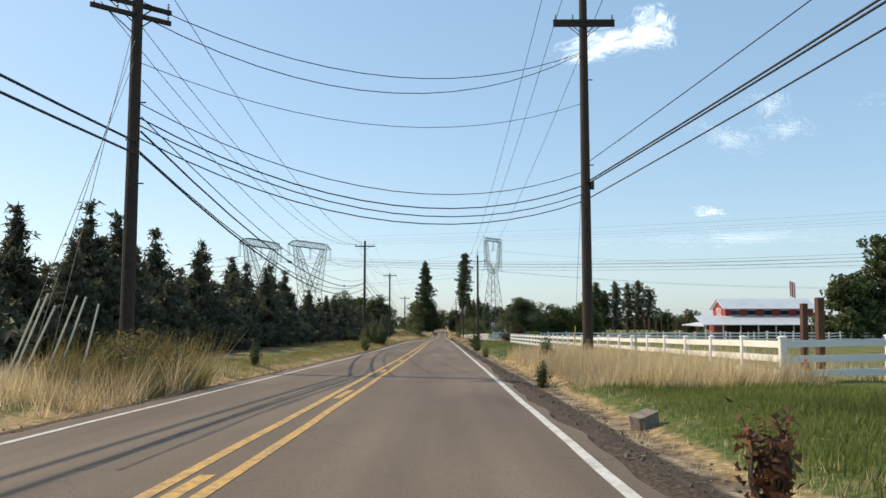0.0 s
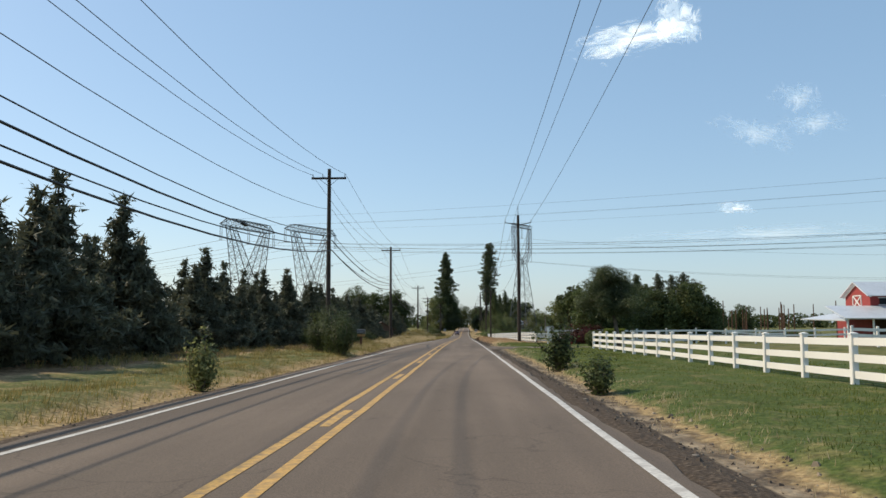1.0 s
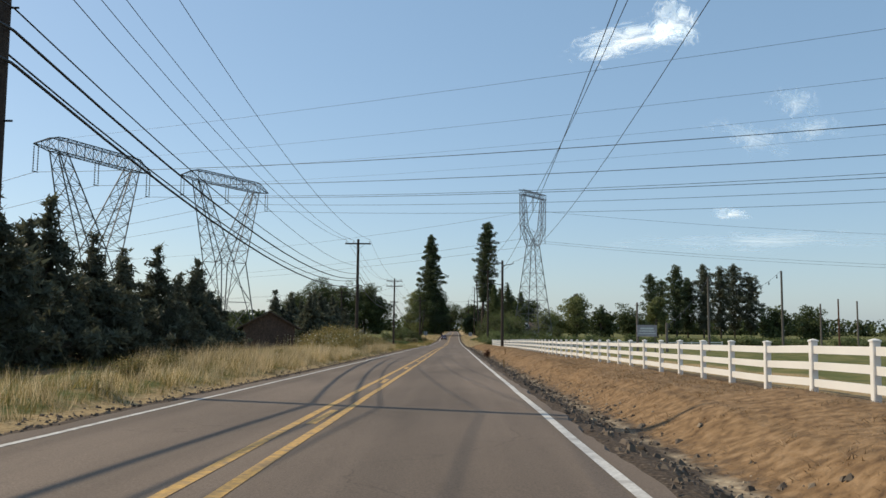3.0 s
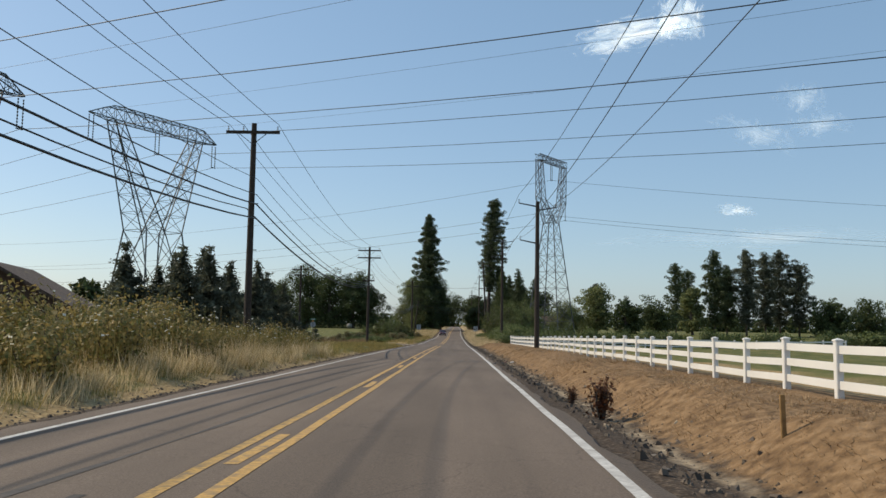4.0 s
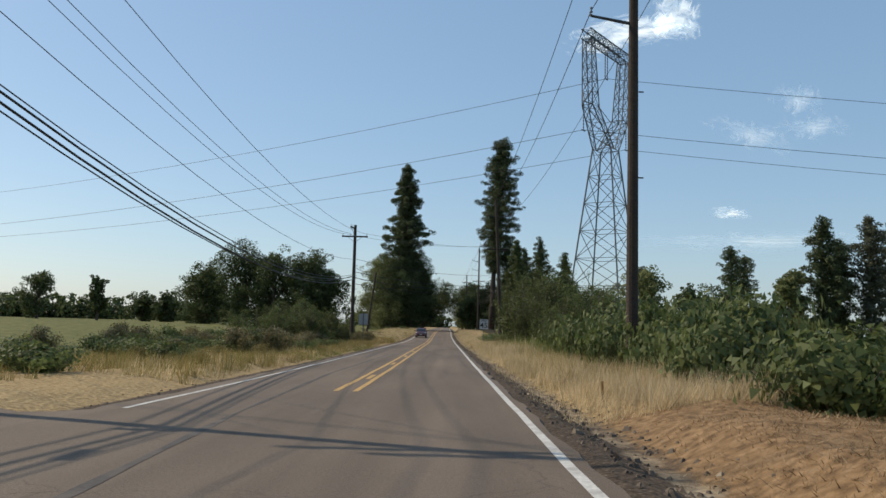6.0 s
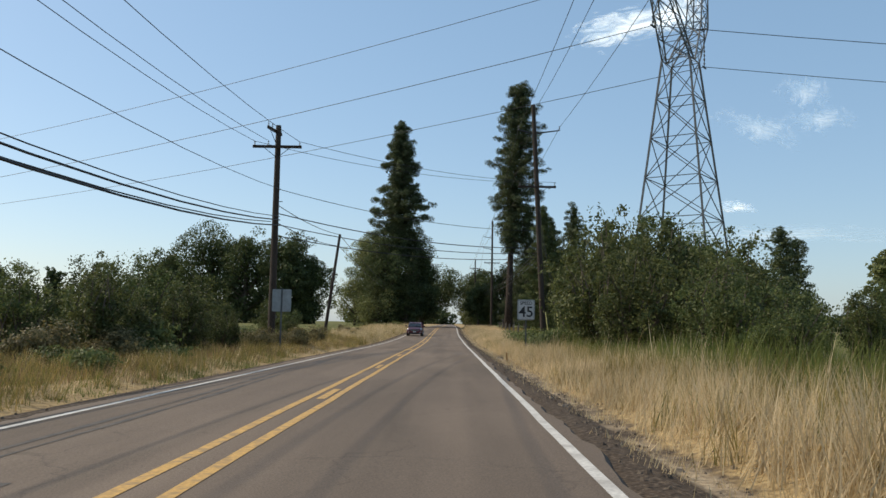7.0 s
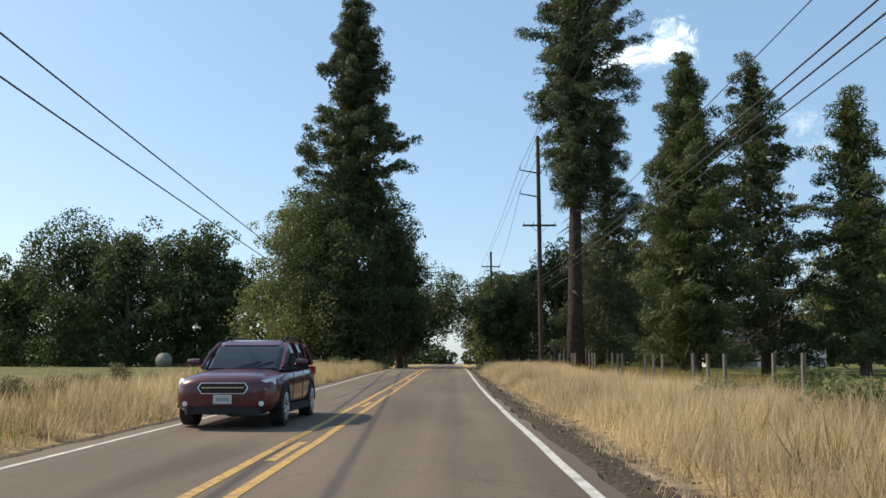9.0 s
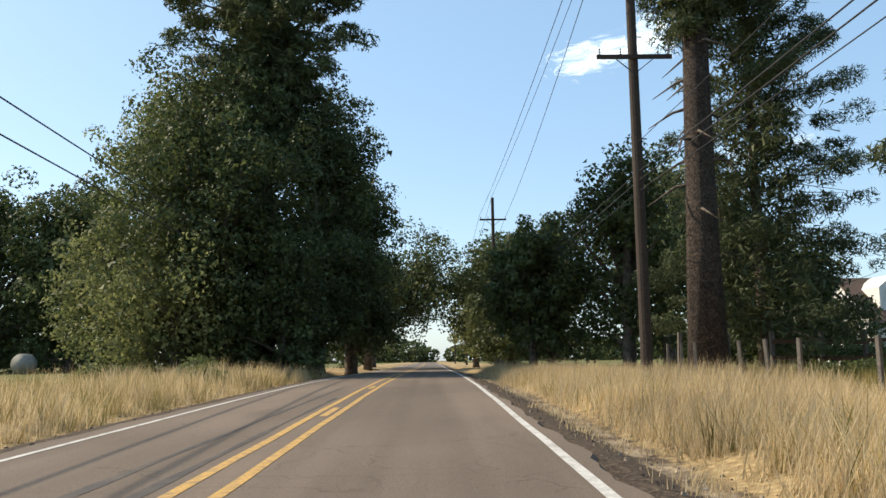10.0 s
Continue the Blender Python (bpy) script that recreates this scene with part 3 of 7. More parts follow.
# thin dark streaks in the oncoming lane
STREAK_DARK = mat("lane_streak", (0.050, 0.040, 0.033, 1), 0.8, scale=25, amount=0.35, second=(0.10, 0.078, 0.060, 1), second_scale=2.5, second_amount=0.9)
MARKS = (((-0.72, 6.0), (-0.66, 11.0), (-0.50, 14.0), (-0.30, 18.0), (-0.45, 23.0), (-0.95, 29.0)), ((-0.98, 6.0), (-0.90, 12.0), (-0.75, 16.0), (-0.60, 20.0), (-0.90, 26.0)),
         ((-1.00, 58.0), (-0.85, 75.0), (-0.71, 89.0), (-0.66, 94.0), (-0.50, 100.0), (-0.30, 106.0), (-0.45, 110.0), (-0.80, 114.0)), ((-1.25, 58.0), (-1.10, 76.0), (-0.95, 89.0), (-0.85, 95.0), (-0.75, 101.0)),
         ((-1.22, 146.4), (-1.31, 150.2), (-1.27, 155.0), (-0.87, 161.2), (-0.54, 169.3)), ((-0.92, 146.6), (-0.96, 149.9), (-0.84, 154.3), (-0.58, 159.4)),
         ((-0.86, 220.6), (-0.87, 222.9), (-0.72, 226.5), (-0.42, 232.3), (-0.85, 239.4), (-1.15, 250.0), (-0.94, 267.5)), ((-0.66, 220.9), (-0.56, 223.7), (-0.37, 228.7), (-0.24, 232.9)),
         ((-1.60, 262.0), (-1.68, 273.0), (-1.88, 281.0), (-1.95, 298.0)), ((-1.42, 262.0), (-1.50, 273.0), (-1.70, 281.0), (-1.80, 292.0)),
         ((-1.02, 346.0), (-0.98, 356.0), (-0.86, 363.0), (-0.80, 369.0), (-0.76, 380.0)), ((-0.36, 348.0), (-0.41, 359.0), (-0.38, 374.0)))
for pts in MARKS:
    px, py = np.array([p[0] for p in pts]), np.array([p[1] for p in pts])
    yy = np.linspace(py[0], py[-1], max(12, int((py[-1] - py[0]) * 1.2)))
    xx = np.interp(yy, py, px) + road_x(yy)
    for _ in range(2):
        xx[1:-1] = (xx[:-2] + xx[1:-1] * 2 + xx[2:]) / 4
    ww = 0.035 + 0.015 * np.sin(yy * 1.7) + 0.012 * np.sin(yy * 0.6 + px[0] * 9)
    s = Shape()
    n = len(yy)
    s.v = [(xx[i] - ww[i], yy[i], float(road_z(yy[i])) + 0.003) for i in range(n)] + [(xx[i] + ww[i], yy[i], float(road_z(yy[i])) + 0.003) for i in range(n)]
    s.f = [(i, n + i, n + i + 1, i + 1) for i in range(n - 1)]
    tagged(part("lane_streak", s, STREAK_DARK), "thin dark streak along the asphalt", "road", kind="structure")
strip("stop_line", -3.24, -3.10, 233.4, 236.8, 0.018, WHITE_PAINT, "white painted bar at the mouth of the side road", dy=0.8)
drive_x = np.r_[2.6, 2.9, 3.3, 3.7, 4.2, 4.7, 5.3, 6, 7, 8, 10, 13, 17, 22, 30, 45]
lo, hi = drive_edges(drive_x)
vv = np.linspace(0, 1, 15)
s = Shape()
for a, b, x in zip(lo.tolist(), hi.tolist(), drive_x.tolist()):
    for q in vv.tolist():
        y = a + (b - a) * q
        s.v.append((x, y, ground_at(x, y) + 0.012 - (0.1 if q in (0.0, 1.0) else 0.0)))
s.f = [(i * 15 + j, (i + 1) * 15 + j, (i + 1) * 15 + j + 1, i * 15 + j + 1) for i in range(len(drive_x) - 1) for j in range(14)]
tagged(part("driveway", s, ASPHALT, smooth=True), "grey asphalt driveway joining the road", "driveway", kind="structure")
yy = np.arange(233.2, 239.6, 0.6)
me, _, _ = grid_mesh("side_road", -drive_x[::-1] + 0.3, yy, lambda x, y: land(x, y) + 0.012)
me.materials.append(ASPHALT)
tagged(new("side_road", me), "narrow asphalt side road joining the main road", "road", kind="structure")


# ---- plants ----
def unit(v):
    return v / np.maximum(np.linalg.norm(v, axis=-1, keepdims=True), 1e-9)


def needle_mesh(name, pos, size, rng, along, droop=0.3, long=3.2, lie=0.0):
    """One mesh of slim pointed needle sprays that stream outwards; with lie they lean over and show their broad side outwards."""
    n = len(pos)
    if lie:
        side = unit(np.cross(along, rng.normal(size=(n, 3))))
        u = unit(along * (1 - lie) + side * lie + rng.normal(size=(n, 3)) * 0.3 - np.array([0, 0, droop]))
        w = unit(np.cross(u, unit(along + rng.normal(size=(n, 3)) * 0.4)))
    else:
        u = unit(along * 0.9 + rng.normal(size=(n, 3)) * 0.75 - np.array([0, 0, droop]))
        w = unit(np.cross(u, rng.normal(size=(n, 3))))
    s = (size * rng.uniform(0.6, 1.4, size=n))[:, None]
    pts = np.stack([pos - u * s * long * 0.4 + w * s * 0.5, pos - u * s * long * 0.4 - w * s * 0.5, pos + u * s * long * 0.6], 1)
    return poly_mesh(name, pts.reshape(-1, 3), 3)


def leaf_mesh(name, pos, size, rng, droop=0.0, long=1.0, out=None, sides=3):
    """One mesh of small leaves or sprays at the given places. out: the way each leaf's clump faces; the leaf lies loosely on that skin."""
    n = len(pos)
    if out is None:
        u = unit(rng.normal(size=(n, 3)))
    else:
        face = unit(out * 1.5 + rng.normal(size=(n, 3)) * 0.62)
        u = unit(np.cross(face, rng.normal(size=(n, 3))))
    w = unit(np.cross(u, rng.normal(size=(n, 3)))) if out is None else np.cross(face, u)
    u[:, 2] -= droop
    s = (size * rng.uniform(0.6, 1.35, size=n))[:, None]
    u, w = u * s * long * 0.62, w * s * 0.55
    if sides == 4:
        pts = np.stack([pos - u, pos + w * 0.62 - u * 0.15, pos + u, pos - w * 0.62 - u * 0.15], 1)
    else:
        pts = np.stack([pos - u * 0.8 + w * 0.75, pos - u * 0.45 - w, pos + u], 1)
    return poly_mesh(name, pts.reshape(-1, 3), sides)


def limbs(shape, base, tips, r0, rng, n=5):
    """Tapered branches from points on the trunk to their tips, with a bend."""
    for b, t in zip(base, tips):
        b, t = Vector(b), Vector(t)
        mid = b.lerp(t, 0.5) + Vector(rng.normal(size=3)) * (t - b).length * 0.08 + Vector((0, 0, (t - b).length * 0.06))
        shape.path([b, mid, t], [r0, r0 * 0.6, r0 * 0.15], n)


def broadleaf(name, label, height, width, seed, leaf, leaf_size=0.3, leaves=6000, clear=0.18, bulges=16, category="tree", trunk=None, flat=1.0, shift=0.0):
    """A tree with a forked trunk and a crown of uneven leaf masses with gaps."""
    rng = np.random.default_rng(seed)
    root = thing(name, label, category)
    r = trunk or height * 0.03
    s = Shape()
    top = Vector((rng.normal() * 0.03 * height, rng.normal() * 0.03 * height, height * 0.62))
    s.path([(0, 0, -0.2), (0, 0, height * clear), top * 0.75, top], [r * 1.3, r, r * 0.6, r * 0.2], 9)
    ang = rng.uniform(0, 2 * math.pi, bulges)
    hz = rng.uniform(clear + (0.05 if clear < 0.035 else 0.12), 0.88, bulges) * height
    prof = np.sin(np.clip((hz / height - clear) / (1 - clear), 0.05, 1) ** 0.75 * math.pi * 0.86 + 0.2)
    rad = width * 0.5 * prof * rng.uniform(0.4, 0.78, bulges) * flat
    cen = np.stack([np.cos(ang) * rad, np.sin(ang) * rad, hz], 1)
    cen[:, 0] += shift * hz / height
    size = width * rng.uniform(0.17, 0.30, bulges)
    cen = np.vstack([cen, [[0, 0, height * 0.6], [top.x, top.y, height * 0.84]]])
    size = np.r_[size, width * 0.27, width * 0.2]
    part("trunk", s, BARK, root, smooth=True)
    s = Shape()
    limbs(s, [(0, 0, max(height * clear * 0.9, c[2] * 0.55)) for c in cen], [tuple(c) for c in cen], r * 0.45, rng)
    tagged(part("boughs", s, BARK, root, smooth=True), kind="stuff")
    # every mass carries smaller clumps on its skin, so that the outline is uneven and gaps stay open
    kids = 8
    par = np.repeat(np.arange(len(cen)), kids)
    dk = unit(rng.normal(size=(len(par), 3)) + np.array([0, 0, 0.25]))
    kc = cen[par] + dk * (size[par] * rng.uniform(0.6, 1.08, len(par)))[:, None]
    ks = size[par] * rng.uniform(0.22, 0.46, len(par))
    allc, alls = np.vstack([kc, cen]), np.r_[ks, size * 0.66]
    w = np.r_[ks**2, size**2 * 0.30]
    pick = rng.choice(len(allc), leaves, p=w / w.sum())
    d = unit(rng.normal(size=(leaves, 3)) + np.array([0, 0, 0.15]))
    rr = rng.uniform(0.3, 1.0, leaves) ** 0.4 * (1 + 0.25 * rng.normal(size=leaves) * (rng.random(leaves) < 0.12))
    pos = allc[pick] + d * (alls[pick] * rr)[:, None] * np.array([1, 1, 0.8])
    # the close inner foliage, which keeps the heart of the crown dark
    inner = int(leaves * 0.2)
    ci = rng.integers(0, len(cen), inner)
    core = cen[ci] * rng.uniform(0.55, 1.0, inner)[:, None] ** np.array([1, 1, 0.2]) + rng.normal(size=(inner, 3)) * (size[ci] * 0.32)[:, None]
    pos[:, 2] = np.maximum(pos[:, 2], height * clear * 0.55)
    core[:, 2] = np.maximum(core[:, 2], height * clear * 0.7)
    sizes = np.r_[np.full(leaves, leaf_size), np.full(inner, leaf_size * 1.5)]
    part("crown", leaf_mesh("crown", np.vstack([pos, core]), sizes, rng, 0.15, out=np.vstack([d, unit(rng.normal(size=(inner, 3)))])), leaf, root)
    return root


def fir(name, label, height, width, seed, leaf, whorls=26, sprays=5200, size=0.22, clear=0.03, top_power=0.9, ragged=0.25, droop=0.15, belly=0.12, trunk=None, category="tree", tufts=0, tuft_size=0.06, long=2.6):
    """A conifer: straight trunk, whorls of boughs, and needle sprays along each bough."""
    rng = np.random.default_rng(seed)
    root = thing(name, label, category)
    r = trunk or height * 0.018
    s = Shape()
    s.path([(0, 0, -0.2), (0, 0, height * 0.5), (0, 0, height * 0.99)], [r, r * 0.6, 0.02], 8)
    base, tips, weight = [], [], []
    for k in range(whorls):
        f = clear + (1 - clear) * (k + rng.uniform(0, 0.7)) / whorls
        f = min(f, 0.985)
        q = (f - clear) / (1 - clear)
        reach = width * 0.5 * min(1.0, (1 - q) ** top_power + 0.03) * (belly + (1 - belly) * min(1, q / 0.12 + 0.35))
        m = int(rng.integers(5, 8))
        a0 = rng.uniform(0, 6.28)
        for j in range(m):
            a = a0 + j * 2 * math.pi / m + rng.normal() * 0.25
            L = reach * rng.uniform(1 - ragged * 1.6, 1 + ragged)
            z = min(f * height + rng.normal() * 0.022 * height, height * 0.985)
            base.append((0, 0, z))
            tips.append((math.cos(a) * L, math.sin(a) * L, z + L * (0.25 * q - droop) + rng.normal() * 0.03))
            weight.append(max(L, 0.05) ** 1.35 + 0.02)
    part("trunk", s, BARK, root, smooth=True)
    s = Shape()
    limbs(s, base, tips, r * 0.22, rng, 3)
    tagged(part("boughs", s, BARK, root, smooth=True), kind="stuff")
    base, tips, weight = np.array(base), np.array(tips), np.array(weight)
    pick = rng.choice(len(base), sprays, p=weight / weight.sum())
    f = rng.uniform(0.12, 1.04, sprays) ** 0.75
    L = np.linalg.norm(tips - base, axis=1)[pick]
    pos = base[pick] + (tips - base)[pick] * f[:, None] + rng.normal(size=(sprays, 3)) * (0.05 + 0.11 * L * (1.1 - f * 0.6))[:, None] * np.array([1, 1, 0.55])
    pos[:, 2] -= 0.05 * L * f**2
    if tufts:
        # needles gathered in tufts along the boughs, with gaps between
        tb = np.repeat(np.arange(len(base)), tufts)
        tf = rng.uniform(0.3, 1.08, len(tb)) ** 0.7
        span = np.linalg.norm(tips - base, axis=1)[tb]
        tc = base[tb] + (tips - base)[tb] * tf[:, None] + rng.normal(size=(len(tb), 3)) * (0.14 * span)[:, None] * np.array([1, 1, 0.6])
        tw = weight[tb] * rng.uniform(0.2, 1.0, len(tb))
        pick = rng.choice(len(tb), sprays, p=tw / tw.sum())
        sig = tuft_size * width * rng.uniform(0.6, 1.3, len(tb))[pick]
        pos = tc[pick] + rng.normal(size=(sprays, 3)) * sig[:, None] * np.array([1, 1, 0.75])
    pos[:, 2] = np.clip(pos[:, 2], 0.02, height)
    axis = np.stack([np.zeros(sprays), np.zeros(sprays), pos[:, 2] - 0.06 * height], 1)
    out = unit(pos - axis)
    if tufts:
        out = unit(out * 0.5 + unit(pos - tc[pick]))
    # close inner boughs hide the far side
    inner = sprays // 8
    ii = rng.integers(0, sprays, inner)
    core = pos[ii] * np.array([0.45, 0.45, 1.0])
    sizes = np.r_[np.full(sprays, size), np.full(inner, size * 1.8)]
    part("crown", needle_mesh("crown", np.vstack([pos, core]), sizes, rng, np.vstack([out, out[ii]]), 0.12, long), leaf, root)
    return root


def old_pine(name, label, height, seed, leaf, profile, trunk, boughs=170, needles=90000, size=0.06, clump=0.5, bow=(0.0, 0.0), lop=1.0, rise=0.1, long=3.6, stubs=0):
    """An old conifer: single bare boughs that carry rounded clumps of needles, with gaps of sky between.
    profile: (share of the height, reach of the boughs); bow: how far the top stands off the foot; lop: how much longer the boughs are on the +x side."""
    rng = np.random.default_rng(seed)
    root = thing(name, label, "tree")
    pf, pr = np.array(profile).T

    def stem(f):
        f = np.asarray(f, float)
        return np.stack([bow[0] * f**1.6, bow[1] * f**1.6, f * height], -1)

    s = Shape()
    fs = np.linspace(0, 0.985, 9)
    pts = stem(fs)
    pts[0, 2] = -0.3
    s.path([tuple(p) for p in pts], [max(0.03, trunk * (1 - 0.92 * f) * (1.18 if f == 0 else 1.0)) for f in fs], 12)
    f = pf[0] + (pf[-1] - pf[0]) * (np.arange(boughs) + rng.uniform(0, 1, boughs)) / boughs
    az = np.arange(boughs) * 2.39996 + rng.normal(size=boughs) * 0.5
    reach = np.interp(f, pf, pr) * rng.choice([0.55, 0.8, 1.0, 1.12], boughs, p=[0.2, 0.3, 0.35, 0.15])
    reach = reach * np.where(np.cos(az) > 0, lop, 1 / lop)
    base = stem(f)
    tips = base + np.stack([np.cos(az) * reach, np.sin(az) * reach, reach * (rise + 0.35 * (f - 0.5)) + rng.normal(size=boughs) * 0.15], 1)
    part("trunk", s, PINE_BARK if trunk > 0.4 else BARK, root, smooth=True)
    s = Shape()
    limbs(s, base, tips, trunk * 0.13, rng, 4)
    for k in range(stubs):
        q, a = rng.uniform(0.12, pf[0]), rng.uniform(0, 6.28)
        b = stem(q)
        s.path([tuple(b), tuple(b + np.array([math.cos(a), math.sin(a), -0.15]) * 0.8), tuple(b + np.array([math.cos(a + 0.4), math.sin(a + 0.4), -0.45]) * rng.uniform(1.2, 2.2))], [trunk * 0.13, trunk * 0.08, 0.012], 5)
    tagged(part("boughs", s, BARK, root, smooth=True), kind="stuff")
    # two to five clumps on every bough, the largest near its end
    owner = np.repeat(np.arange(boughs), np.clip(np.round(reach / clump * 1.15), 1, 6).astype(int))
    along = rng.uniform(0.25, 1.05, len(owner)) ** 0.75
    c = base[owner] + (tips - base)[owner] * along[:, None] + rng.normal(size=(len(owner), 3)) * np.array([0.3, 0.3, 0.2]) * clump
    r = clump * rng.uniform(0.55, 1.2, len(owner)) * (0.7 + 0.4 * along)
    pick = rng.choice(len(c), needles, p=r**2 / (r**2).sum())
    d = unit(rng.normal(size=(needles, 3)) + np.array([0, 0, 0.35]))
    pos = c[pick] + d * (r[pick] * rng.uniform(0.35, 1.0, needles) ** 0.6)[:, None] * np.array([1, 1, 0.72])
    # close shaded foliage along the stem
    inner = needles // 7
    g = pf[0] + (pf[-1] - pf[0]) * rng.uniform(0.02, 0.97, inner)
    core = stem(g) + rng.normal(size=(inner, 3)) * (np.interp(g, pf, pr) * 0.24)[:, None] * np.array([1, 1, 0.4])
    allp = np.vstack([pos, core])
    out = np.vstack([d, unit(rng.normal(size=(inner, 3)))])
    sizes = np.r_[np.full(needles, size), np.full(inner, size * 2.0)]
    part("crown", needle_mesh("crown", allp, sizes, rng, out, 0.05, long, 0.62), leaf, root)
    return root


def shrub(name, label, height, width, seed, leaf, leaf_size=0.12, leaves=1500, category="bush", depth=None):
    """A many-stemmed bush of leafy sprays down to the ground."""
    rng = np.random.default_rng(seed)
    root = thing(name, label, category)
    depth = depth or width
    n = 14 if height < 3 else 26
    s = Shape()
    tips = []
    for k in range(n):
        a, q = rng.uniform(0, 6.28), rng.uniform(0.2, 1.0)
        tips.append((math.cos(a) * width * 0.42 * q, math.sin(a) * depth * 0.42 * q, height * rng.uniform(0.55, 0.97) * (1.08 - 0.4 * q)))
    limbs(s, [(t[0] * 0.15, t[1] * 0.15, -0.05) for t in tips], tips, max(0.012, height * 0.012), rng, 5)
    part("branchwork", s, BARK, root)
    tips = np.array(tips)
    pick = rng.integers(0, n, leaves)
    f = rng.uniform(0.12, 1.05, leaves)
    pos = tips[pick] * np.stack([f**0.6, f**0.6, f], 1) + rng.normal(size=(leaves, 3)) * np.array([width, depth, height]) * (0.085 if height < 3 else 0.055)
    if height > 3:
        # leaves gathered in clumps along the stems, with gaps between
        m = 190
        tb = rng.integers(0, n, m)
        tf = rng.uniform(0.15, 1.05, m) ** 0.8
        tc = tips[tb] * np.stack([tf**0.6, tf**0.6, tf], 1) + rng.normal(size=(m, 3)) * np.array([width, depth, height]) * 0.07
        tw = rng.uniform(0.3, 1.0, m)
        pick = rng.choice(m, leaves, p=tw / tw.sum())
        pos = tc[pick] + rng.normal(size=(leaves, 3)) * (rng.uniform(0.10, 0.26, m)[pick] * height / 5)[:, None]
        out = unit(pos - tc[pick])
    else:
        out = unit(pos - np.array([0, 0, height * 0.35]))
    pos[:, 2] = np.maximum(pos[:, 2], 0.03)
    part("foliage", leaf_mesh("foliage", pos, leaf_size, rng, 0.1, out=out, sides=4 if height > 3 else 3), leaf, root)
    return root


def put(ob, x, y, turn=0.0, scale=1.0, dz=0.0, tilt=0.0):
    ob.matrix_basis = pose(x, y, ground_at(x, y) + dz, tilt, 0, turn) @ Matrix.Diagonal((scale, scale, scale, 1))
    return ob


def again(ob, x, y, turn=0.0, scale=1.0, tall=1.0):
    ob2 = copy_thing(ob, pose(x, y, ground_at(x, y), 0, 0, turn))
    ob2.scale = (scale, scale, scale * tall)
    return ob2


# the row of young firs beside the road, and the second group past the shed
FIR_LABEL = "dark green young fir, branched to the ground, in a roadside row"
models = [fir("fir_tree", FIR_LABEL, 5.2, 3.9, 11 + k, NEEDLE_DARK, 20, 10500, 0.088, 0.01, 1.45, 0.45, -0.16, belly=0.5, tufts=5, tuft_size=0.032, long=3.0) for k in range(4)]
spots = []
rr = random.Random(5)


def fir_scale(y):
    return float(np.interp(y, [0, 60, 69, 77, 90, 99, 140, 165, 190, 225], [0.98, 1.04, 1.02, 0.90, 0.85, 0.89, 0.94, 0.96, 0.92, 0.98])) * rr.uniform(0.86, 1.12)


for k in range(71):
    y = 6 + k * 2.22 + rr.uniform(-0.5, 0.5)
    spots.append((-11.6 + rr.uniform(-0.6, 0.6), y, fir_scale(y) * (0.82 if k % 3 == 1 else 1.0)))
for k in range(13):
    y = 4 + k * 12.0
    spots.append((-14.6 + rr.uniform(-0.7, 0.7), y, fir_scale(y) * 1.08))
for k in range(11):
    spots.append((-12.6 + rr.uniform(-0.8, 0.8), 197 + k * 2.25, fir_scale(197 + k * 2.25)))
for k in range(6):
    spots.append((-15.8 + rr.uniform(-1, 1), 199 + k * 3.8, fir_scale(199 + k * 3.8) * 1.05))
spots += [(-11.4, 162.0, 0.62), (-12.2, 160.6, 0.9)]
for i, (x, y, sc) in enumerate(spots):
    if i < 4:
        put(models[i], x, y, rr.uniform(0, 360), sc)
        models[i]["group"] = "firs in the roadside row"
    else:
        again(models[i % 4], x, y, rr.uniform(0, 360), sc, rr.uniform(0.92, 1.12))

# the two tall pines and the trees round them
put(old_pine("ponderosa_pine", "very tall dark conifer with an irregular spire above broadleaf trees", 34.0, 31, NEEDLE_PINE,
             ((0.30, 3.4), (0.48, 4.4), (0.56, 5.4), (0.61, 4.6), (0.66, 3.2), (0.70, 2.5), (0.75, 3.5), (0.81, 2.7), (0.87, 2.1), (0.93, 1.4), (0.975, 1.0), (1.0, 0.3)), 0.55, 190, 80000, 0.10, 0.68, long=3.0), -6.8, 400, 20)
put(old_pine("ponderosa_pine", "very tall slender pine with a bare lower trunk and ragged crown", 36.7, 32, NEEDLE_PINE,
             ((0.30, 1.0), (0.38, 2.0), (0.45, 3.0), (0.55, 3.6), (0.63, 3.9), (0.72, 3.4), (0.80, 3.0), (0.88, 2.5), (0.94, 1.9), (0.98, 1.1), (1.0, 0.4)), 0.56, 230, 120000, 0.062, 0.62, bow=(1.7, 2.2), lop=1.12, long=3.4, stubs=14), 10.3, 383.3)
# left maples take the paler leaves: sunlit and shaded sides set by colour
for k, (x, y, h, w) in enumerate(((-11.2, 401, 15.5, 9.5), (-4.6, 403, 18.0, 9.0), (-7.8, 396, 16.5, 10.0), (-3.0, 407, 13.0, 6.5), (-13.5, 398, 8.0, 7.0), (-9.5, 394, 7.0, 8.0), (-5.0, 395, 6.5, 6.0))):
    put(broadleaf("bigleaf_maple", "large dense green maple shading the road", h, w, 41 + k, LEAF_MAPLE if k in (0, 4, 5) else LEAF_OAK, 0.16, 36000 if k < 4 else 9000, 0.02, 30), x, y, 40 * k)
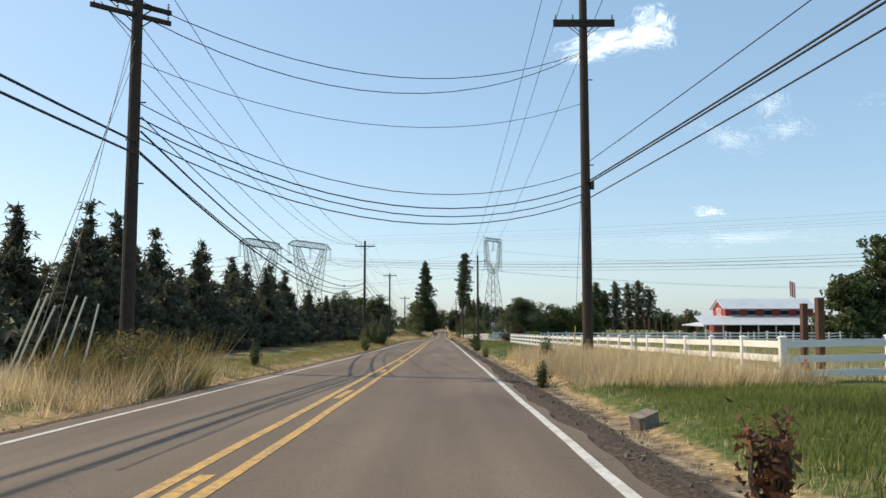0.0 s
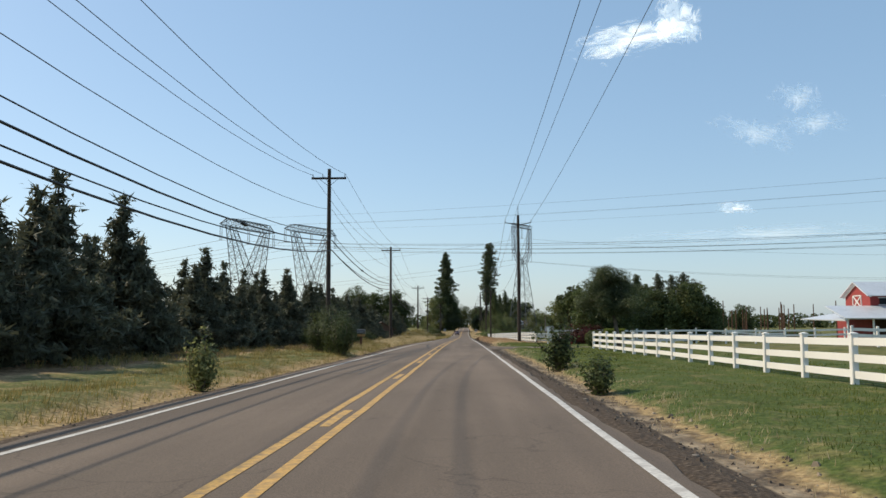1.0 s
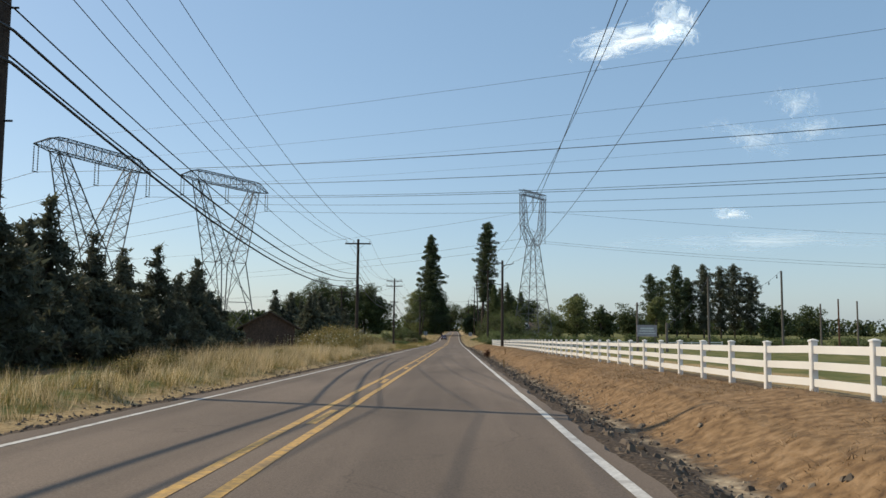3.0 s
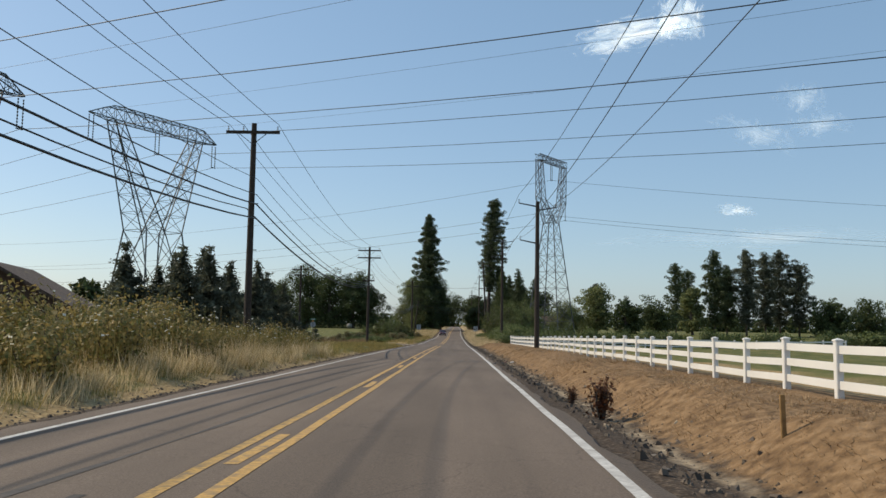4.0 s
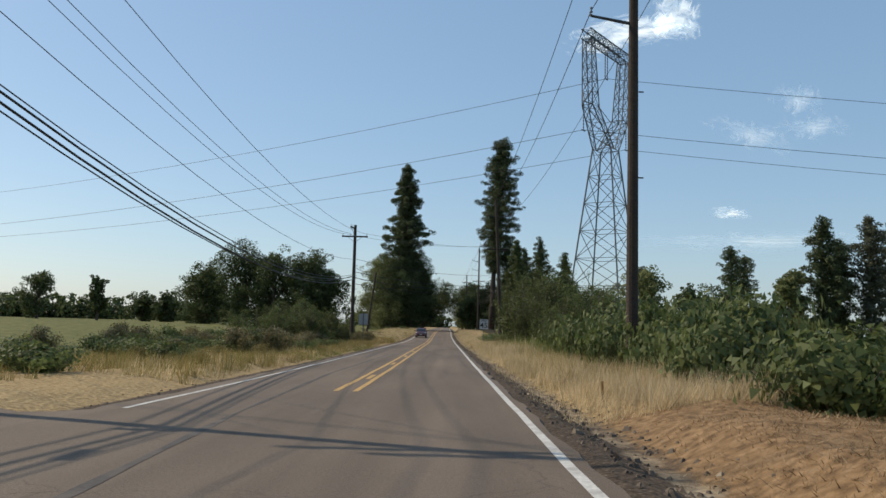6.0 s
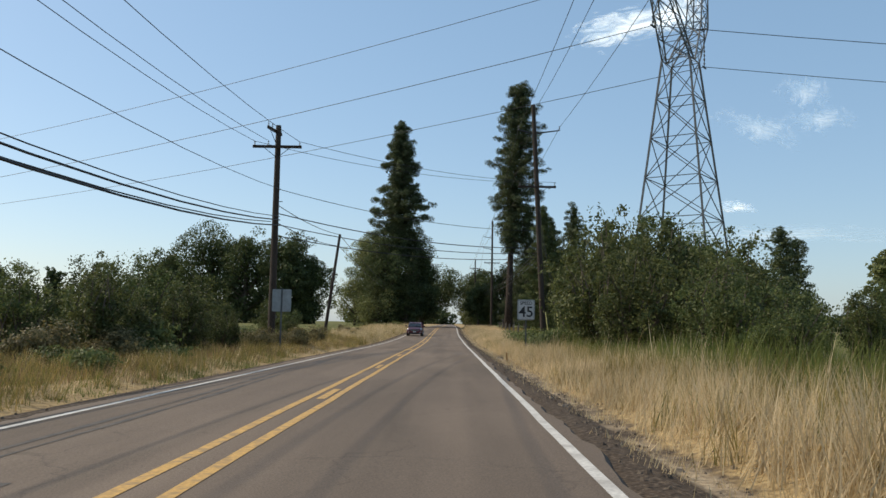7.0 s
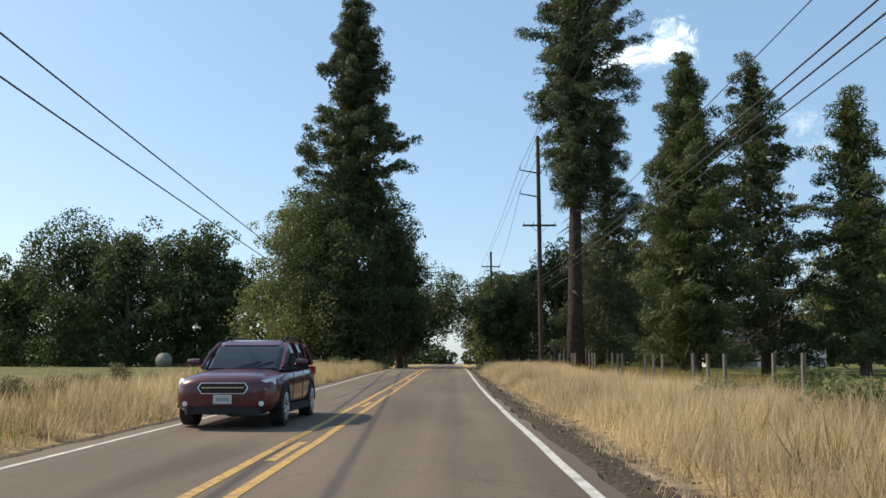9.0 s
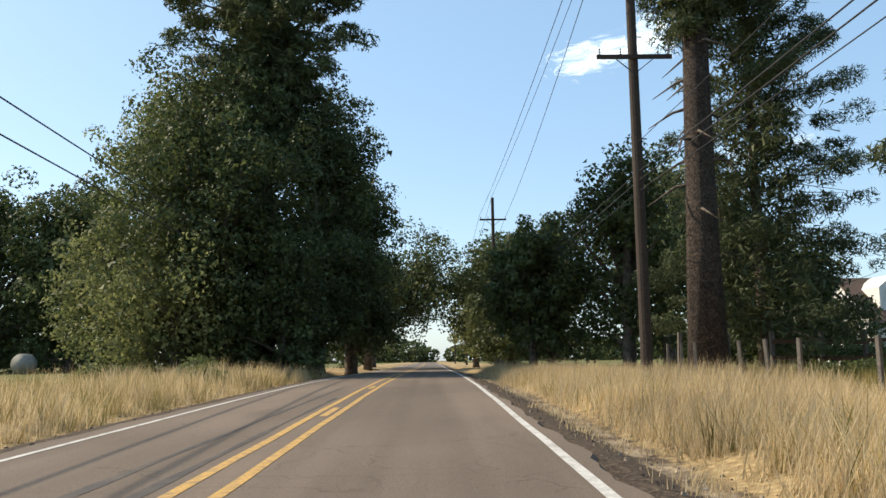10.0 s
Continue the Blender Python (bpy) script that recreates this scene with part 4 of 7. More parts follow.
for k, (x, y, h, w) in enumerate(((13.3, 366, 15.6, 5.2), (17.5, 368.5, 16.2, 5.6), (21.2, 366, 13.6, 5.2), (15.6, 376, 15.0, 5.4), (13.0, 385.5, 18.0, 6.8))):
    put(old_pine("pine_tree", "tall green pine with open layered boughs", h, 51 + k, NEEDLE_GREEN if k in (0, 2) else NEEDLE_PINE, ((0.04, w * 0.50), (0.2, w * 0.56), (0.45, w * 0.46), (0.7, w * 0.31), (0.88, w * 0.17), (1.0, 0.15)), 0.24,
                 (120, 95, 80, 110, 120)[k], (52000, 40000, 30000, 46000, 70000)[k], 0.055 if k < 4 else 0.042, 0.5, rise=0.18, long=4.0), x, y, 70 * k)
for k, (x, y, h, w) in enumerate(((28.5, 372, 8.5, 8.0), (10.4, 394, 10.5, 6.5), (14.5, 402, 12.0, 8.0), (8.6, 405, 9.0, 6.0), (36.0, 402, 8.0, 8.0), (7.7, 428, 12.2, 7.0), (6.2, 440, 10.5, 7.0), (-3.7, 430, 10.6, 14), (-4.5, 450, 9.0, 8.0), (9.5, 455, 10, 8), (6.4, 396, 6.8, 4.6), (6.8, 411, 8.0, 5.5), (-5.8, 437, 9, 8), (14.0, 390.5, 6.2, 5.0), (18.5, 395, 5.4, 6.0))):
    put(broadleaf("roadside_tree", "leafy green roadside tree in a dense clump", h, w, 61 + k, LEAF_OAK if k % 2 or k > 9 else LEAF_MAPLE, 0.17 if y < 415 else 0.2, 10500 if k != 7 else 22000, 0.04 if k != 7 else 0.34, 20, shift=4.5 if k == 7 else 0.0), x, y, 31 * k if k != 7 else 0)

# oak group in the field
for k, (x, y, h, w) in enumerate(((-62, 452, 15.5, 16), (-50, 445, 20.5, 17.5), (-41.5, 440, 18.5, 15), (-33.5, 440, 18.5, 15), (-28, 441, 14, 12))):
    put(broadleaf("oak_tree", "broad dark green oak in a field clump", h, w, 71 + k, LEAF_OAK, 0.34, 17000, 0.0, 30), x, y, 50 * k)

# conifer groups and single trees across the fence
for k, (x, y, h, w) in enumerate(((84, 470, 26, 6.5), (90, 476, 24, 6), (72.4, 385, 23, 5.2), (77, 389, 19, 5), (81, 385, 23.5, 5.2), (88, 390, 23, 5.4), (94.4, 396, 24.5, 6), (99, 394, 21, 6), (44, 408, 14.5, 4))):
    put(old_pine("distant_conifer", "dark tall conifer in a field clump", h, 91 + k, NEEDLE_DARK if k > 3 else NEEDLE_PINE, ((0.12, w * 0.38), (0.35, w * 0.70), (0.62, w * 0.72), (0.82, w * 0.52), (0.94, w * 0.28), (1.0, 0.3)), 0.26,
                 70, 11000, 0.20, 0.95, rise=0.2, long=2.2), x, y, 77 * k)
for k, (x, y, h, w) in enumerate(((43, 402, 13.5, 13), (50, 394, 10.5, 9), (66, 384, 13, 8), (104, 386, 10, 12), (118, 392, 10, 13), (22, 420, 14, 12), (30, 430, 13, 12), (64, 420, 9, 14), (-40.7, 250, 6.2, 5.6))):
    put(broadleaf("field_tree", "rounded leafy tree at the edge of a field", h, w, 111 + k, LEAF_MAPLE if k in (0, 2) else LEAF_OAK, 0.45, 5500, 0.03, 18), x, y, 60 * k)

# dark tree group past the barn
for k, (x, y, h, w) in enumerate(((53.5, 108, 8.2, 8), (58.5, 113, 9.5, 7), (62.5, 113, 15.5, 8.5), (70, 112, 13, 10))):
    put(broadleaf("yard_tree", "dark dense tree beside the paddock", h, w, 151 + k, LEAF_OAK, 0.4, 6000, 0.03, 18), x, y, 60 * k)

# trees by the driveway
for k, (x, y, h, w, low) in enumerate(((12.3, 105.2, 4.9, 5.6, 0.04), (16.2, 105.6, 4.4, 4.4, 0.04), (10.0, 107.5, 4.5, 2.7, 0.5), (20.0, 107, 4.6, 4.6, 0.04))):
    put(broadleaf("garden_tree", "leafy green tree with a bare leaning trunk" if k == 2 else "dense dark green garden tree behind the driveway fence", h, w, 131 + k, LEAF_GARDEN, 0.13, 15000 if k != 2 else 5000, low, 30 if k != 2 else 12), x, y, 37 * k)
put(old_pine("garden_pine", "dark green pine with plumed flat boughs over a short bare trunk", 4.3, 138, NEEDLE_PINE, ((0.44, 1.6), (0.52, 2.0), (0.64, 1.5), (0.78, 1.25), (0.92, 0.95), (1.0, 0.35)), 0.16, 62, 34000, 0.030, 0.5, bow=(-0.9, 0.0), lop=1.12, rise=0.12, long=4.0), 10.3, 87.5)
clipped = thing("clipped_bush", "dark green clipped bush beside the fence end", "bush", (9.0, 88.0, ground_at(9.0, 88.0)))
cr = np.random.default_rng(92)
d_ = unit(cr.normal(size=(3600, 3)))
part("foliage", leaf_mesh("foliage", d_ * cr.uniform(0.8, 1.03, 3600)[:, None] * np.array([0.55, 0.5, 0.48]) + np.array([0, 0, 0.52]), 0.07, cr, out=d_), LEAF_GARDEN, clipped)
part("branchwork", Shape().tube((0, 0, -0.1), (0, 0, 0.7), 0.04, 0.02, 6), BARK, clipped)
put(shrub("japanese_maple", "low dark red japanese maple by the drive fence", 1.75, 3.4, 141, LEAF_RED, 0.11, 6500, "bush", 2.2), 10.2, 101.9)

# far tree lines
def tree_line(name, x0, x1, y0, y1, h, count, seed):
    rng = np.random.default_rng(seed)
    n = count * 120
    q = rng.uniform(0, 1, count)
    cx, cy = x0 + (x1 - x0) * q, y0 + (y1 - y0) * q + rng.normal(size=count) * 6
    hh = h * rng.uniform(0.6, 1.1, count)
    ww = hh * rng.uniform(0.5, 1.3, count)
    pick = rng.integers(0, count, n)
    d = unit(rng.normal(size=(n, 3)))
    pos = np.stack([cx[pick] + d[:, 0] * ww[pick] * 0.55, cy[pick] + d[:, 1] * ww[pick] * 0.55, land(cx, cy)[pick] + hh[pick] * (0.5 + 0.5 * d[:, 2])], 1)
    ob = part(name, leaf_mesh(name, pos, h * 0.15, rng), LEAF_OAK)
    return tagged(ob, "distant dark green line of mixed trees", "trees", kind="stuff")


for k, (x, y, h, w) in enumerate(((-134, 507, 15.5, 14), (-111, 500, 15, 6.5), (-98, 505, 8.5, 11), (-88, 498, 9.5, 9), (-76, 500, 8.5, 12), (-160, 510, 9, 14), (-70, 492, 12, 9))):
    put(broadleaf("field_tree", "rounded leafy tree beyond a green field", h, w, 171 + k, LEAF_OAK, 0.5, 4500, 0.03, 16), x, y, 60 * k)
tree_line("far_trees", -420, -70, 620, 700, 12, 240, 201)
tree_line("far_trees", -900, -200, 500, 900, 10, 300, 202)
tree_line("far_trees", 40, 420, 640, 560, 9, 240, 203)
tree_line("far_trees", 200, 900, 480, 700, 9, 300, 204)
tree_line("far_trees", -60, 60, 760, 760, 10, 60, 205)

# brambles and shrubs along the right side
BR = "sprawling green bramble thicket"
k = 0
for x, y, h, w in [(6.9 + (i % 3) * 1.1, 240 + i * 1.5, 1.5 + 0.3 * (i % 3) + 0.04 * i, 2.8) for i in range(16)] + [(9.5 + i * 2.0, 241.5 + (i % 3) * 1.8, 1.75 + 0.2 * (i % 2), 3.4) for i in range(18)] + [(46 + i * 5, 244 + (i % 3) * 2.0, 1.9, 7.0) for i in range(9)]:
    if k < 3:
        mdl = shrub("bramble", BR, 1.5, 3.4, 301 + k, LEAF_BRAMBLE, 0.145, 2100)
        brambles = (brambles if k else []) + [put(mdl, x, y, 40 * k, w / 3.4)]
    else:
        again(brambles[k % 3], x, y, 47 * k, w / 3.4, h / 1.5 * 3.4 / w)
    k += 1
tall = [shrub("wild_cherry_bush", "tall leafy green roadside thicket", 5.4, 5.2, 311 + i, LEAF_THICKET if i else LEAF_BRAMBLE, 0.125, 10500) for i in range(3)]
for i, (x, y, sc) in enumerate(((8.8, 284, 0.58), (10.5, 288, 0.78), (9.4, 293.5, 1.0), (12.5, 297, 1.05), (9.2, 300.0, 1.22), (12.2, 303.5, 1.3), (15.5, 296, 0.55), (10.6, 308, 0.6), (13.5, 286, 0.45), (8.2, 278, 0.36), (7.9, 290.7, 0.76), (9.6, 316.5, 0.45),
                                 (17.5, 293, 0.6), (8.3, 296.5, 1.0), (11.0, 292, 0.7), (11.2, 301.5, 1.25), (14.6, 302, 1.0), (8.9, 304.5, 1.2), (20.5, 297, 0.6), (24, 301, 0.7))):
    if i < 3:
        put(tall[i], x, y, 70 * i, sc)
    else:
        again(tall[i % 3], x, y, 70 * i, sc)
airy = [shrub("alder_tree", "airy young tree with thin grey stems and light green leaves", 7.6, 5.4, 316 + i, LEAF_ALDER, 0.085, 11000, "tree") for i in range(2)]
put(airy[0], 9.6, 315.0, 0, 0.75)
put(airy[1], 12.0, 319.0, 60, 1.0)
for i, (x, y, sc) in enumerate(((14.2, 316.5, 1.0), (10.6, 321.5, 0.9), (16.0, 309.5, 0.95), (15.5, 323.0, 1.05), (12.6, 312.8, 0.8))):
    again(airy[i % 2], x, y, 80 * i, sc)
for i in range(26):
    again(brambles[i % 3], 7.4 + (i % 4) * 2.2, 308 + i * 1.5, 31 * i, 0.5 + 0.1 * (i % 3), 0.75)
for i in range(12):
    again(brambles[i % 3], 6.2 + (i % 3) * 1.0, 296.5 + i * 1.75, 57 * i, 0.72, 0.95)
# left side thickets
for i, (x, y, sc, tl) in enumerate(((-8.6, 288, 0.55, 1.0), (-10.6, 292, 0.62, 0.9), (-6.9, 285.5, 0.34, 1.0), (-12.5, 287, 0.5, 0.9), (-7.2, 284, 0.5, 1.0), (-6.3, 287.5, 0.42, 1.0), (-9.2, 283.5, 0.52, 0.95), (-5.7, 290.5, 0.3, 1.0), (-10.5, 286, 0.55, 0.9), (-8.0, 313, 0.42, 1.0), (-9.8, 316, 0.5, 1.0), (-7.2, 310, 0.26, 1.0))):
    again(tall[i % 3], x, y, 33 * i, sc, tl)
for i in range(16):
    again(brambles[i % 3], -6.6 - (i % 4) * 1.5, 246 + i * 2.0, 31 * i, 0.62, 0.7)
for i in range(14):
    again(brambles[i % 3], -4.9 - (i % 4) * 1.2, 269 + i * 1.15, 41 * i, 0.42, 0.8)
# waist-high weeds, half green and half withered, between the side road and the field
coarse = shrub("weed_bush", "waist-high tangle of green and withered weeds", 1.15, 1.9, 335, LEAF_WEED, 0.075, 3200)
put(coarse, -6.4, 262.0)
wr = random.Random(41)
for i in range(44):
    x, y = -5.6 - wr.uniform(0, 1) ** 1.4 * 8.5, 259 + i * 0.72
    if i % 5 == 2:
        again(brambles[i % 3], x - 0.8, y, 41 * i, wr.uniform(0.5, 0.75), 1.0)
    else:
        again(coarse, x, y, 53 * i, wr.uniform(0.6, 1.1), wr.uniform(0.75, 1.1))
for i in range(40):
    again(coarse, -4.9 - wr.uniform(0, 1) ** 1.3 * 8, 284 + i * 0.98, 61 * i, wr.uniform(0.5, 0.9), wr.uniform(0.75, 1.1))
for i in range(18):
    again(coarse, -9.5 - i * 1.25 - wr.uniform(0, 1), 242.5 + wr.uniform(0, 6), 71 * i, wr.uniform(0.6, 1.0), wr.uniform(0.6, 0.9))
for i in range(16):
    again(coarse, -6.2 - wr.uniform(0, 5), 322 + i * 2.4, 47 * i, wr.uniform(0.45, 0.75), wr.uniform(0.7, 1.0))
for i, (x, y, sc) in enumerate(((-8.9, 291.5, 0.66), (-7.4, 293, 0.5), (-10.4, 290, 0.6))):
    again(tall[i % 3], x, y, 75 * i, sc, 1.0)
# small roadside bushes
SB = "small dark bush on the gravel shoulder"
small = [shrub("roadside_bush", SB, 0.95, 0.75, 321 + i, LEAF_MAPLE if i else LEAF_OAK, 0.05, 1800) for i in range(2)]
put(small[0], 3.62, 17.3, 0, 0.62)
put(small[1], 3.62, 40, 0, 0.7)
again(small[0], 3.75, 53.6, 50, 1.15, 0.68)
again(small[0], 3.95, 61.7, 80, 1.75, 0.85)
again(small[0], -4.15, 25.6, 50, 0.75)
again(small[0], 4.75, 25.9, 20, 1.0, 0.95)
again(small[1], -3.45, 54.4, 20, 1.25)
broad = shrub("roadside_bush", "broad dark leafy bush at the edge of the shoulder", 2.2, 1.75, 327, LEAF_OAK, 0.05, 9000)
put(broad, -5.2, 77.5, 120)
again(broad, -3.9, 74.8, 60, 0.9)
again(broad, -4.5, 76.2, 10, 1.05)
again(broad, -14.9, 181, 140, 0.95)
again(broad, -15.6, 182.5, 20, 1.1)
# low dark bushes, added to stand in for the firs' shade behind the verge
for i in range(34):
    again(broad, -6.5 - (i * 0.83) % 2.6 - 0.02 * i, 91.5 + i * 1.0, 61 * i, 0.42 + 0.05 * (i % 4), 0.9)
put(shrub("weed_bush", "tall pale weedy bush beside the pole", 1.25, 1.9, 331, LEAF_WEED, 0.045, 8000), -3.75, 14.8)
weeds = shrub("weed_bush", "tall flowering weeds in dry grass", 1.15, 1.5, 333, MIXED_BLADE, 0.05, 3000)
put(weeds, -5.6, 166.5)
for i in range(30):
    again(weeds, -4.7 - (i * 0.77) % 3.4, 167 + i * 0.85, 67 * i, (1.15 if i < 13 else 0.72) + 0.12 * (i % 4), 0.98 + 0.1 * (i % 3))
for i in range(18):
    again(brambles[i % 3], -8.8 - (i % 5) * 1.7, 292 + i * 1.35, 37 * i, 0.5 + 0.06 * (i % 3), 0.95)
for i in range(16):
    again(weeds, -4.3 - (i * 0.71) % 2.2, 92 + i * 4.1, 29 * i, 0.4 + 0.1 * (i % 4), 0.8)
for i in range(14):
    again(weeds, -5.0 - (i * 1.13) % 3.6, 252 + i * 6.1 % 70, 51 * i, 0.5 + 0.1 * (i % 4), 0.8)
for i, (x, y, sc) in enumerate(((-4.6, 380.5, 0.42), (-5.6, 383, 0.5), (-7.2, 382, 0.45), (-8.8, 384, 0.5), (-6.2, 386, 0.55), (12.0, 379, 0.4), (14.2, 381, 0.45), (17.5, 388, 0.7), (20, 391, 0.8), (22.5, 392, 0.7))):
    again(brambles[i % 3], x, y, 33 * i, sc, 1.0)
dead = shrub("dead_shrub", "withered brown shrub on the verge", 0.55, 0.35, 332, LEAF_BROWN, 0.04, 420)
put(dead, 3.55, 5.1, 0, 1.45)
again(dead, 3.42, 165.6, 40, 1.3)
again(dead, 3.34, 167.8, 70, 0.65)


# ---- grass ----
def grass(name, label, x0, x1, y0, y1, density, h0, h1, material, seed, width=0.0058, lean=0.26, keep=None, clump=22):
    """Blades rooted on the ground between two lines beside the road, as one mesh."""
    rng = np.random.default_rng(seed)
    n = int(abs(x1 - x0) * (y1 - y0) * density)
    clumps = max(1, n // clump)
    cx, cy = rng.uniform(x0, x1, clumps), rng.uniform(y0, y1, clumps)
    ch = rng.uniform(0.45, 1.0, clumps) * (0.75 + 0.25 * wave(cx * 0.7, cy * 0.4))
    sway = rng.normal(size=(clumps, 2)) * 0.16
    pick = rng.integers(0, clumps, n)
    x, y = cx[pick] + rng.normal(size=n) * 0.11, cy[pick] + rng.normal(size=n) * 0.11
    h = rng.uniform(h0, h1, n) * ch[pick]
    x = x + road_x(y)
    ok = drive(x, y) < 0.3
    if keep is not None:
        ok &= keep(x, y)
    x, y, h, sway = x[ok], y[ok], h[ok], sway[pick][ok]
    n = len(x)
    a = rng.uniform(0, 2 * math.pi, n)
    side = np.stack([np.cos(a), np.sin(a), np.zeros(n)], 1)
    bend = rng.normal(size=(n, 3)) * lean * h[:, None]
    bend[:, :2] += sway * h[:, None]
    bend[:, 2] = 0
    bend[:, 0] += 0.10 * h
    root = np.stack([x, y, land(x, y) - 0.02], 1)
    w = (width * rng.uniform(0.6, 1.5, n) * (0.5 + h / max(h1, 0.01)))[:, None]
    tip = root + bend + np.array([0, 0, 1.0]) * h[:, None]
    pts = np.stack([root + side * w, root - side * w, tip], 1)
    ob = part(name, poly_mesh(name, pts.reshape(-1, 3), 3), material)
    return tagged(ob, label, "grass", kind="stuff")


DG = "tall dry straw-coloured grass along the verge"
MG = "mixed green and straw-coloured verge grass"
GG = "green lawn grass beside the road"
grass("tall_dry_grass", DG, 4.2, 8.4, 15, 34.5, 460, 0.45, 1.15, DRY_BLADE, 401)
grass("tall_dry_grass", DG, 8.2, 14, 17, 38, 60, 0.25, 0.6, DRY_BLADE, 402, 0.008)
grass("dry_canes", "tall bleached canes rising from the dry grass", 5.4, 7.6, 268, 297, 9, 0.9, 1.6, DRY_BLADE, 444, 0.010, 0.16, clump=4)
grass("tall_dry_grass", DG, 3.9, 5.3, 294, 322, 360, 0.3, 0.8, DRY_BLADE, 438)
grass("tall_dry_grass", DG, 3.9, 6.6, 240, 294, 380, 0.3, 0.9, DRY_BLADE, 403)
grass("tall_dry_grass", DG, 3.9, 8.0, 320, 400, 430, 0.3, 0.9, DRY_BLADE, 404)
grass("short_dry_grass", "short dry grass at the edge of the shoulder", 3.3, 4.3, 240, 400, 130, 0.06, 0.3, DRY_BLADE, 430)
grass("mixed_verge_grass", MG, 8.0, 14.0, 320, 400, 70, 0.3, 0.7, MIXED_BLADE, 405, 0.008)
grass("mixed_verge_grass", MG, 5.0, 9.0, 246, 294, 190, 0.4, 1.05, MIXED_BLADE, 406)
grass("mixed_verge_grass", MG, 4.0, 6.0, 246, 400, 80, 0.3, 0.85, MIXED_BLADE, 434)
grass("green_grass", "tall green reeds before the thicket", 5.8, 8.8, 256, 296, 120, 0.6, 1.55, GREEN_BLADE, 435, 0.009)
grass("tall_dry_grass", DG, -5.2, -3.9, 84, 100, 130, 0.15, 0.5, DRY_BLADE, 407)
grass("tall_dry_grass", DG, -5.8, -3.8, 100, 186, 170, 0.25, 0.8, DRY_BLADE, 447)
# dark weeds added where the firs' shade falls, behind the bright grass strip
grass("withered_reeds", "dark weeds added for the shade before the fir row", -9.0, -5.2, 84, 112, 150, 0.15, 0.5, BROWN_BLADE, 448)
grass("withered_reeds", "brown withered reeds along the field edge", -42, -8.5, 240.8, 247.5, 85, 0.35, 0.95, BROWN_BLADE, 440, 0.011)
grass("mixed_verge_grass", MG, -5.8, -3.7, 84, 200, 150, 0.15, 0.6, MIXED_BLADE, 436)
grass("tall_dry_grass", DG, -7.8, -3.9, 140, 192, 150, 0.45, 1.1, DRY_BLADE, 408)
grass("mixed_verge_grass", MG, -8.2, -4.0, 140, 194, 90, 0.4, 1.0, MIXED_BLADE, 437)
grass("tall_dry_grass", DG, -7.5, -3.5, 246, 330, 35, 0.15, 0.6, DRY_BLADE, 409)
grass("mixed_verge_grass", MG, -9, -3.6, 246, 330, 150, 0.2, 0.7, MIXED_BLADE, 431)
grass("withered_reeds", "brown withered weeds on the verge", -8, -3.8, 270, 330, 90, 0.2, 0.6, BROWN_BLADE, 443)
grass("green_grass", "green weeds on the verge", -6.5, -3.3, 262, 292, 150, 0.08, 0.35, GREEN_BLADE, 432)
grass("tall_dry_grass", DG, -8.5, -3.4, 316, 396, 140, 0.35, 1.0, DRY_BLADE, 410)
grass("mixed_verge_grass", MG, -9.5, -3.4, 306, 396, 130, 0.25, 0.85, MIXED_BLADE, 442)
grass("mixed_verge_grass", MG, -4.9, -3.0, 13.4, 16.6, 700, 0.5, 1.5, MIXED_BLADE, 445, 0.006, 0.34, clump=60)
grass("tall_dry_grass", DG, -5.2, -3.0, 11.5, 16.2, 260, 0.4, 1.2, DRY_BLADE, 446, 0.006, 0.34, clump=40)
grass("tall_dry_grass", DG, -8.0, -3.6, 2, 22, 230, 0.25, 0.75, DRY_BLADE, 411)
grass("mixed_verge_grass", MG, -6.0, -3.4, 20, 90, 190, 0.08, 0.28, MIXED_BLADE, 412)
grass("mixed_verge_grass", MG, -11, -6, 60, 300, 40, 0.15, 0.5, MIXED_BLADE, 413, 0.008)
grass("mixed_verge_grass", MG, -10, -3.4, 200, 232.6, 230, 0.15, 0.5, MIXED_BLADE, 414, 0.007)
grass("green_grass", GG, 4.3, 8.6, 0, 18, 1000, 0.08, 0.24, GREEN_BLADE, 415, clump=3)
grass("green_grass", GG, 4.2, 8.6, 33, 112, 420, 0.03, 0.12, GREEN_BLADE, 416, 0.007, clump=2)
grass("short_dry_grass", "short dry grass at the edge of the shoulder", 3.6, 4.6, 0, 112, 90, 0.05, 0.2, DRY_BLADE, 433)
grass("green_grass", GG, 8.6, 12, 0, 112, 60, 0.06, 0.2, GREEN_BLADE, 417, 0.011)
grass("short_dry_grass", "short mown dry grass on the bare bank", 3.8, 8.2, 112, 242, 120, 0.02, 0.08, STRAW, 418, clump=6)
grass("matted_straw", "matted mown straw lying on the bare bank", 3.75, 8.0, 114, 242, 420, 0.03, 0.11, STRAW, 439, 0.0065, 1.5, clump=14)
grass("green_grass", "green weeds along the thicket", 4.8, 7.5, 292, 316, 260, 0.1, 0.5, GREEN_BLADE, 419)
# flowering weeds on the left verge
rng = np.random.default_rng(77)
n = 700
x, y = rng.uniform(-7.6, -4.2, n), rng.uniform(158, 194, n)
pos = np.stack([x, y, land(x, y) + rng.uniform(0.6, 1.15, n) * (1 + 0.45 * step(164, 170, y) * (1 - step(177, 181, y)))], 1)
u = np.stack([np.full(n, 0.03), np.zeros(n), rng.normal(size=n) * 0.01], 1)
w = np.stack([np.zeros(n), np.full(n, 0.03), rng.normal(size=n) * 0.01], 1)
stems = np.stack([pos - [0.004, 0, 1.3], pos - [-0.004, 0, 1.3], pos + [0.003, 0, 0], pos - [0.003, 0, 0]], 1)
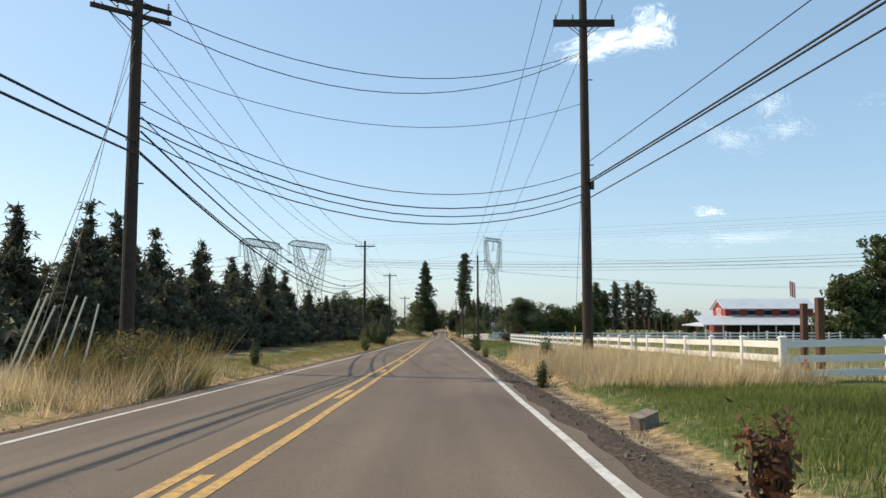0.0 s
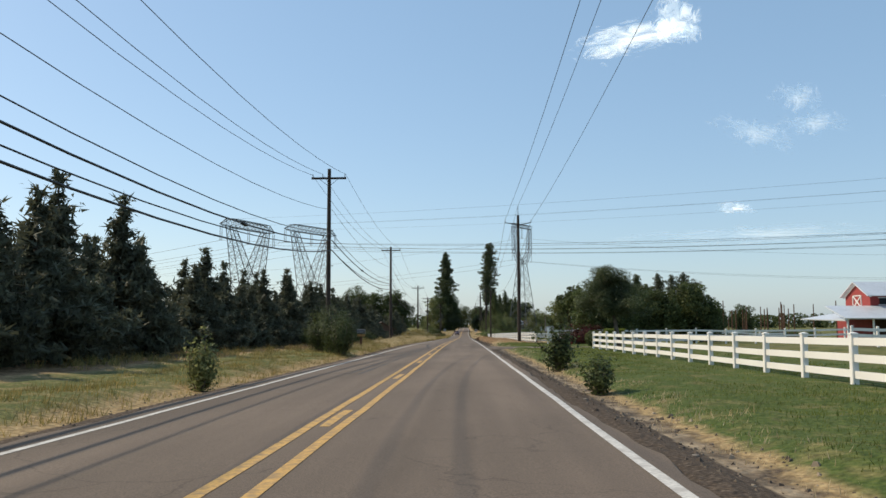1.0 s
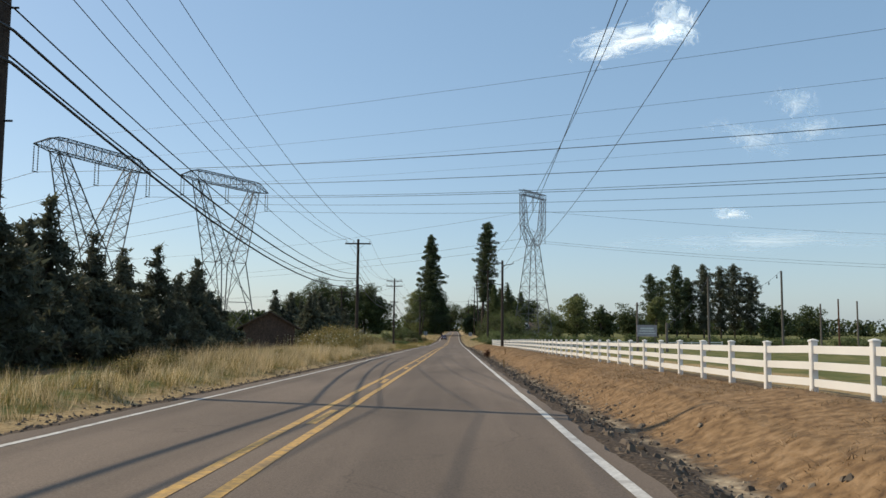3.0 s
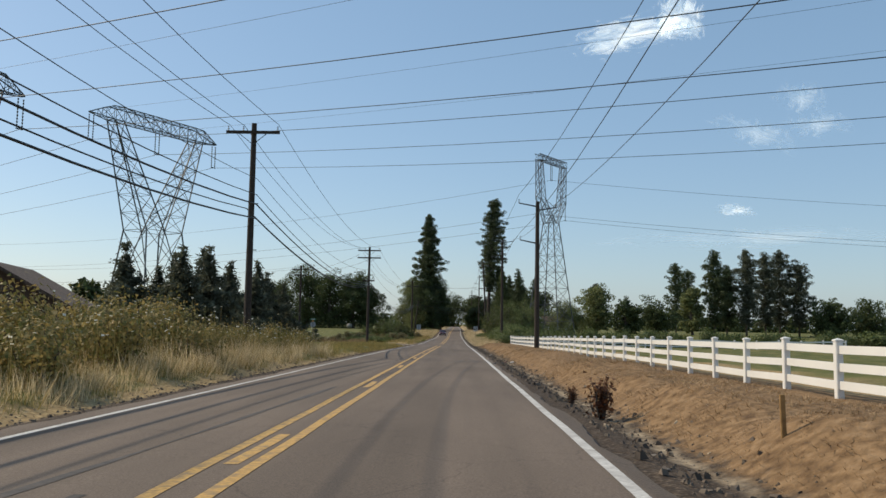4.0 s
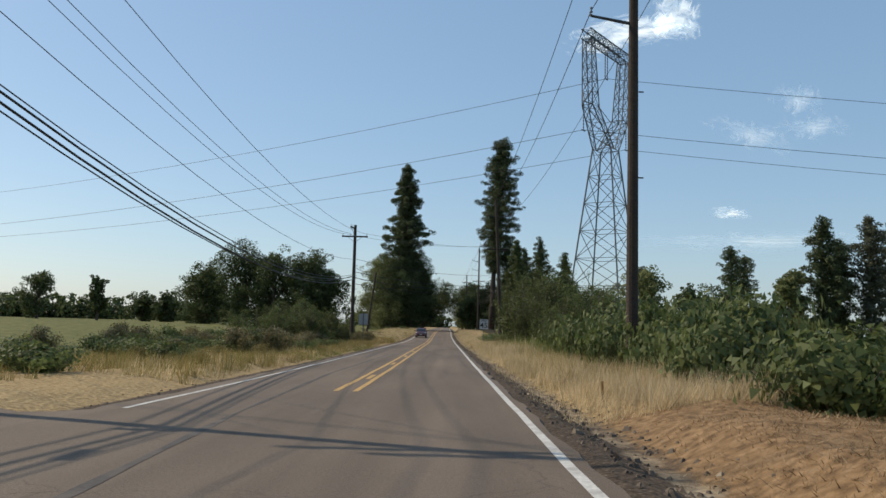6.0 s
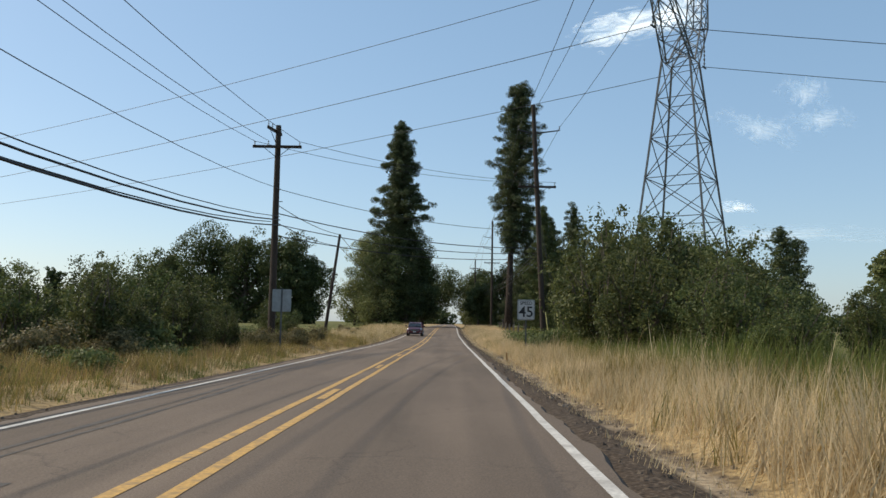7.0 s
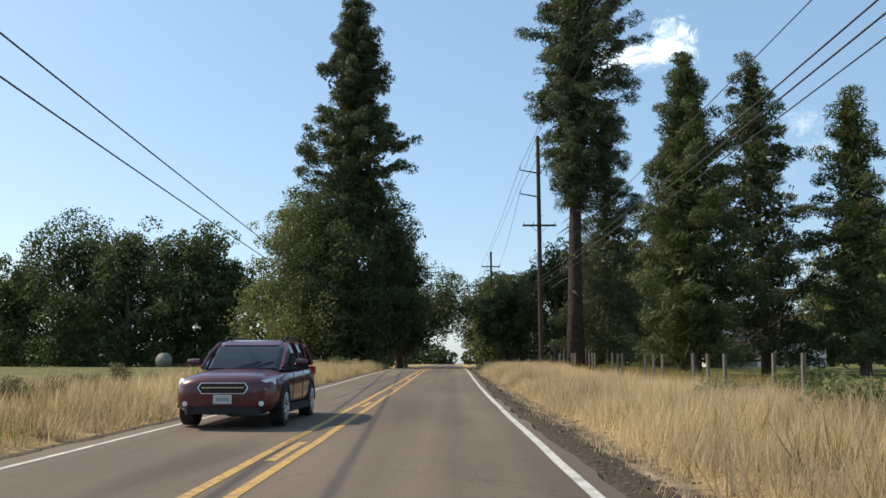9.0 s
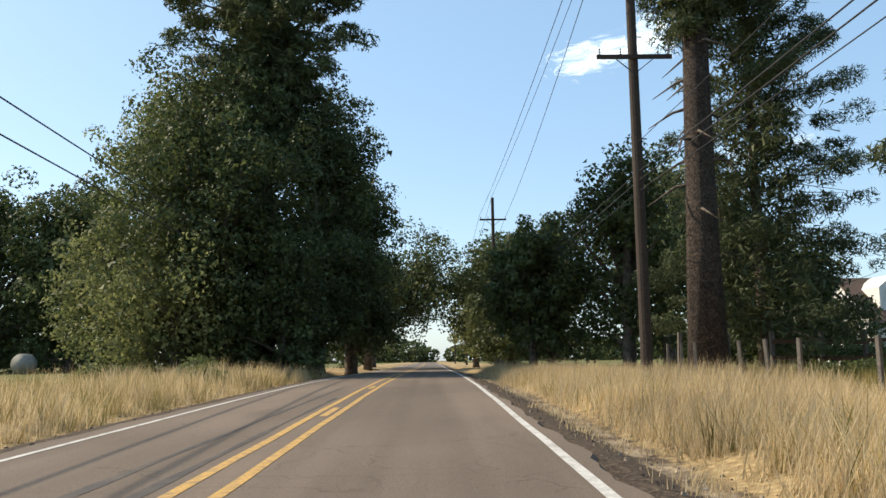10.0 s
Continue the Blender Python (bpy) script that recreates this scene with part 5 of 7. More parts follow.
tagged(part("weed_stems", poly_mesh("weed_stems", stems.reshape(-1, 3), 4), MIXED_BLADE), "thin stems of flowering roadside weeds", "weeds", kind="stuff")
tagged(part("white_umbels", quads("white_umbels", pos, u, w), FLOWER), "white flower heads of roadside weeds", "weeds", kind="stuff")


# ---- power lines ----
def wire(name, label, a, b, sag, r, n=14, group=""):
    c = bpy.data.curves.new(name, "CURVE")
    c.dimensions, c.bevel_depth, c.bevel_resolution = "3D", r, 1
    s = c.splines.new("POLY")
    s.points.add(n)
    for i in range(n + 1):
        q = i / n
        p = Vector(a).lerp(Vector(b), q)
        s.points[i].co = (p.x, p.y, p.z - 4 * sag * q * (1 - q), 1)
    c.materials.append(CABLE)
    return tagged(new(name, c), label, "wire", group or "overhead wires")


def insulator(s, p, h=0.22, r=0.05):
    x, y, z = p
    for k in range(3):
        s.tube((x, y, z + h * k / 3), (x, y, z + h * (k + 0.55) / 3), r * (1 - 0.15 * k), r * 0.45, 8)
    return s


def pole(x, y, height, arms=(), davits=(), r=0.15, lean=(0, 0), label="dark weathered wooden utility pole with crossarms", cap=0.0):
    """arms: (height, length, turn); davits: (height, reach), single arms that rise outwards."""
    root = thing("utility_pole", label, "utility pole", (x, y, ground_at(x, y)), group="roadside utility poles")
    s = Shape()
    lx, ly = lean
    pts = [(lx * q, ly * q, -0.3 + (height + 0.3) * q) for q in (0, 0.33, 0.66, 1)]
    s.path(pts, [r, r * 0.92, r * 0.82, r * 0.7], 12)
    part("pole", s, POLE_WOOD, root, smooth=False)
    for z, length, turn in arms:
        a = Shape()
        t = radians(turn)
        c, n = math.cos(t), math.sin(t)
        bx, by = lx * z / height, ly * z / height
        a.box((bx - n * 0.16, by - c * 0.16, z), (length, 0.09, 0.12), t, 0.012)
        part("crossarm", a, POLE_WOOD, root)
        for sd in (-1, 1):
            b = Shape()
            b.tube((bx - n * 0.12, by - c * 0.12, z - 0.5), (bx + c * sd * length * 0.27 - n * 0.2, by + n * sd * length * 0.27 - c * 0.2, z - 0.04), 0.018, None, 4)
            part("brace", b, DARK_STEEL, root)
        for q in (-0.46, -0.18, 0.46):
            i = Shape()
            insulator(i, (bx + c * q * length - n * 0.16, by + n * q * length - c * 0.16, z + 0.06))
            part("insulator", i, PORCELAIN, root)
    for z, reach in davits:
        a = Shape()
        a.tube((lx, ly, z - 0.12), (reach, 0, z + 0.1), 0.05, 0.035, 6)
        part("arm", a, DARK_STEEL, root)
        i = Shape()
        insulator(i, (reach, 0, z + 0.1), 0.3, 0.06)
        part("insulator", i, PORCELAIN, root)
    if cap:
        i = Shape()
        for k in range(7):
            i.tube((0, 0, height + cap * k / 7), (0, 0, height + cap * (k + 0.6) / 7), 0.06, 0.03, 8)
        part("post_insulator", i, PORCELAIN, root)
    for k in range(2):
        b = Shape()
        b.tube((r * 0.9, 0, height * (0.45 + 0.2 * k)), (r * 0.9 + 0.14, 0, height * (0.45 + 0.2 * k)), 0.02, None, 6)
        part("bolt", b, DARK_STEEL, root)
    return root


def gz(x, y, h):
    return (x, y, ground_at(x, y) + h)


# the distribution line along the left side: x, y, arm height
LEFT = [(-6.7, 22.0, 9.65), (-6.7, 88.7, 10.1), (-6.7, 131.0, 10.0), (-6.9, 188.2, 9.1), (-7.5, 240.0, 9.5), (-6.1, 299.5, 8.9)]
pole(-6.7, 22.0, 11.0, [(9.85, 2.2, 42), (9.55, 2.2, 42)], r=0.19)
pole(-6.7, 88.7, 10.7, [(10.1, 2.1, 0)])
pole(-6.7, 131.0, 10.4, [(10.0, 2.1, 0)])
pole(-6.9, 188.2, 9.5, [(9.1, 2.2, 0)])
pole(-7.5, 240.0, 9.9, [(9.5, 2.35, 0), (8.75, 2.4, 0), (6.4, 1.2, 0)], lean=(0.05, 0))
pole(-17.4, 255.7, 9.1, [(8.6, 2.2, 0), (7.9, 1.5, 0)])
pole(-6.1, 299.5, 9.9, [(9.65, 1.6, 80), (8.9, 2.2, 0)], r=0.17)
pole(-6.85, 319.9, 7.3, lean=(0.95, 0.0), r=0.12, label="leaning dark wooden stub pole without crossarms")
for i in range(len(LEFT) - 1):
    (x0, y0, h0), (x1, y1, h1) = LEFT[i], LEFT[i + 1]
    for q in (-1.0, -0.4, 1.0):
        wire("power_line", "thin overhead power conductor between roadside poles", gz(x0 + q, y0, h0 + 0.28), gz(x1 + q, y1, h1 + 0.28), 0.00044 * (y1 - y0)**2, 0.011)
    wire("power_line", "thin overhead neutral wire between roadside poles", gz(x0 + 0.2, y0, h0 - 1.9), gz(x1 + 0.2, y1, h1 - 1.9), 0.00044 * (y1 - y0)**2, 0.011)
    for k, (h, r, q) in enumerate(((6.75, 0.016, 0.2), (6.35, 0.028, 0.2), (6.15, 0.02, -0.2), (5.75, 0.03, 0.2))):
        # the cables draw together into one bundle at the corner pole
        h_near = 6.1 + (h - 6.2) * 0.3 if i == 4 else h * (0.97 if i == 3 else 1)
        h_far = 6.1 + (h - 6.2) * 0.3 if i == 3 else 5.55 + (h - 6.2) * 0.4 if i == 4 else h * (0.97 if i == 2 else 1)
        wire("communication_cable", "thick black communication cable strung between poles", gz(x0 + q, y0, h_near), gz(x1 + q, y1, h_far), (0.00041 + 0.00001 * k + (0.0001 if i > 3 else 0)) * (y1 - y0)**2, r)
# splice cases clamped on the cables
for i, q in ((0, 0.33), (0, 0.7), (1, 0.35), (3, 0.96)):
    (x0, y0, _), (x1, y1, _) = LEFT[i], LEFT[i + 1]
    a, b = Vector(gz(x0 + 0.2, y0, 6.35 * (0.97 if i > 2 else 1))), Vector(gz(x1 + 0.2, y1, 6.15 if i == 3 else 6.35))
    p = a.lerp(b, q) - Vector((0, 0, 4 * 0.00042 * (y1 - y0)**2 * q * (1 - q)))
    s = Shape()
    s.tube(p - Vector((0, 0.28, 0)), p + Vector((0, 0.28, 0)), 0.07, 0.07, 10)
    tagged(part("splice_case", s, CABLE), "black cable splice case clamped on the cable", "cable")
# cables from behind to the first pole, and the crossing spans
for h, r in ((6.06, 0.03), (5.74, 0.03)):
    wire("communication_cable", "thick black communication cable strung between poles", (-6.7, -36, h - 0.1), gz(-6.6, 22, h), 0.62, r)
for a, b, sag, r in ((9.95, 11.3, 1.5, 0.014), (9.55, 11.25, 1.8, 0.014), (8.25, 9.4, 1.3, 0.010), (7.14, 6.87, 1.55, 0.014), (6.75, 6.37, 1.55, 0.02), (6.55, 6.06, 1.55, 0.018), (6.2, 5.8, 1.5, 0.018)):
    wire("crossing_wire", "wire sagging across the road between two poles", gz(-6.6, 22, a), gz(6.66, 29.9, b), sag, r)
for k, (a, b, r) in enumerate(((7.2, 9.33, 0.014), (6.5, 8.1, 0.025), (6.42, 7.95, 0.025), (5.87, 7.8, 0.02))):
    wire("communication_cable", "thick black communication cable strung between poles", gz(6.86, 29.9, a), (14.5, -30, b), 0.3, r)
clamp = part("cable_clamp", Shape().box((6.98, 29.8, ground_at(6.76, 29.9) + 6.35), (0.14, 0.1, 0.3), 0, 0.02), DARK_STEEL)
tagged(clamp, "dark steel clamp where the cables turn at the pole", "clamp")
for q in (0.3, 1.0, 1.6):
    wire("guy_wire", "thin steel guy wire bracing the pole", gz(-6.7, 22, 10.0 - q), gz(-5.0 - q * 0.5, 14.2, 0.0), 0.0, 0.008)
for k, (x, y, dx) in enumerate(((-5.9, 14.3, 0.42), (-5.7, 14.1, 0.46), (-5.5, 14.0, 0.44), (-5.2, 14.2, 0.42), (-4.9, 14.0, 0.36), (-4.6, 14.3, 0.16))):
    s = Shape()
    z = ground_at(x, y)
    s.tube((x, y, z - 0.05), (x + dx, y + 0.35, z + 1.5 + 0.12 * math.sin(k * 2.3)), 0.021, 0.018, 8)
    tagged(part("guy_guard", s, GUARD_PALE), "pale plastic guard sleeve on a guy wire", "guy guard", "guy guards beside the pole")

for k, (x, y, h) in enumerate(((7.3, 34.2, 13.5), (7.6, 34.8, 11.2), (7.8, 39.8, 9.5))):
    z = ground_at(x, y)
    top_ = Vector(gz(6.81, 30.0, h))
    wire("guy_wire", "thin steel guy wire bracing the pole", (x, y, z), top_, 0.0, 0.008)
    d_ = (top_ - Vector((x, y, z))).normalized() * 1.9
    tagged(part("guy_guard", Shape().tube((x, y, z), Vector((x, y, z)) + d_, 0.026, None, 8), GUARD_YELLOW), "yellow plastic guard sleeve on a guy wire", "guy guard", "guy guards beside the pole")

# the transmission line along the right side: x, y, pole height, conductor places (dx, h)
RIGHT = [(6.76, 29.9, 15.8, ((0, 15.8), (-1.2, 14.4), (1.2, 14.4))), (6.5, 116.7, 11.8, ((0, 12.7), (-1.2, 11.35), (1.2, 11.3))),
         (6.7, 208.3, 9.5, ((-1.2, 9.75), (-1.1, 7.3), (1.2, 9.5))), (6.84, 251.8, 12.2, ((-1.2, 12.3), (-1.2, 10.3), (1.3, 12.2))),
         (6.87, 310.9, 14.2, ((-1.2, 12.9), (0, 14.4), (1.2, 12.9))), (7.7, 380.7, 15.4, ((-1.2, 13.3), (-1.2, 11.7), (0, 15.6))),
         (6.5, 419.0, 12.8, ((-1.0, 11.4), (1.0, 11.4), (0, 13))), (6.6, 470, 12.5, ((-1.0, 11.4), (1.0, 11.4), (0, 13))), (6.9, 530, 12.5, ((-1.0, 11.4), (1.0, 11.4), (0, 13)))]
TALL = "tall dark wooden transmission pole with side arms"
pole(6.76, 29.9, 15.8, [(12.42, 2.25, 0), (12.28, 2.25, 0)], [(14.0, -1.2), (14.0, 1.2)], 0.19, label="tall dark wooden pole with a crossarm, in dry grass")
pole(6.5, 116.7, 11.8, [], [(11.0, -1.2), (11.0, 1.2)], 0.17, label=TALL, cap=0.9)
pole(6.7, 208.3, 9.6, [], [(9.4, -1.2), (9.15, 1.2), (7.0, -1.1)], 0.17, label=TALL)
pole(6.84, 251.8, 12.2, [], [(12.0, -1.2), (11.9, 1.3), (10.0, -1.2)], 0.17, label=TALL)
pole(7.25, 310.9, 14.2, [(9.3, 2.2, 0)], [(12.6, -1.6), (12.6, 0.8)], 0.17, lean=(-0.75, 0), label=TALL)
pole(7.7, 380.7, 15.4, [(9.35, 2.2, 0)], [(13.0, -1.2), (11.4, -1.2)], 0.17, label=TALL)
pole(6.5, 419, 12.8, [(11.1, 2.0, 0)], [], 0.16)
pole(6.6, 470, 12.5, [(11.1, 2.0, 0)], [], 0.16)
pole(6.9, 530, 12.5, [(11.1, 2.0, 0)], [], 0.16)
for (x0, y0, _, a), (x1, y1, _, b) in zip(RIGHT, RIGHT[1:]):
    for p, q in zip(a, b):
        wire("transmission_line", "bare transmission conductor along the road", gz(x0 + p[0], y0, p[1]), gz(x1 + q[0], y1, q[1]), 1.05 if y0 < 50 else 0.00027 * (y1 - y0)**2, 0.013)
x0, y0, _, a = RIGHT[0]
for p in a:
    wire("transmission_line", "bare transmission conductor along the road", gz(x0 + p[0], y0, p[1]), (x0 + p[0], -60, p[1] + 0.8), 0.7, 0.013)
# cables that cross to the right side and go on
for a, b, r in ((7.0, 6.75, 0.014), (5.9, 5.75, 0.024), (5.4, 5.45, 0.02), (4.9, 5.15, 0.02)):
    wire("crossing_wire", "wire sagging across the road between two poles", gz(-6.0, 299.5, a), gz(6.8, 310.9, b), 0.45, r)
for h, r in ((6.6, 0.010), (5.75, 0.015), (5.5, 0.015), (5.2, 0.011)):
    wire("communication_cable", "thick black communication cable strung between poles", gz(6.95, 310.9, h), gz(7.7, 380.7, h + 0.2), 0.5, r)
    wire("communication_cable", "thick black communication cable strung between poles", gz(7.7, 380.7, h + 0.2), gz(6.5, 419, h + 0.2), 0.3, r)
for h in (7.2, 6.4):
    wire("communication_cable", "thick black communication cable strung between poles", gz(-5.95, 319.9, h), (-8.2, 397, ground_at(-8, 397) + h - 0.7), 0.25, 0.02)
    wire("communication_cable", "thick black communication cable strung between poles", gz(-6.05, 299.5, h - 0.9), gz(-5.95, 319.9, h), 0.2, 0.018)
for q in (-1, 1):
    wire("power_line", "thin overhead power conductor between roadside poles", gz(-7.5 + q, 240, 9.0), gz(-17.4 + q, 255.7, 8.2), 0.4, 0.011)
    wire("power_line", "thin overhead power conductor between roadside poles", gz(-17.4 + q, 255.7, 8.8), (-95 + q, 300, 5.6), 1.2, 0.011)
    wire("power_line", "thin overhead power conductor between roadside poles", gz(-6.1 + q, 299.5, 9.2), gz(6.87 + q, 310.9, 9.6), 0.4, 0.011)
for k, (x, y, dx) in enumerate(((7.4, 309.2, -0.25), (7.9, 308.6, -0.2), (8.3, 308.4, -0.16))):
    s = Shape()
    z = ground_at(x, y)
    s.tube((x, y, z), (x + dx, y + 0.3, z + 2.0), 0.022, None, 8)
    tagged(part("guy_guard", s, GUARD_YELLOW), "yellow plastic guard sleeve on a guy wire", "guy guard", "guy guards beside the pole")
    wire("guy_wire", "thin steel guy wire bracing the pole", (x, y, z), gz(6.9, 310.9, 9.0 - k), 0.0, 0.008)


# ---- lattice towers ----
def strut(s, a, b, w=0.11):
    return s.tube(a, b, w * 0.62, None, 4)


def ring(w, d, z, cx=0.0):
    return [(cx - w / 2, -d / 2, z), (cx + w / 2, -d / 2, z), (cx + w / 2, d / 2, z), (cx - w / 2, d / 2, z)]


def lattice(root, rings, w=0.16, thin=0.08):
    """Four legs through the rings, with crossed braces in every panel."""
    for k in range(4):
        s = Shape()
        s.path([r[k] for r in rings], [w * 0.62] * len(rings), 4)
        part("leg", s, STEEL, root)
    s = Shape()
    for a, b in zip(rings, rings[1:]):
        for k in range(4):
            j = (k + 1) % 4
            strut(s, a[k], b[j], thin)
            strut(s, a[j], b[k], thin)
            strut(s, b[k], b[j], thin)
    tagged(part("bracing", s, STEEL, root), kind="stuff")


def stack(a, b, n):
    return [[tuple((1 - i / n) * np.array(p) + (i / n) * np.array(r)) for p, r in zip(a, b)] for i in range(n + 1)]


def hanger(root, x, z, length, double=True):
    for dx in ((-0.35, 0.35) if double else (0,)):
        s = Shape()
        n = 9
        for k in range(n):
            s.tube((x + dx, 0, z - length * k / n), (x + dx, 0, z - length * (k + 0.55) / n), 0.10, 0.06, 8)
        s.tube((x + dx, 0, z), (x + dx, 0, z - length), 0.035, None, 5)
        part("insulator_string", s, PORCELAIN, root)
    s = Shape()
    s.box((x, 0, z - length - 0.05), (0.9, 0.12, 0.12))
    part("yoke", s, DARK_STEEL, root)


def flat_tower(x, y, height, span, turn):
    """A tower with a narrow waist, two arms that spread from it in a K, and a level bridge with tapered ends."""
    root = thing("transmission_tower", "grey steel lattice transmission tower with a wide level bridge", "transmission tower", (x, y, ground_at(x, y)), turn, "lattice transmission towers")
    H, w = height, height * 0.475
    low, main = H - 1.9, span * 0.35
    # legs below the waist, then the outer edges that lean out to the bridge
    foot, waist = ring(9.4, 8.4, 0), ring(6.4, 4.6, w)
    lattice(root, stack(foot, waist, 2), 0.17, 0.08)
    s = Shape()
    for yy, k in ((-4.2, -2.3), (4.2, 2.3)):
        strut(s, (0, k, w), (-4.7, yy, 0), 0.12)
        strut(s, (0, k, w), (4.7, yy, 0), 0.12)
    part("waist_frame", s, STEEL, root)
    for sd in (-1, 1):
        outer = [[(sd * 3.2, k * 2.3, w), (sd * main, k * 0.8, low)] for k in (-1, 1)]
        inner = [[(0, k * 2.3, w), (sd * (main - 1.5), k * 0.8, low)] for k in (-1, 1)]
        rows = [[tuple(Vector(e[0]).lerp(Vector(e[1]), q / 6)) for e in (outer[0], inner[0], inner[1], outer[1])] for q in range(7)]
        lattice(root, rows, 0.15, 0.06)
    n = 14
    rings = []
    for i in range(n + 1):
        q = -1 + 2 * i / n
        t = 0.2 + 0.8 * min(1, (1 - abs(q)) / 0.3)
        rings.append([(q * span / 2, -0.8 * t, low + (1 - t) * 0.4), (q * span / 2, 0.8 * t, low + (1 - t) * 0.4), (q * span / 2, 0.8 * t, low + 1.9 * t), (q * span / 2, -0.8 * t, low + 1.9 * t)])
    lattice(root, rings, 0.12, 0.06)
    for q in (-0.97, 0, 0.97):
        hanger(root, q * span / 2, low, 3.2)
    return root


def delta_tower(x, y, height, turn):
    """A slender tower: tapered body, short flare above the waist, and an open square head closed by a light bridge."""
    root = thing("transmission_tower", "grey steel lattice transmission tower with a narrow waist and open head", "transmission tower", (x, y, ground_at(x, y)), turn, "lattice transmission towers")
    H = height
    w, sill = H * 0.635, H * 0.755
    lattice(root, stack(ring(7.8, 7.8, 0), ring(2.5, 2.5, w), 7), 0.17, 0.075)
    for sd in (-1, 1):
        bottom = [(sd * 1.25, -1.25, w), (sd * 0.1, -1.25, w), (sd * 0.1, 1.25, w), (sd * 1.25, 1.25, w)]
        elbow = [(sd * 5.6, -0.7, sill), (sd * 3.6, -0.7, sill), (sd * 3.6, 0.7, sill), (sd * 5.6, 0.7, sill)]
        head = [(sd * 5.9, -0.6, H - 1.2), (sd * 4.9, -0.6, H - 1.2), (sd * 4.9, 0.6, H - 1.2), (sd * 5.9, 0.6, H - 1.2)]
        lattice(root, stack(bottom, elbow, 3), 0.12, 0.06)
        lattice(root, stack(elbow, head, 5), 0.12, 0.06)
        s = Shape()
        for yy in (-0.7, 0.7):
            strut(s, (sd * 5.6, yy, sill), (sd * 6.6, 0, sill + 0.2), 0.10)
            strut(s, (sd * 5.7, yy, sill + 1.8), (sd * 6.6, 0, sill + 0.2), 0.08)
            part("tie", strut(Shape(), (sd * 3.6, yy, sill), (0, yy, sill - 1.2), 0.07), STEEL, root)
        part("side_arm", s, STEEL, root)
        hanger(root, sd * 6.6, sill + 0.2, 3.6, False)
    rings = [[(q, -0.6, H - 1.2), (q, 0.6, H - 1.2), (q, 0.6, H), (q, -0.6, H)] for q in np.linspace(-6.2, 6.2, 9)]
    lattice(root, rings, 0.12, 0.06)
    hanger(root, 0, H - 1.2, 3.6, True)
    return root


# x, y, height, span, way of the bridge
TOWERS = [(-41.6, 271.6, 31.0, 23.0, (0.468, 0.883)), (-48.8, 231.2, 27.0, 22.0, (0.33, 0.944))]
for x, y, h, span, (bx, by) in TOWERS:
    flat_tower(x, y, h, span, math.degrees(math.atan2(by, bx)))
    for q in (-0.97, 0, 0.97):
        p = Vector((x + bx * q * span / 2, y + by * q * span / 2, ground_at(x, y) + h - 5.2))
        for dist in (300, -300):
            e = p + Vector((0.855, -0.519, 0)) * dist
            wire("high_voltage_line", "high-voltage conductor spanning between lattice towers", p, e, 6.5, 0.03, 24, "high-voltage conductors")
    for q in (-0.6, 0.6):
        p = Vector((x + bx * q * span / 2, y + by * q * span / 2, ground_at(x, y) + h))
        e = p + Vector((0.855, -0.519, 0)) * 300
        wire("shield_wire", "thin shield wire spanning between tower tops", p, e, 3.5, 0.014, 24, "high-voltage conductors")
delta_tower(21.9, 335.0, 39.0, math.degrees(math.atan2(0.82, 0.57)))
zt = ground_at(21.9, 335)
for q, h in ((-6.6, 39 * 0.755 - 3.4), (0, 34.2), (6.6, 39 * 0.755 - 3.4)):
    p = Vector((21.9 + 0.57 * q, 335 + 0.82 * q, zt + h))
    wire("high_voltage_line", "high-voltage conductor spanning between lattice towers", p, p + Vector((280, -20, -2)), 6.5, 0.03, 24, "high-voltage conductors")
    wire("high_voltage_line", "high-voltage conductor spanning between lattice towers", p, p + Vector((-260, 150, -2)), 6.5, 0.03, 24, "high-voltage conductors")


# ---- white rail fences ----
def rail_fence(pts, label, group, rails=(0.98, 0.62, 0.27), height=1.12):
    root = thing("rail_fence", label, "fence", (*pts[0], ground_at(*pts[0])), group=group)
    base = Vector((*pts[0], ground_at(*pts[0])))
    post = Shape()
    post.box((0, 0, height / 2 - 0.1), (0.12, 0.12, height + 0.2), 0, 0.012)
    post.box((0, 0, height + 0.015), (0.14, 0.14, 0.025))
    post.add([(-0.07, -0.07, height + 0.0275), (0.07, -0.07, height + 0.0275), (0.07, 0.07, height + 0.0275), (-0.07, 0.07, height + 0.0275), (0, 0, height + 0.055)],
             [(0, 1, 4), (1, 2, 4), (2, 3, 4), (3, 0, 4)])
    pm = post.mesh("post")
    rail = Shape()
    rail.box((0.5, 0, 0), (1.0, 0.04, 0.135))
    rm = rail.mesh("rail")
    spots3 = [Vector((x, y, ground_at(x, y))) for x, y in pts]
    jr = random.Random(len(pts))
    for p in spots3:
        ob = part("post", pm, VINYL, root)
        ob.matrix_basis = Matrix.Translation(p - base) @ pose(0, 0, 0, jr.uniform(-0.8, 0.8), jr.uniform(-0.8, 0.8), 0)
    for a, b in zip(spots3, spots3[1:]):
        d = b - a
        for z in rails:
            ob = part("rail", rm, VINYL, root)
            q = d.to_track_quat("X", "Z").to_matrix().to_4x4()
            ob.matrix_basis = Matrix.Translation(a - base + Vector((0, 0, z + jr.uniform(-0.008, 0.008)))) @ q @ Matrix.Diagonal((d.length, 1, 1, 1))
    return root


def run(x0, y0, x1, y1, gap=2.2):
    n = max(1, round(math.hypot(x1 - x0, y1 - y0) / gap))
    return [(x0 + (x1 - x0) * i / n, y0 + (y1 - y0) * i / n) for i in range(n + 1)]


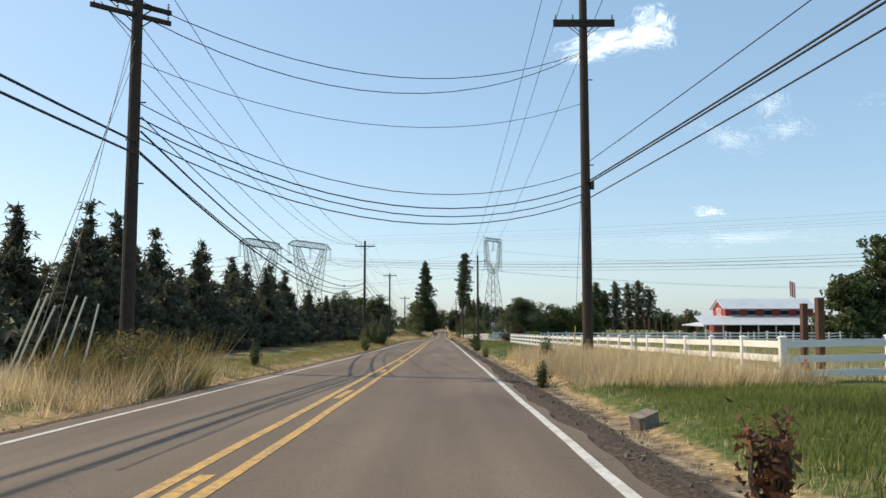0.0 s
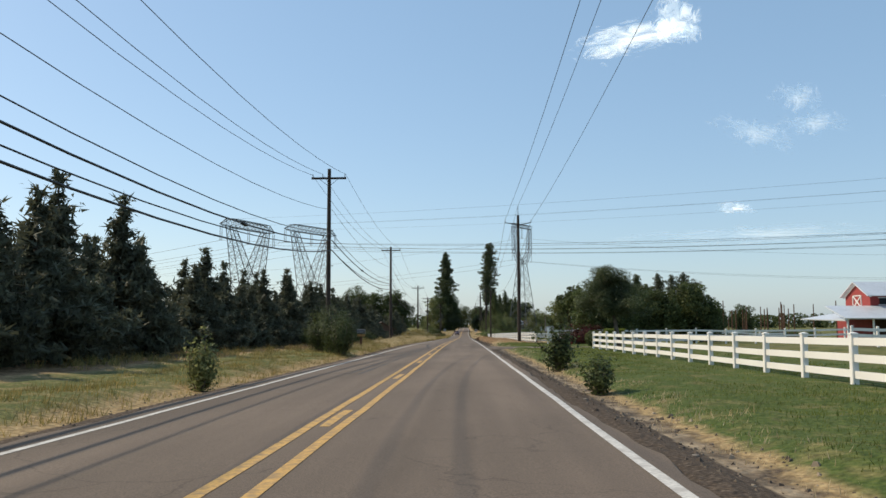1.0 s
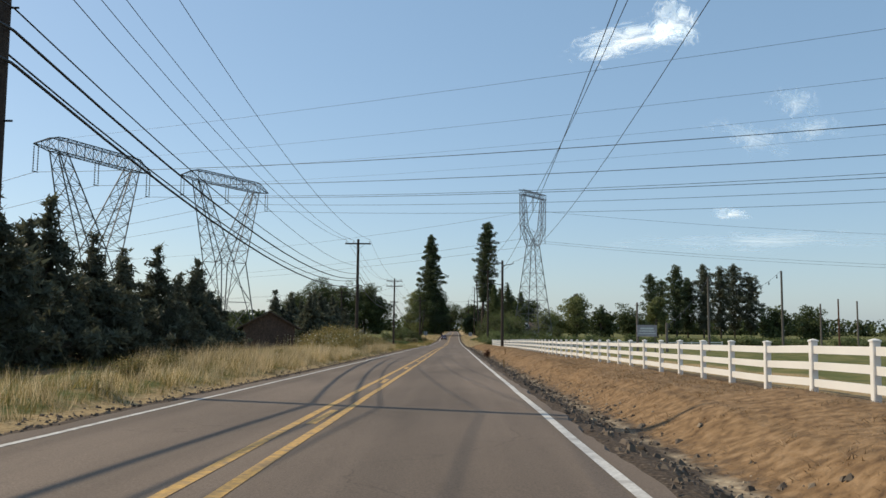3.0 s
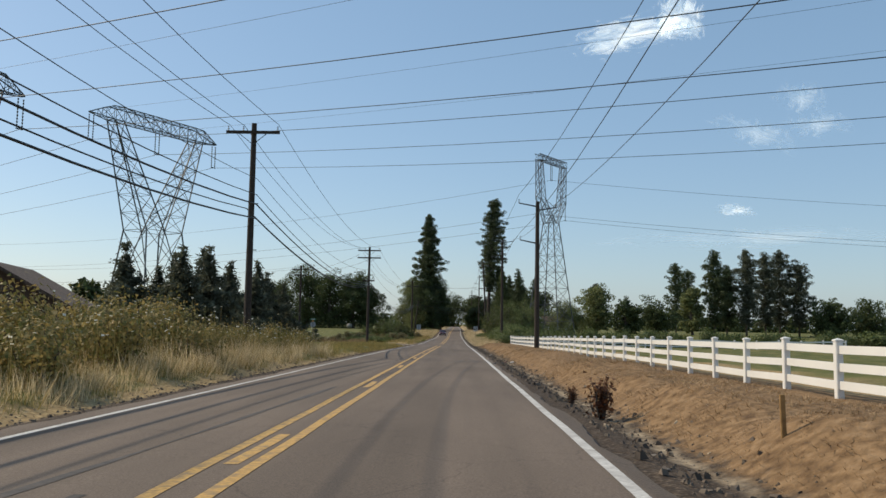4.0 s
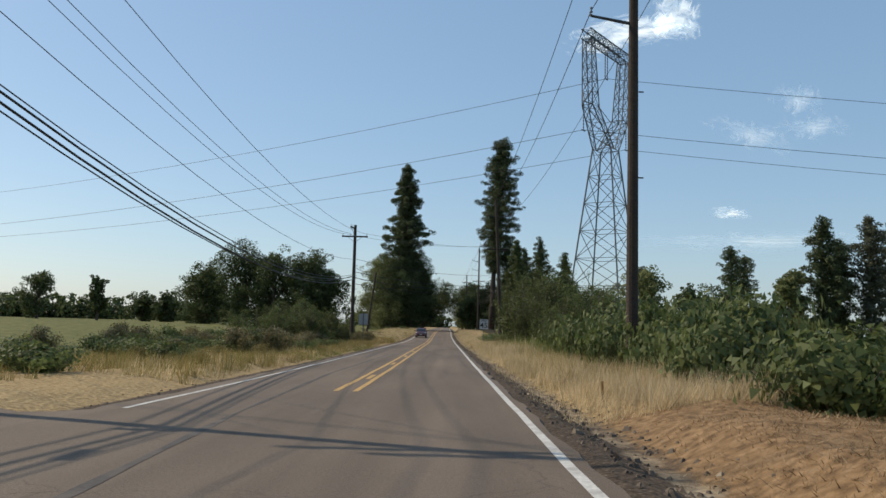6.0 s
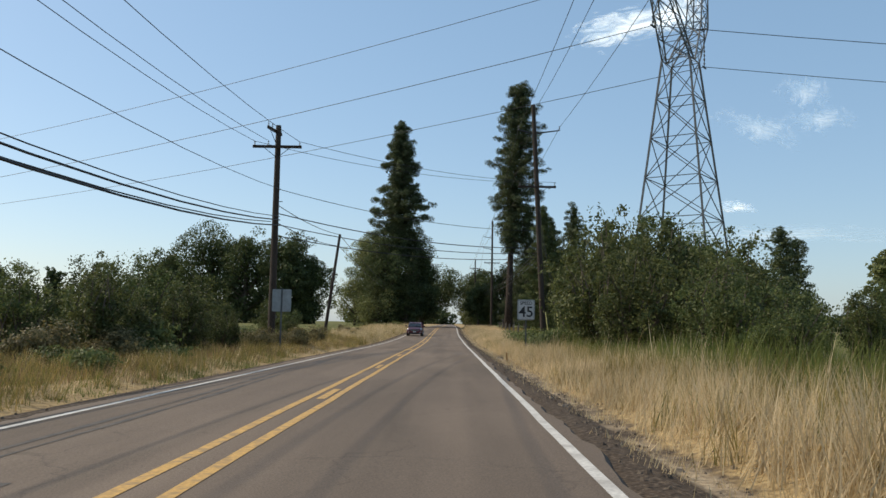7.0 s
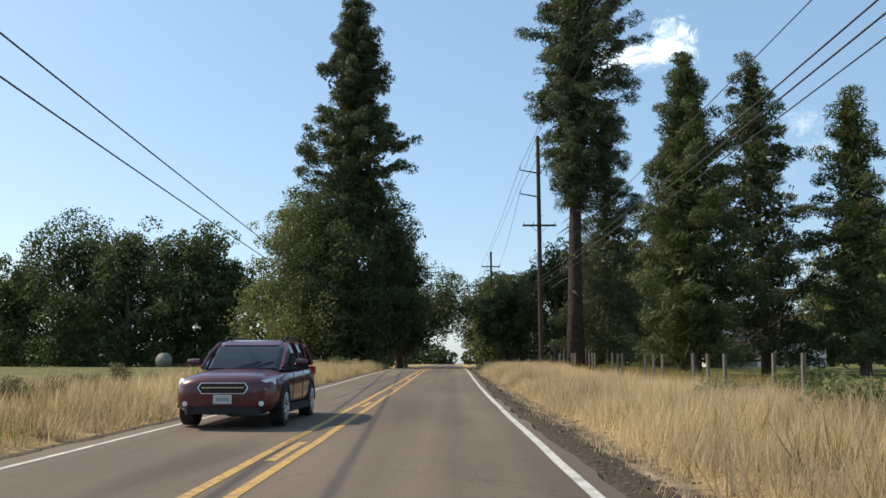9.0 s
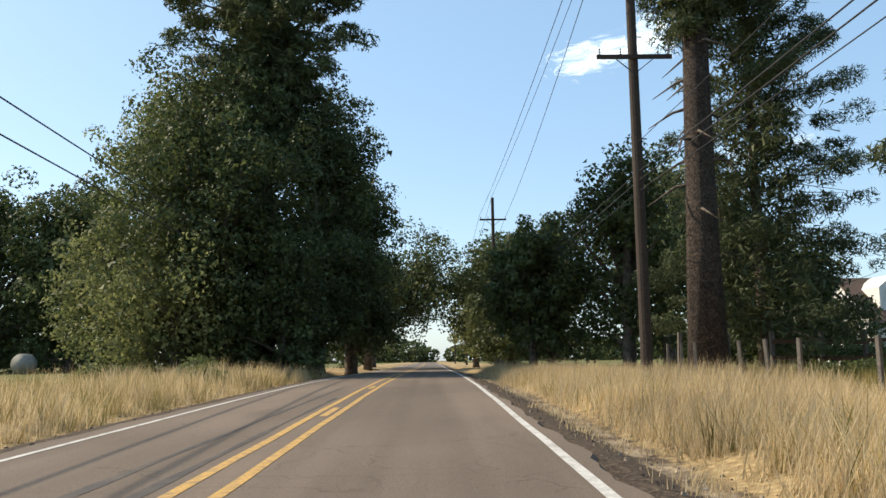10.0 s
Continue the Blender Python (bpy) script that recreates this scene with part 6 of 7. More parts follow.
G = "white rail fences along the road"
rail_fence(run(8.3, 16.6, 8.5, 85), "white vinyl rail fence along the green verge", G, (0.76, 0.47, 0.18), 0.88)
rail_fence(run(8.3, 16.6, 36, 17.5), "white vinyl rail fence turning away from the road", G, (0.76, 0.47, 0.18), 0.88)
rail_fence(run(7.8, 103.0, 46, 103.5), "white vinyl rail fence beside the driveway", G)
rail_fence(run(7.8, 114, 7.8, 212) + run(7.8, 212, 6.95, 237)[1:], "long white vinyl rail fence on the dry bank", G, (0.80, 0.51, 0.22), 0.93)
rail_fence(run(7.8, 114, 30, 114.5), "white vinyl rail fence turning off the bank", G, (0.80, 0.51, 0.22), 0.93)
rail_fence(run(6.95, 237, 40, 238), "white vinyl rail fence before the brambles", G, (0.80, 0.51, 0.22), 0.93)
rail_fence(run(22, 84, 70, 118, 2.6), "white rail fence round the barn paddock", G)


# ---- signs ----
def text_part(body, size, at, parent, material, name="lettering"):
    c = bpy.data.curves.new(name, "FONT")
    c.body, c.size, c.align_x, c.align_y, c.extrude, c.offset = body, size, "CENTER", "CENTER", 0.002, 0.012 * size
    ob = new(name, c)
    c.materials.append(material)
    ob.parent = parent
    ob.matrix_basis = pose(*at, 90, 0, 0)
    return ob


def rounded_plate(w, h, t, r=0.05, n=5):
    ringp = []
    for cx, cz, a0 in ((w / 2 - r, h / 2 - r, 0), (-w / 2 + r, h / 2 - r, 90), (-w / 2 + r, -h / 2 + r, 180), (w / 2 - r, -h / 2 + r, 270)):
        for k in range(n):
            a = radians(a0 + 90 * k / (n - 1))
            ringp.append((cx + r * math.cos(a), cz + r * math.sin(a)))
    m = len(ringp)
    s = Shape()
    s.add([(x, y, z) for y in (-t / 2, t / 2) for x, z in ringp], [tuple(range(m)), tuple(range(2 * m - 1, m - 1, -1))] + [(i, m + i, m + (i + 1) % m, (i + 1) % m) for i in range(m)])
    return s


def shifted(s, dx, dy, dz):
    s.v = [(x + dx, y + dy, z + dz) for x, y, z in s.v]
    return s


z = ground_at(4.88, 296.6)
sp = thing("speed_sign", "white speed sign with black numerals on a steel post", "road sign", (4.88, 296.6, z), -2)
part("post", Shape().box((0, 0.04, 0.95), (0.05, 0.03, 2.1)), STEEL, sp)
top, low = -1.17 - z, -1.99 - z
mid = (top + low) / 2
part("plate", shifted(rounded_plate(0.70, 0.82, 0.006), 0, 0, mid), SIGN_WHITE, sp)
edge = rounded_plate(0.665, 0.785, 0.002, 0.04)
inner = rounded_plate(0.635, 0.755, 0.003, 0.035)
part("border", shifted(edge, 0, -0.0045, mid), SIGN_BLACK, sp)
part("face", shifted(inner, 0, -0.0055, mid), SIGN_WHITE, sp)
text_part("SPEED", 0.185, (0, -0.009, mid + 0.265), sp, SIGN_BLACK)
text_part("45", 0.60, (0, -0.009, mid - 0.10), sp, SIGN_BLACK)
for q in (-0.3, 0.3):
    part("bolt", Shape().tube((0, -0.012, mid + q), (0, 0.05, mid + q), 0.012, None, 6), STEEL, sp)

z = ground_at(-4.66, 294.4)
bs = thing("road_sign", "grey unpainted back of a rectangular road sign on a post", "road sign", (-4.66, 294.4, z), 4)
part("post", Shape().box((0, -0.03, 1.15), (0.06, 0.035, 2.5)), STEEL, bs)
part("plate", shifted(rounded_plate(0.72, 0.85, 0.006), 0, 0, -1.43 - z), SIGN_GREY, bs)
z = ground_at(-14, 245.4)
st = thing("stop_sign", "grey back of an octagonal stop sign under a green street-name blade", "road sign", (-14, 245.4, z), -8)
part("post", Shape().box((0, -0.03, 1.15), (0.05, 0.03, 2.5)), STEEL, st)
oc = [(0.32 * math.cos(radians(22.5 + 45 * k)), 0.32 * math.sin(radians(22.5 + 45 * k))) for k in range(8)]
s = Shape()
s.add([(x, yy, zz + 1.85) for yy in (-0.004, 0.004) for x, zz in oc], [tuple(range(8)), tuple(range(15, 7, -1))] + [(i, 8 + i, 8 + (i + 1) % 8, (i + 1) % 8) for i in range(8)])
part("plate", s, SIGN_GREY, st)
part("street_name_blade", Shape().box((0, 0, 2.42), (0.62, 0.012, 0.16)), SIGN_GREEN, st, "green street name blade")
part("name_bar", Shape().box((0, -0.009, 2.42), (0.44, 0.004, 0.06)), SIGN_WHITE, st)
part("marker_plate", Shape().box((0, -0.05, 2.22), (0.2, 0.008, 0.16)), SIGN_AMBER, st, "small amber plate")
for x, y in ((4.2, 161.5), (3.45, 149.8), (3.75, 291.2), (4.3, 242.5)):
    s = Shape().box((0, 0, 0.13), (0.045, 0.025, 0.4), 0, 0.006)
    m = part("marker_stake", s, STAKE_WOOD)
    m.matrix_basis = pose(x, y, ground_at(x, y), 2, -3, 10)
    tagged(m, "short brown wooden survey stake in the verge", "stake", "stakes along the verge")
for x, y in ((10.34, 20.35), (9.17, 16.9)):
    s = Shape().box((0, 0, 0.75), (0.15, 0.13, 1.9), 0, 0.012)
    m = part("wooden_post", s, BROWN_WOOD)
    m.matrix_basis = pose(x, y, ground_at(x, y), 0, 1, 12)
    tagged(m, "brown wooden post standing by the white fence", "post", "wooden posts by the fence")

red = part("marker_stake", Shape().box((0, 0, 0.2), (0.05, 0.03, 0.55), 0, 0.006), SIGN_RED)
red.matrix_basis = pose(8.55, 16.2, ground_at(8.55, 16.2), 0, 4, 15)
tagged(red, "short red stake beside the white corner post", "stake", "stakes along the verge")

# mailbox
z = ground_at(-4.9, 90.2) - 0.1
mb = thing("mailbox", "dark grey arched mailbox over a yellowed tube on a post", "mailbox", (-4.9, 90.2, z), 0)
part("post", Shape().box((0, 0, 0.45), (0.14, 0.14, 1.0), 0, 0.01), BROWN_WOOD, mb)
s = Shape()
prof = [(-0.13, 0), (0.13, 0), (0.13, 0.14)] + [(0.13 * math.cos(radians(a)), 0.14 + 0.13 * math.sin(radians(a))) for a in range(20, 180, 20)] + [(-0.13, 0.14)]
n = len(prof)
s.add([(xx, yy, 0.97 + zz) for xx in (-0.26, 0.26) for yy, zz in prof], [tuple(range(n)), tuple(range(2 * n - 1, n - 1, -1))] + [(i, n + i, n + (i + 1) % n, (i + 1) % n) for i in range(n)])
part("box", s, MAILBOX, mb)
for i in range(6):
    part("number_bar", Shape().box((-0.19 + i * 0.065, -0.1325, 1.07), (0.042, 0.004, 0.06)), SIGN_GREY, mb)
part("newspaper_tube", Shape().box((0, 0, 0.87), (0.46, 0.2, 0.13), 0, 0.03), STAKE_WOOD, mb, "yellowed plastic newspaper tube")

# hydrant and hedge by the drive
for x, y in ((9.0, 98.6), (7.2, 106.0)):
    h = thing("standpipe", "short dark rusty standpipe in the lawn", "standpipe", (x, y, ground_at(x, y)))
    part("pipe", Shape().tube((0, 0, -0.05), (0, 0, 0.22), 0.035, None, 10), BARN_RED, h)
    part("cap", Shape().tube((0, 0, 0.22), (0, 0, 0.27), 0.045, 0.025, 10), BARN_RED, h)
    part("outlet", Shape().tube((-0.08, 0, 0.16), (0.08, 0, 0.16), 0.02, None, 8), BARN_RED, h)
rng = np.random.default_rng(91)
hz = thing("box_hedge", "clipped yellow-green box hedge by the fence", "hedge", (12.6, 101.8, ground_at(12.6, 101.8)))
n = 5200
pos = rng.uniform(-1, 1, (n, 3))
ax = rng.integers(0, 3, n)
pos[np.arange(n), ax] = np.sign(pos[np.arange(n), ax]) * rng.uniform(0.86, 1.02, n)
pos = pos * np.array([0.7, 0.55, 0.5]) + np.array([0, 0, 0.6])
part("foliage", leaf_mesh("foliage", pos, 0.10, rng), LEAF_HEDGE, hz)
part("branchwork", Shape().tube((0, 0, -0.1), (0, 0, 0.8), 0.05, 0.02, 6), BARK, hz)


# ---- barn, shed, house ----
def gable(s, x0, x1, y0, y1, z0, z1, ridge, along="x"):
    """A closed block with a pitched top."""
    if along == "x":
        my = (y0 + y1) / 2
        v = [(x0, y0, z0), (x1, y0, z0), (x1, y1, z0), (x0, y1, z0), (x0, y0, z1), (x1, y0, z1), (x1, y1, z1), (x0, y1, z1), (x0, my, ridge), (x1, my, ridge)]
        f = [(3, 2, 1, 0), (0, 1, 5, 4), (2, 3, 7, 6), (3, 0, 4, 8, 7), (1, 2, 6, 9, 5), (4, 5, 9, 8), (6, 7, 8, 9)]
    else:
        mx = (x0 + x1) / 2
        v = [(x0, y0, z0), (x1, y0, z0), (x1, y1, z0), (x0, y1, z0), (x0, y0, z1), (x1, y0, z1), (x1, y1, z1), (x0, y1, z1), (mx, y0, ridge), (mx, y1, ridge)]
        f = [(3, 2, 1, 0), (0, 1, 5, 8, 4), (2, 3, 7, 9, 6), (3, 0, 4, 7), (1, 2, 6, 5), (4, 8, 9, 7), (5, 6, 9, 8)]
    return s.add(v, f)


def slab(s, a, b, c, d, t=0.12):
    """A roof plane with thickness through four corners."""
    a, b, c, d = (Vector(p) for p in (a, b, c, d))
    n = (b - a).cross(d - a).normalized() * t
    return s.add([*map(tuple, (a, b, c, d)), *(tuple(p + n) for p in (a, b, c, d))], [(3, 2, 1, 0), (4, 5, 6, 7), (0, 1, 5, 4), (1, 2, 6, 5), (2, 3, 7, 6), (3, 0, 4, 7)])


z = ground_at(46, 130)
barn = thing("barn", "red barn with white trim, a raised centre and pale metal roofs", "barn", (46.5, 130, z))
part("wall", gable(Shape(), 0, 14, 3, 9, -0.2, 5.0, 6.4), BARN_RED, barn)
part("wall", Shape().box((7, 2.6, 1.2), (13.6, 0.6, 2.9)), SHED_WALL, barn)
part("wall", Shape().box((7, 10.6, 1.2), (13.6, 2.6, 2.9)), BARN_RED, barn)
s = Shape()
slab(s, (-0.5, 2.6, 4.86), (14.5, 2.6, 4.86), (14.5, 6, 6.5), (-0.5, 6, 6.5))
part("roof", s, METAL_ROOF, barn)
s = Shape()
slab(s, (-0.5, 6, 6.5), (14.5, 6, 6.5), (14.5, 9.4, 4.86), (-0.5, 9.4, 4.86))
part("roof", s, METAL_ROOF, barn)
s = Shape()
slab(s, (-5.0, -1.8, 2.3), (14.6, -1.8, 2.3), (14.6, 3.05, 3.7), (-5.0, 3.05, 3.7))
part("porch_roof", s, METAL_ROOF, barn)
s = Shape()
slab(s, (-5.0, -1.8, 2.2), (-5.0, 10, 2.4), (0, 10, 3.2), (0, 3, 3.2), 0.1)
part("porch_roof", s, METAL_ROOF, barn)
for k in range(8):
    part("porch_post", Shape().box((-4.6 + k * 2.7, -1.5, 1.1), (0.15, 0.15, 2.6)), WHITE_TRIM, barn)
for k in range(5):
    part("window", Shape().box((1.6 + k * 2.6, 2.97, 4.3), (1.2, 0.1, 0.7)), GLASS_DARK, barn)
    w = part("frame", Shape().box((1.6 + k * 2.6, 2.99, 3.9), (1.4, 0.06, 0.08)).box((1.6 + k * 2.6, 2.99, 4.7), (1.4, 0.06, 0.08)), WHITE_TRIM, barn)
s = Shape()
for a, b in (((-0.05, 5.0, 3.6), (-0.05, 7.0, 5.0)), ((-0.05, 7.0, 3.6), (-0.05, 5.0, 5.0)), ((-0.05, 5.0, 3.6), (-0.05, 7.0, 3.6)), ((-0.05, 5.0, 5.0), (-0.05, 7.0, 5.0)), ((-0.05, 5.0, 3.6), (-0.05, 5.0, 5.0)), ((-0.05, 7.0, 3.6), (-0.05, 7.0, 5.0))):
    s.tube(a, b, 0.07, None, 4)
part("loft_door_trim", s, WHITE_TRIM, barn)
s = Shape()
s.tube((-0.06, 2.7, 4.85), (-0.06, 6, 6.45), 0.12, None, 4)
s.tube((-0.06, 9.3, 4.85), (-0.06, 6, 6.45), 0.12, None, 4)
part("gable_trim", s, WHITE_TRIM, barn)
fp = thing("flagpole", "flagpole by the barn with a striped flag hanging limp", "flagpole", (60.6, 142, ground_at(60.6, 142)))
part("pole", Shape().tube((0, 0, -0.2), (0, 0, 10.2), 0.07, 0.04, 8), WHITE_TRIM, fp)
for k in range(6):
    s = Shape()
    for j in range(6):
        q0, q1 = j / 6, (j + 1) / 6
        xa, xb = 0.08 + 0.16 * k, 0.08 + 0.16 * (k + 1)
        ya, yb = 0.12 * math.sin(xa * 7), 0.12 * math.sin(xb * 7)
        s.add([(xa, ya, 10.0 - 2.6 * q0 - 0.5 * xa), (xb, yb, 10.0 - 2.6 * q0 - 0.5 * xb), (xb, yb, 10.0 - 2.6 * q1 - 0.5 * xb), (xa, ya, 10.0 - 2.6 * q1 - 0.5 * xa)], [(0, 1, 2, 3)])
    part("flag_fold", s, SIGN_RED if k % 2 == 0 else WHITE_TRIM, fp, "striped flag cloth")

z = ground_at(-12.8, 181)
shed = thing("shed", "weathered dark brown wooden shed in tall grass", "shed", (-13.0, 181.5, z), 14)
part("wall", gable(Shape(), -1.9, 1.9, -2.4, 2.4, -0.2, 1.75, 2.75, "y"), SHED_WALL, shed)
s = Shape()
slab(s, (-2.35, -2.7, 1.48), (0, -2.7, 2.8), (0, 2.7, 2.8), (-2.35, 2.7, 1.48), 0.09)
part("roof", s, SHED_ROOF, shed)
s = Shape()
slab(s, (0, -2.7, 2.8), (2.35, -2.7, 1.48), (2.35, 2.7, 1.48), (0, 2.7, 2.8), 0.09)
part("roof", s, SHED_ROOF, shed)
part("door", Shape().box((0.5, -2.43, 0.75), (0.9, 0.06, 1.7)), SHED_WALL, shed)

z = ground_at(26, 402)
house = thing("house", "white house with a grey roof and a small dormer window", "house", (29.4, 403, z), 0)
part("wall", gable(Shape(), -5, 5, -3.5, 3.5, -0.2, 2.3, 4.6, "x"), WHITE_TRIM, house)
for a, b in (((-5.3, -3.9, 2.1), (-5.3, 0, 4.75)), ((-5.3, 0, 4.75), (-5.3, 3.9, 2.1))):
    s = Shape()
    slab(s, a, (5.3, a[1], a[2]), (5.3, b[1], b[2]), b, 0.1)
    part("roof", s, SHED_ROOF, house)
part("dormer", gable(Shape(), -4.4, -2.8, -2.9, -0.6, 2.6, 4.1, 4.75, "y"), WHITE_TRIM, house)
part("window", Shape().box((-3.6, -2.93, 3.6), (0.8, 0.06, 0.9)), GLASS_DARK, house)
for q in (-0.4, 0, 0.4):
    part("window_bar", Shape().box((-3.6 + q, -2.98, 3.6), (0.05, 0.04, 0.95)), WHITE_TRIM, house)
part("garage_door", Shape().box((-2.5, -3.53, 0.95), (3.0, 0.06, 2.0)), PALE_WRAP, house)
for k in range(9):
    x, y = 9.6 + k * 1.5, 384 - (k % 2) * 0.15
    m = part("paddock_post", Shape().box((0, 0, 0.6), (0.13, 0.13, 1.6), 0, 0.01), GREY_WOOD)
    m.matrix_basis = pose(x, y, ground_at(x, y), 1, 2 - k % 3, 5 * k)
    tagged(m, "weathered grey wooden paddock post", "fence post", "posts of the paddock fence")
    if k > 1:
        for h in (0.55, 1.05):
            r = part("paddock_rail", Shape().box((0.75, 0, h), (1.56, 0.05, 0.12)), BROWN_WOOD)
            r.matrix_basis = pose(x, y - 0.1, ground_at(x, y), 0, 0, 0)
            tagged(r, "brown wooden rail of the paddock fence", "fence rail", "rails of the paddock fence")
for k in range(20):
    x, y = 9.0 + 0.25 * math.sin(k * 2.1), 344 + k * 2.1
    m = part("wire_fence_post", Shape().box((0, 0, 0.45), (0.08, 0.08, 1.2), 0, 0.008), GREY_WOOD)
    m.matrix_basis = pose(x, y, ground_at(x, y), 0, 3 - k % 5, 9 * k)
    tagged(m, "thin weathered wooden post of a wire fence", "fence post", "posts of the wire fence")

# tall bare poles in the far yard, the notice board and the strung lamps
rp = random.Random(8)
for k in range(40):
    x, y = 44 + rp.uniform(0, 1) ** 1.4 * 48, 176 + rp.uniform(0, 36)
    m = part("yard_pole", Shape().tube((0, 0, -0.2), (0, 0, rp.uniform(4.2, 6.4)), 0.11, 0.08, 7), BROWN_WOOD)
    m.matrix_basis = pose(x, y, ground_at(x, y))
    tagged(m, "tall bare wooden pole in a yard", "pole", "bare poles in the yard")
for x, y, h in ((14.75, 177.6, 3.7), (33.4, 190, 4.2), (38.5, 194, 4.8)):
    m = part("yard_pole", Shape().tube((0, 0, -0.2), (0, 0, h), 0.09, 0.07, 7), GREY_WOOD)
    m.matrix_basis = pose(x, y, ground_at(x, y))
    tagged(m, "tall bare wooden pole in a yard", "pole", "bare poles in the yard")
for x, y, h in ((26.1, 198, 7.1), (19.0, 186, 2.4), (33.2, 198, 7.9)):
    m = part("lamp_pole", Shape().tube((0, 0, -0.2), (0, 0, h), 0.13, 0.10, 8), GREY_WOOD)
    m.matrix_basis = pose(x, y, ground_at(x, y))
    tagged(m, "pale wooden pole carrying a string of lamps", "pole", "poles of the lamp string")
nb = thing("notice_board", "pale grey notice board with faded lettering on two posts", "board", (15.3, 177, ground_at(15.3, 177)))
bz = (-0.31 - ground_at(15.3, 177)) / 0.5
nb.scale = (0.5, 0.5, 0.5)
part("board", Shape().box((0, 0, bz), (2.9, 0.08, 1.65), 0, 0.01), BOARD_GREY, nb)
for q in (-1.2, 1.2):
    part("post", Shape().box((q, 0.1, bz / 2 + 0.2), (0.14, 0.1, bz + 0.9)), GREY_WOOD, nb)
for k in range(3):
    part("faded_bar", Shape().box((0, -0.05, bz - 0.4 + 0.36 * k), (2.5 - 0.3 * k, 0.012, 0.1 + 0.06 * k)), WHITE_TRIM, nb)
ls = thing("lamp_string", "string of bulbs hanging between poles", "lights", (26.1, 198, ground_at(26.1, 198)))
ls.scale = (0.72, 0.72, 0.72)
for (a, b, sag, n) in (((0, 0, 9.7), (9.8, 0, 10.8), 2.2, 9), ((0, 0, 9.7), (-9.86, -16.6, 3.2), 0.6, 9)):
    s = Shape()
    pts = [Vector(a).lerp(Vector(b), i / 18) - Vector((0, 0, 4 * sag * (i / 18) * (1 - i / 18))) for i in range(19)]
    s.path(pts, [0.025] * 19, 4)
    part("cord", s, CABLE, ls)
    for k in range(n):
        q = (k + 0.5) / n
        p = Vector(a).lerp(Vector(b), q) - Vector((0, 0, 4 * sag * q * (1 - q)))
        part("bulb", Shape().tube(p, p - Vector((0, 0, 0.28)), 0.05, 0.04, 6).tube(p - Vector((0, 0, 0.28)), p - Vector((0, 0, 0.5)), 0.10, 0.06, 8), CABLE, ls)

# bale, rocks, litter
s = Shape()
bmesh_b = bmesh.new()
bmesh.ops.create_cone(bmesh_b, cap_ends=True, segments=28, radius1=0.9, radius2=0.9, depth=1.3, matrix=pose(0, 0, 0.85, 90, 0, 0))
bmesh.ops.bevel(bmesh_b, geom=[e for e in bmesh_b.edges if abs((e.verts[0].co - e.verts[1].co).y) < 0.01 and (e.verts[0].co - e.verts[1].co).length < 1], offset=0.12, segments=2, affect="EDGES")
bale = bpy.data.meshes.new("wrapped_bale")
bmesh_b.to_mesh(bale)
bmesh_b.free()
ob = part("wrapped_bale", bale, PALE_WRAP, smooth=True)
ob.matrix_basis = pose(-33.6, 431, ground_at(-33.6, 431))
tagged(ob, "round pale wrapped hay bale in the field", "hay bale")


def rock(size, seed, squash=0.6):
    b = bmesh.new()
    bmesh.ops.create_icosphere(b, subdivisions=2, radius=size)
    r = random.Random(seed)
    off = Vector((r.random() * 9, r.random() * 9, r.random() * 9))
    for v in b.verts:
        v.co *= 1 + 0.35 * noise.noise(v.co / size * 0.9 + off)
        v.co.z *= squash
    me = bpy.data.meshes.new("rock")
    b.to_mesh(me)
    b.free()
    return me


blk = Shape().box((0, 0, 0.07), (0.30, 0.2, 0.2), 0, 0.02)
ob = part("concrete_block", blk, STONE)
ob.matrix_basis = pose(3.9, 9.7, ground_at(3.9, 9.7), 6, -14, 30)
tagged(ob, "grey concrete block lying tilted on the shoulder", "block")
rm = [rock(0.09, k) for k in range(5)]
rk = random.Random(3)
for k in range(150):
    y = rk.uniform(2, 392)
    sd = 1 if rk.random() < 0.75 else -1
    x = road_x(y) + (rk.uniform(3.15, 3.75) if sd > 0 else -rk.uniform(2.85, 3.3))
    if float(drive(x, y)) > 0.1:
        continue
    ob = part("stone", rm[k % 5], STONE)
    sc = rk.uniform(0.15, 0.5)
    ob.matrix_basis = pose(float(x), y, ground_at(x, y), 0, 0, rk.uniform(0, 360)) @ Matrix.Diagonal((sc, sc, sc * 0.8, 1))
    tagged(ob, "loose grey stone on the gravel shoulder", "stone", "loose stones on the shoulder")


def crumpled(size, seed):
    b = bmesh.new()
    bmesh.ops.create_icosphere(b, subdivisions=2, radius=size)
    for v in b.verts:
        v.co *= 1 + 0.8 * noise.noise(v.co / size * 2.3 + Vector((seed, 0, 0)))
        v.co.z *= 0.5
    me = bpy.data.meshes.new("litter")
    b.to_mesh(me)
    b.free()
    return me


for k, (x, y, sz, m, lb) in enumerate(((3.35, 198.0, 0.06, WHITE_TRIM, "crumpled white paper litter on the verge"), (3.75, 187.5, 0.07, WHITE_TRIM, "crumpled white paper litter on the verge"), (3.5, 217.4, 0.09, CABLE, "black plastic bag dropped on the verge"),
                                       (3.75, 217.3, 0.05, WHITE_TRIM, "crumpled white paper litter on the verge"), (3.55, 189.0, 0.05, BARN_RED, "small red wrapper on the verge"), (3.3, 352.4, 0.045, GLASS_DARK, "small dark blue can on the verge"))):
    ob = part("litter", crumpled(sz, k), m)
    ob.matrix_basis = pose(x, y, ground_at(x, y) + sz * 0.3, 0, 0, 40 * k)
    tagged(ob, lb, "litter")


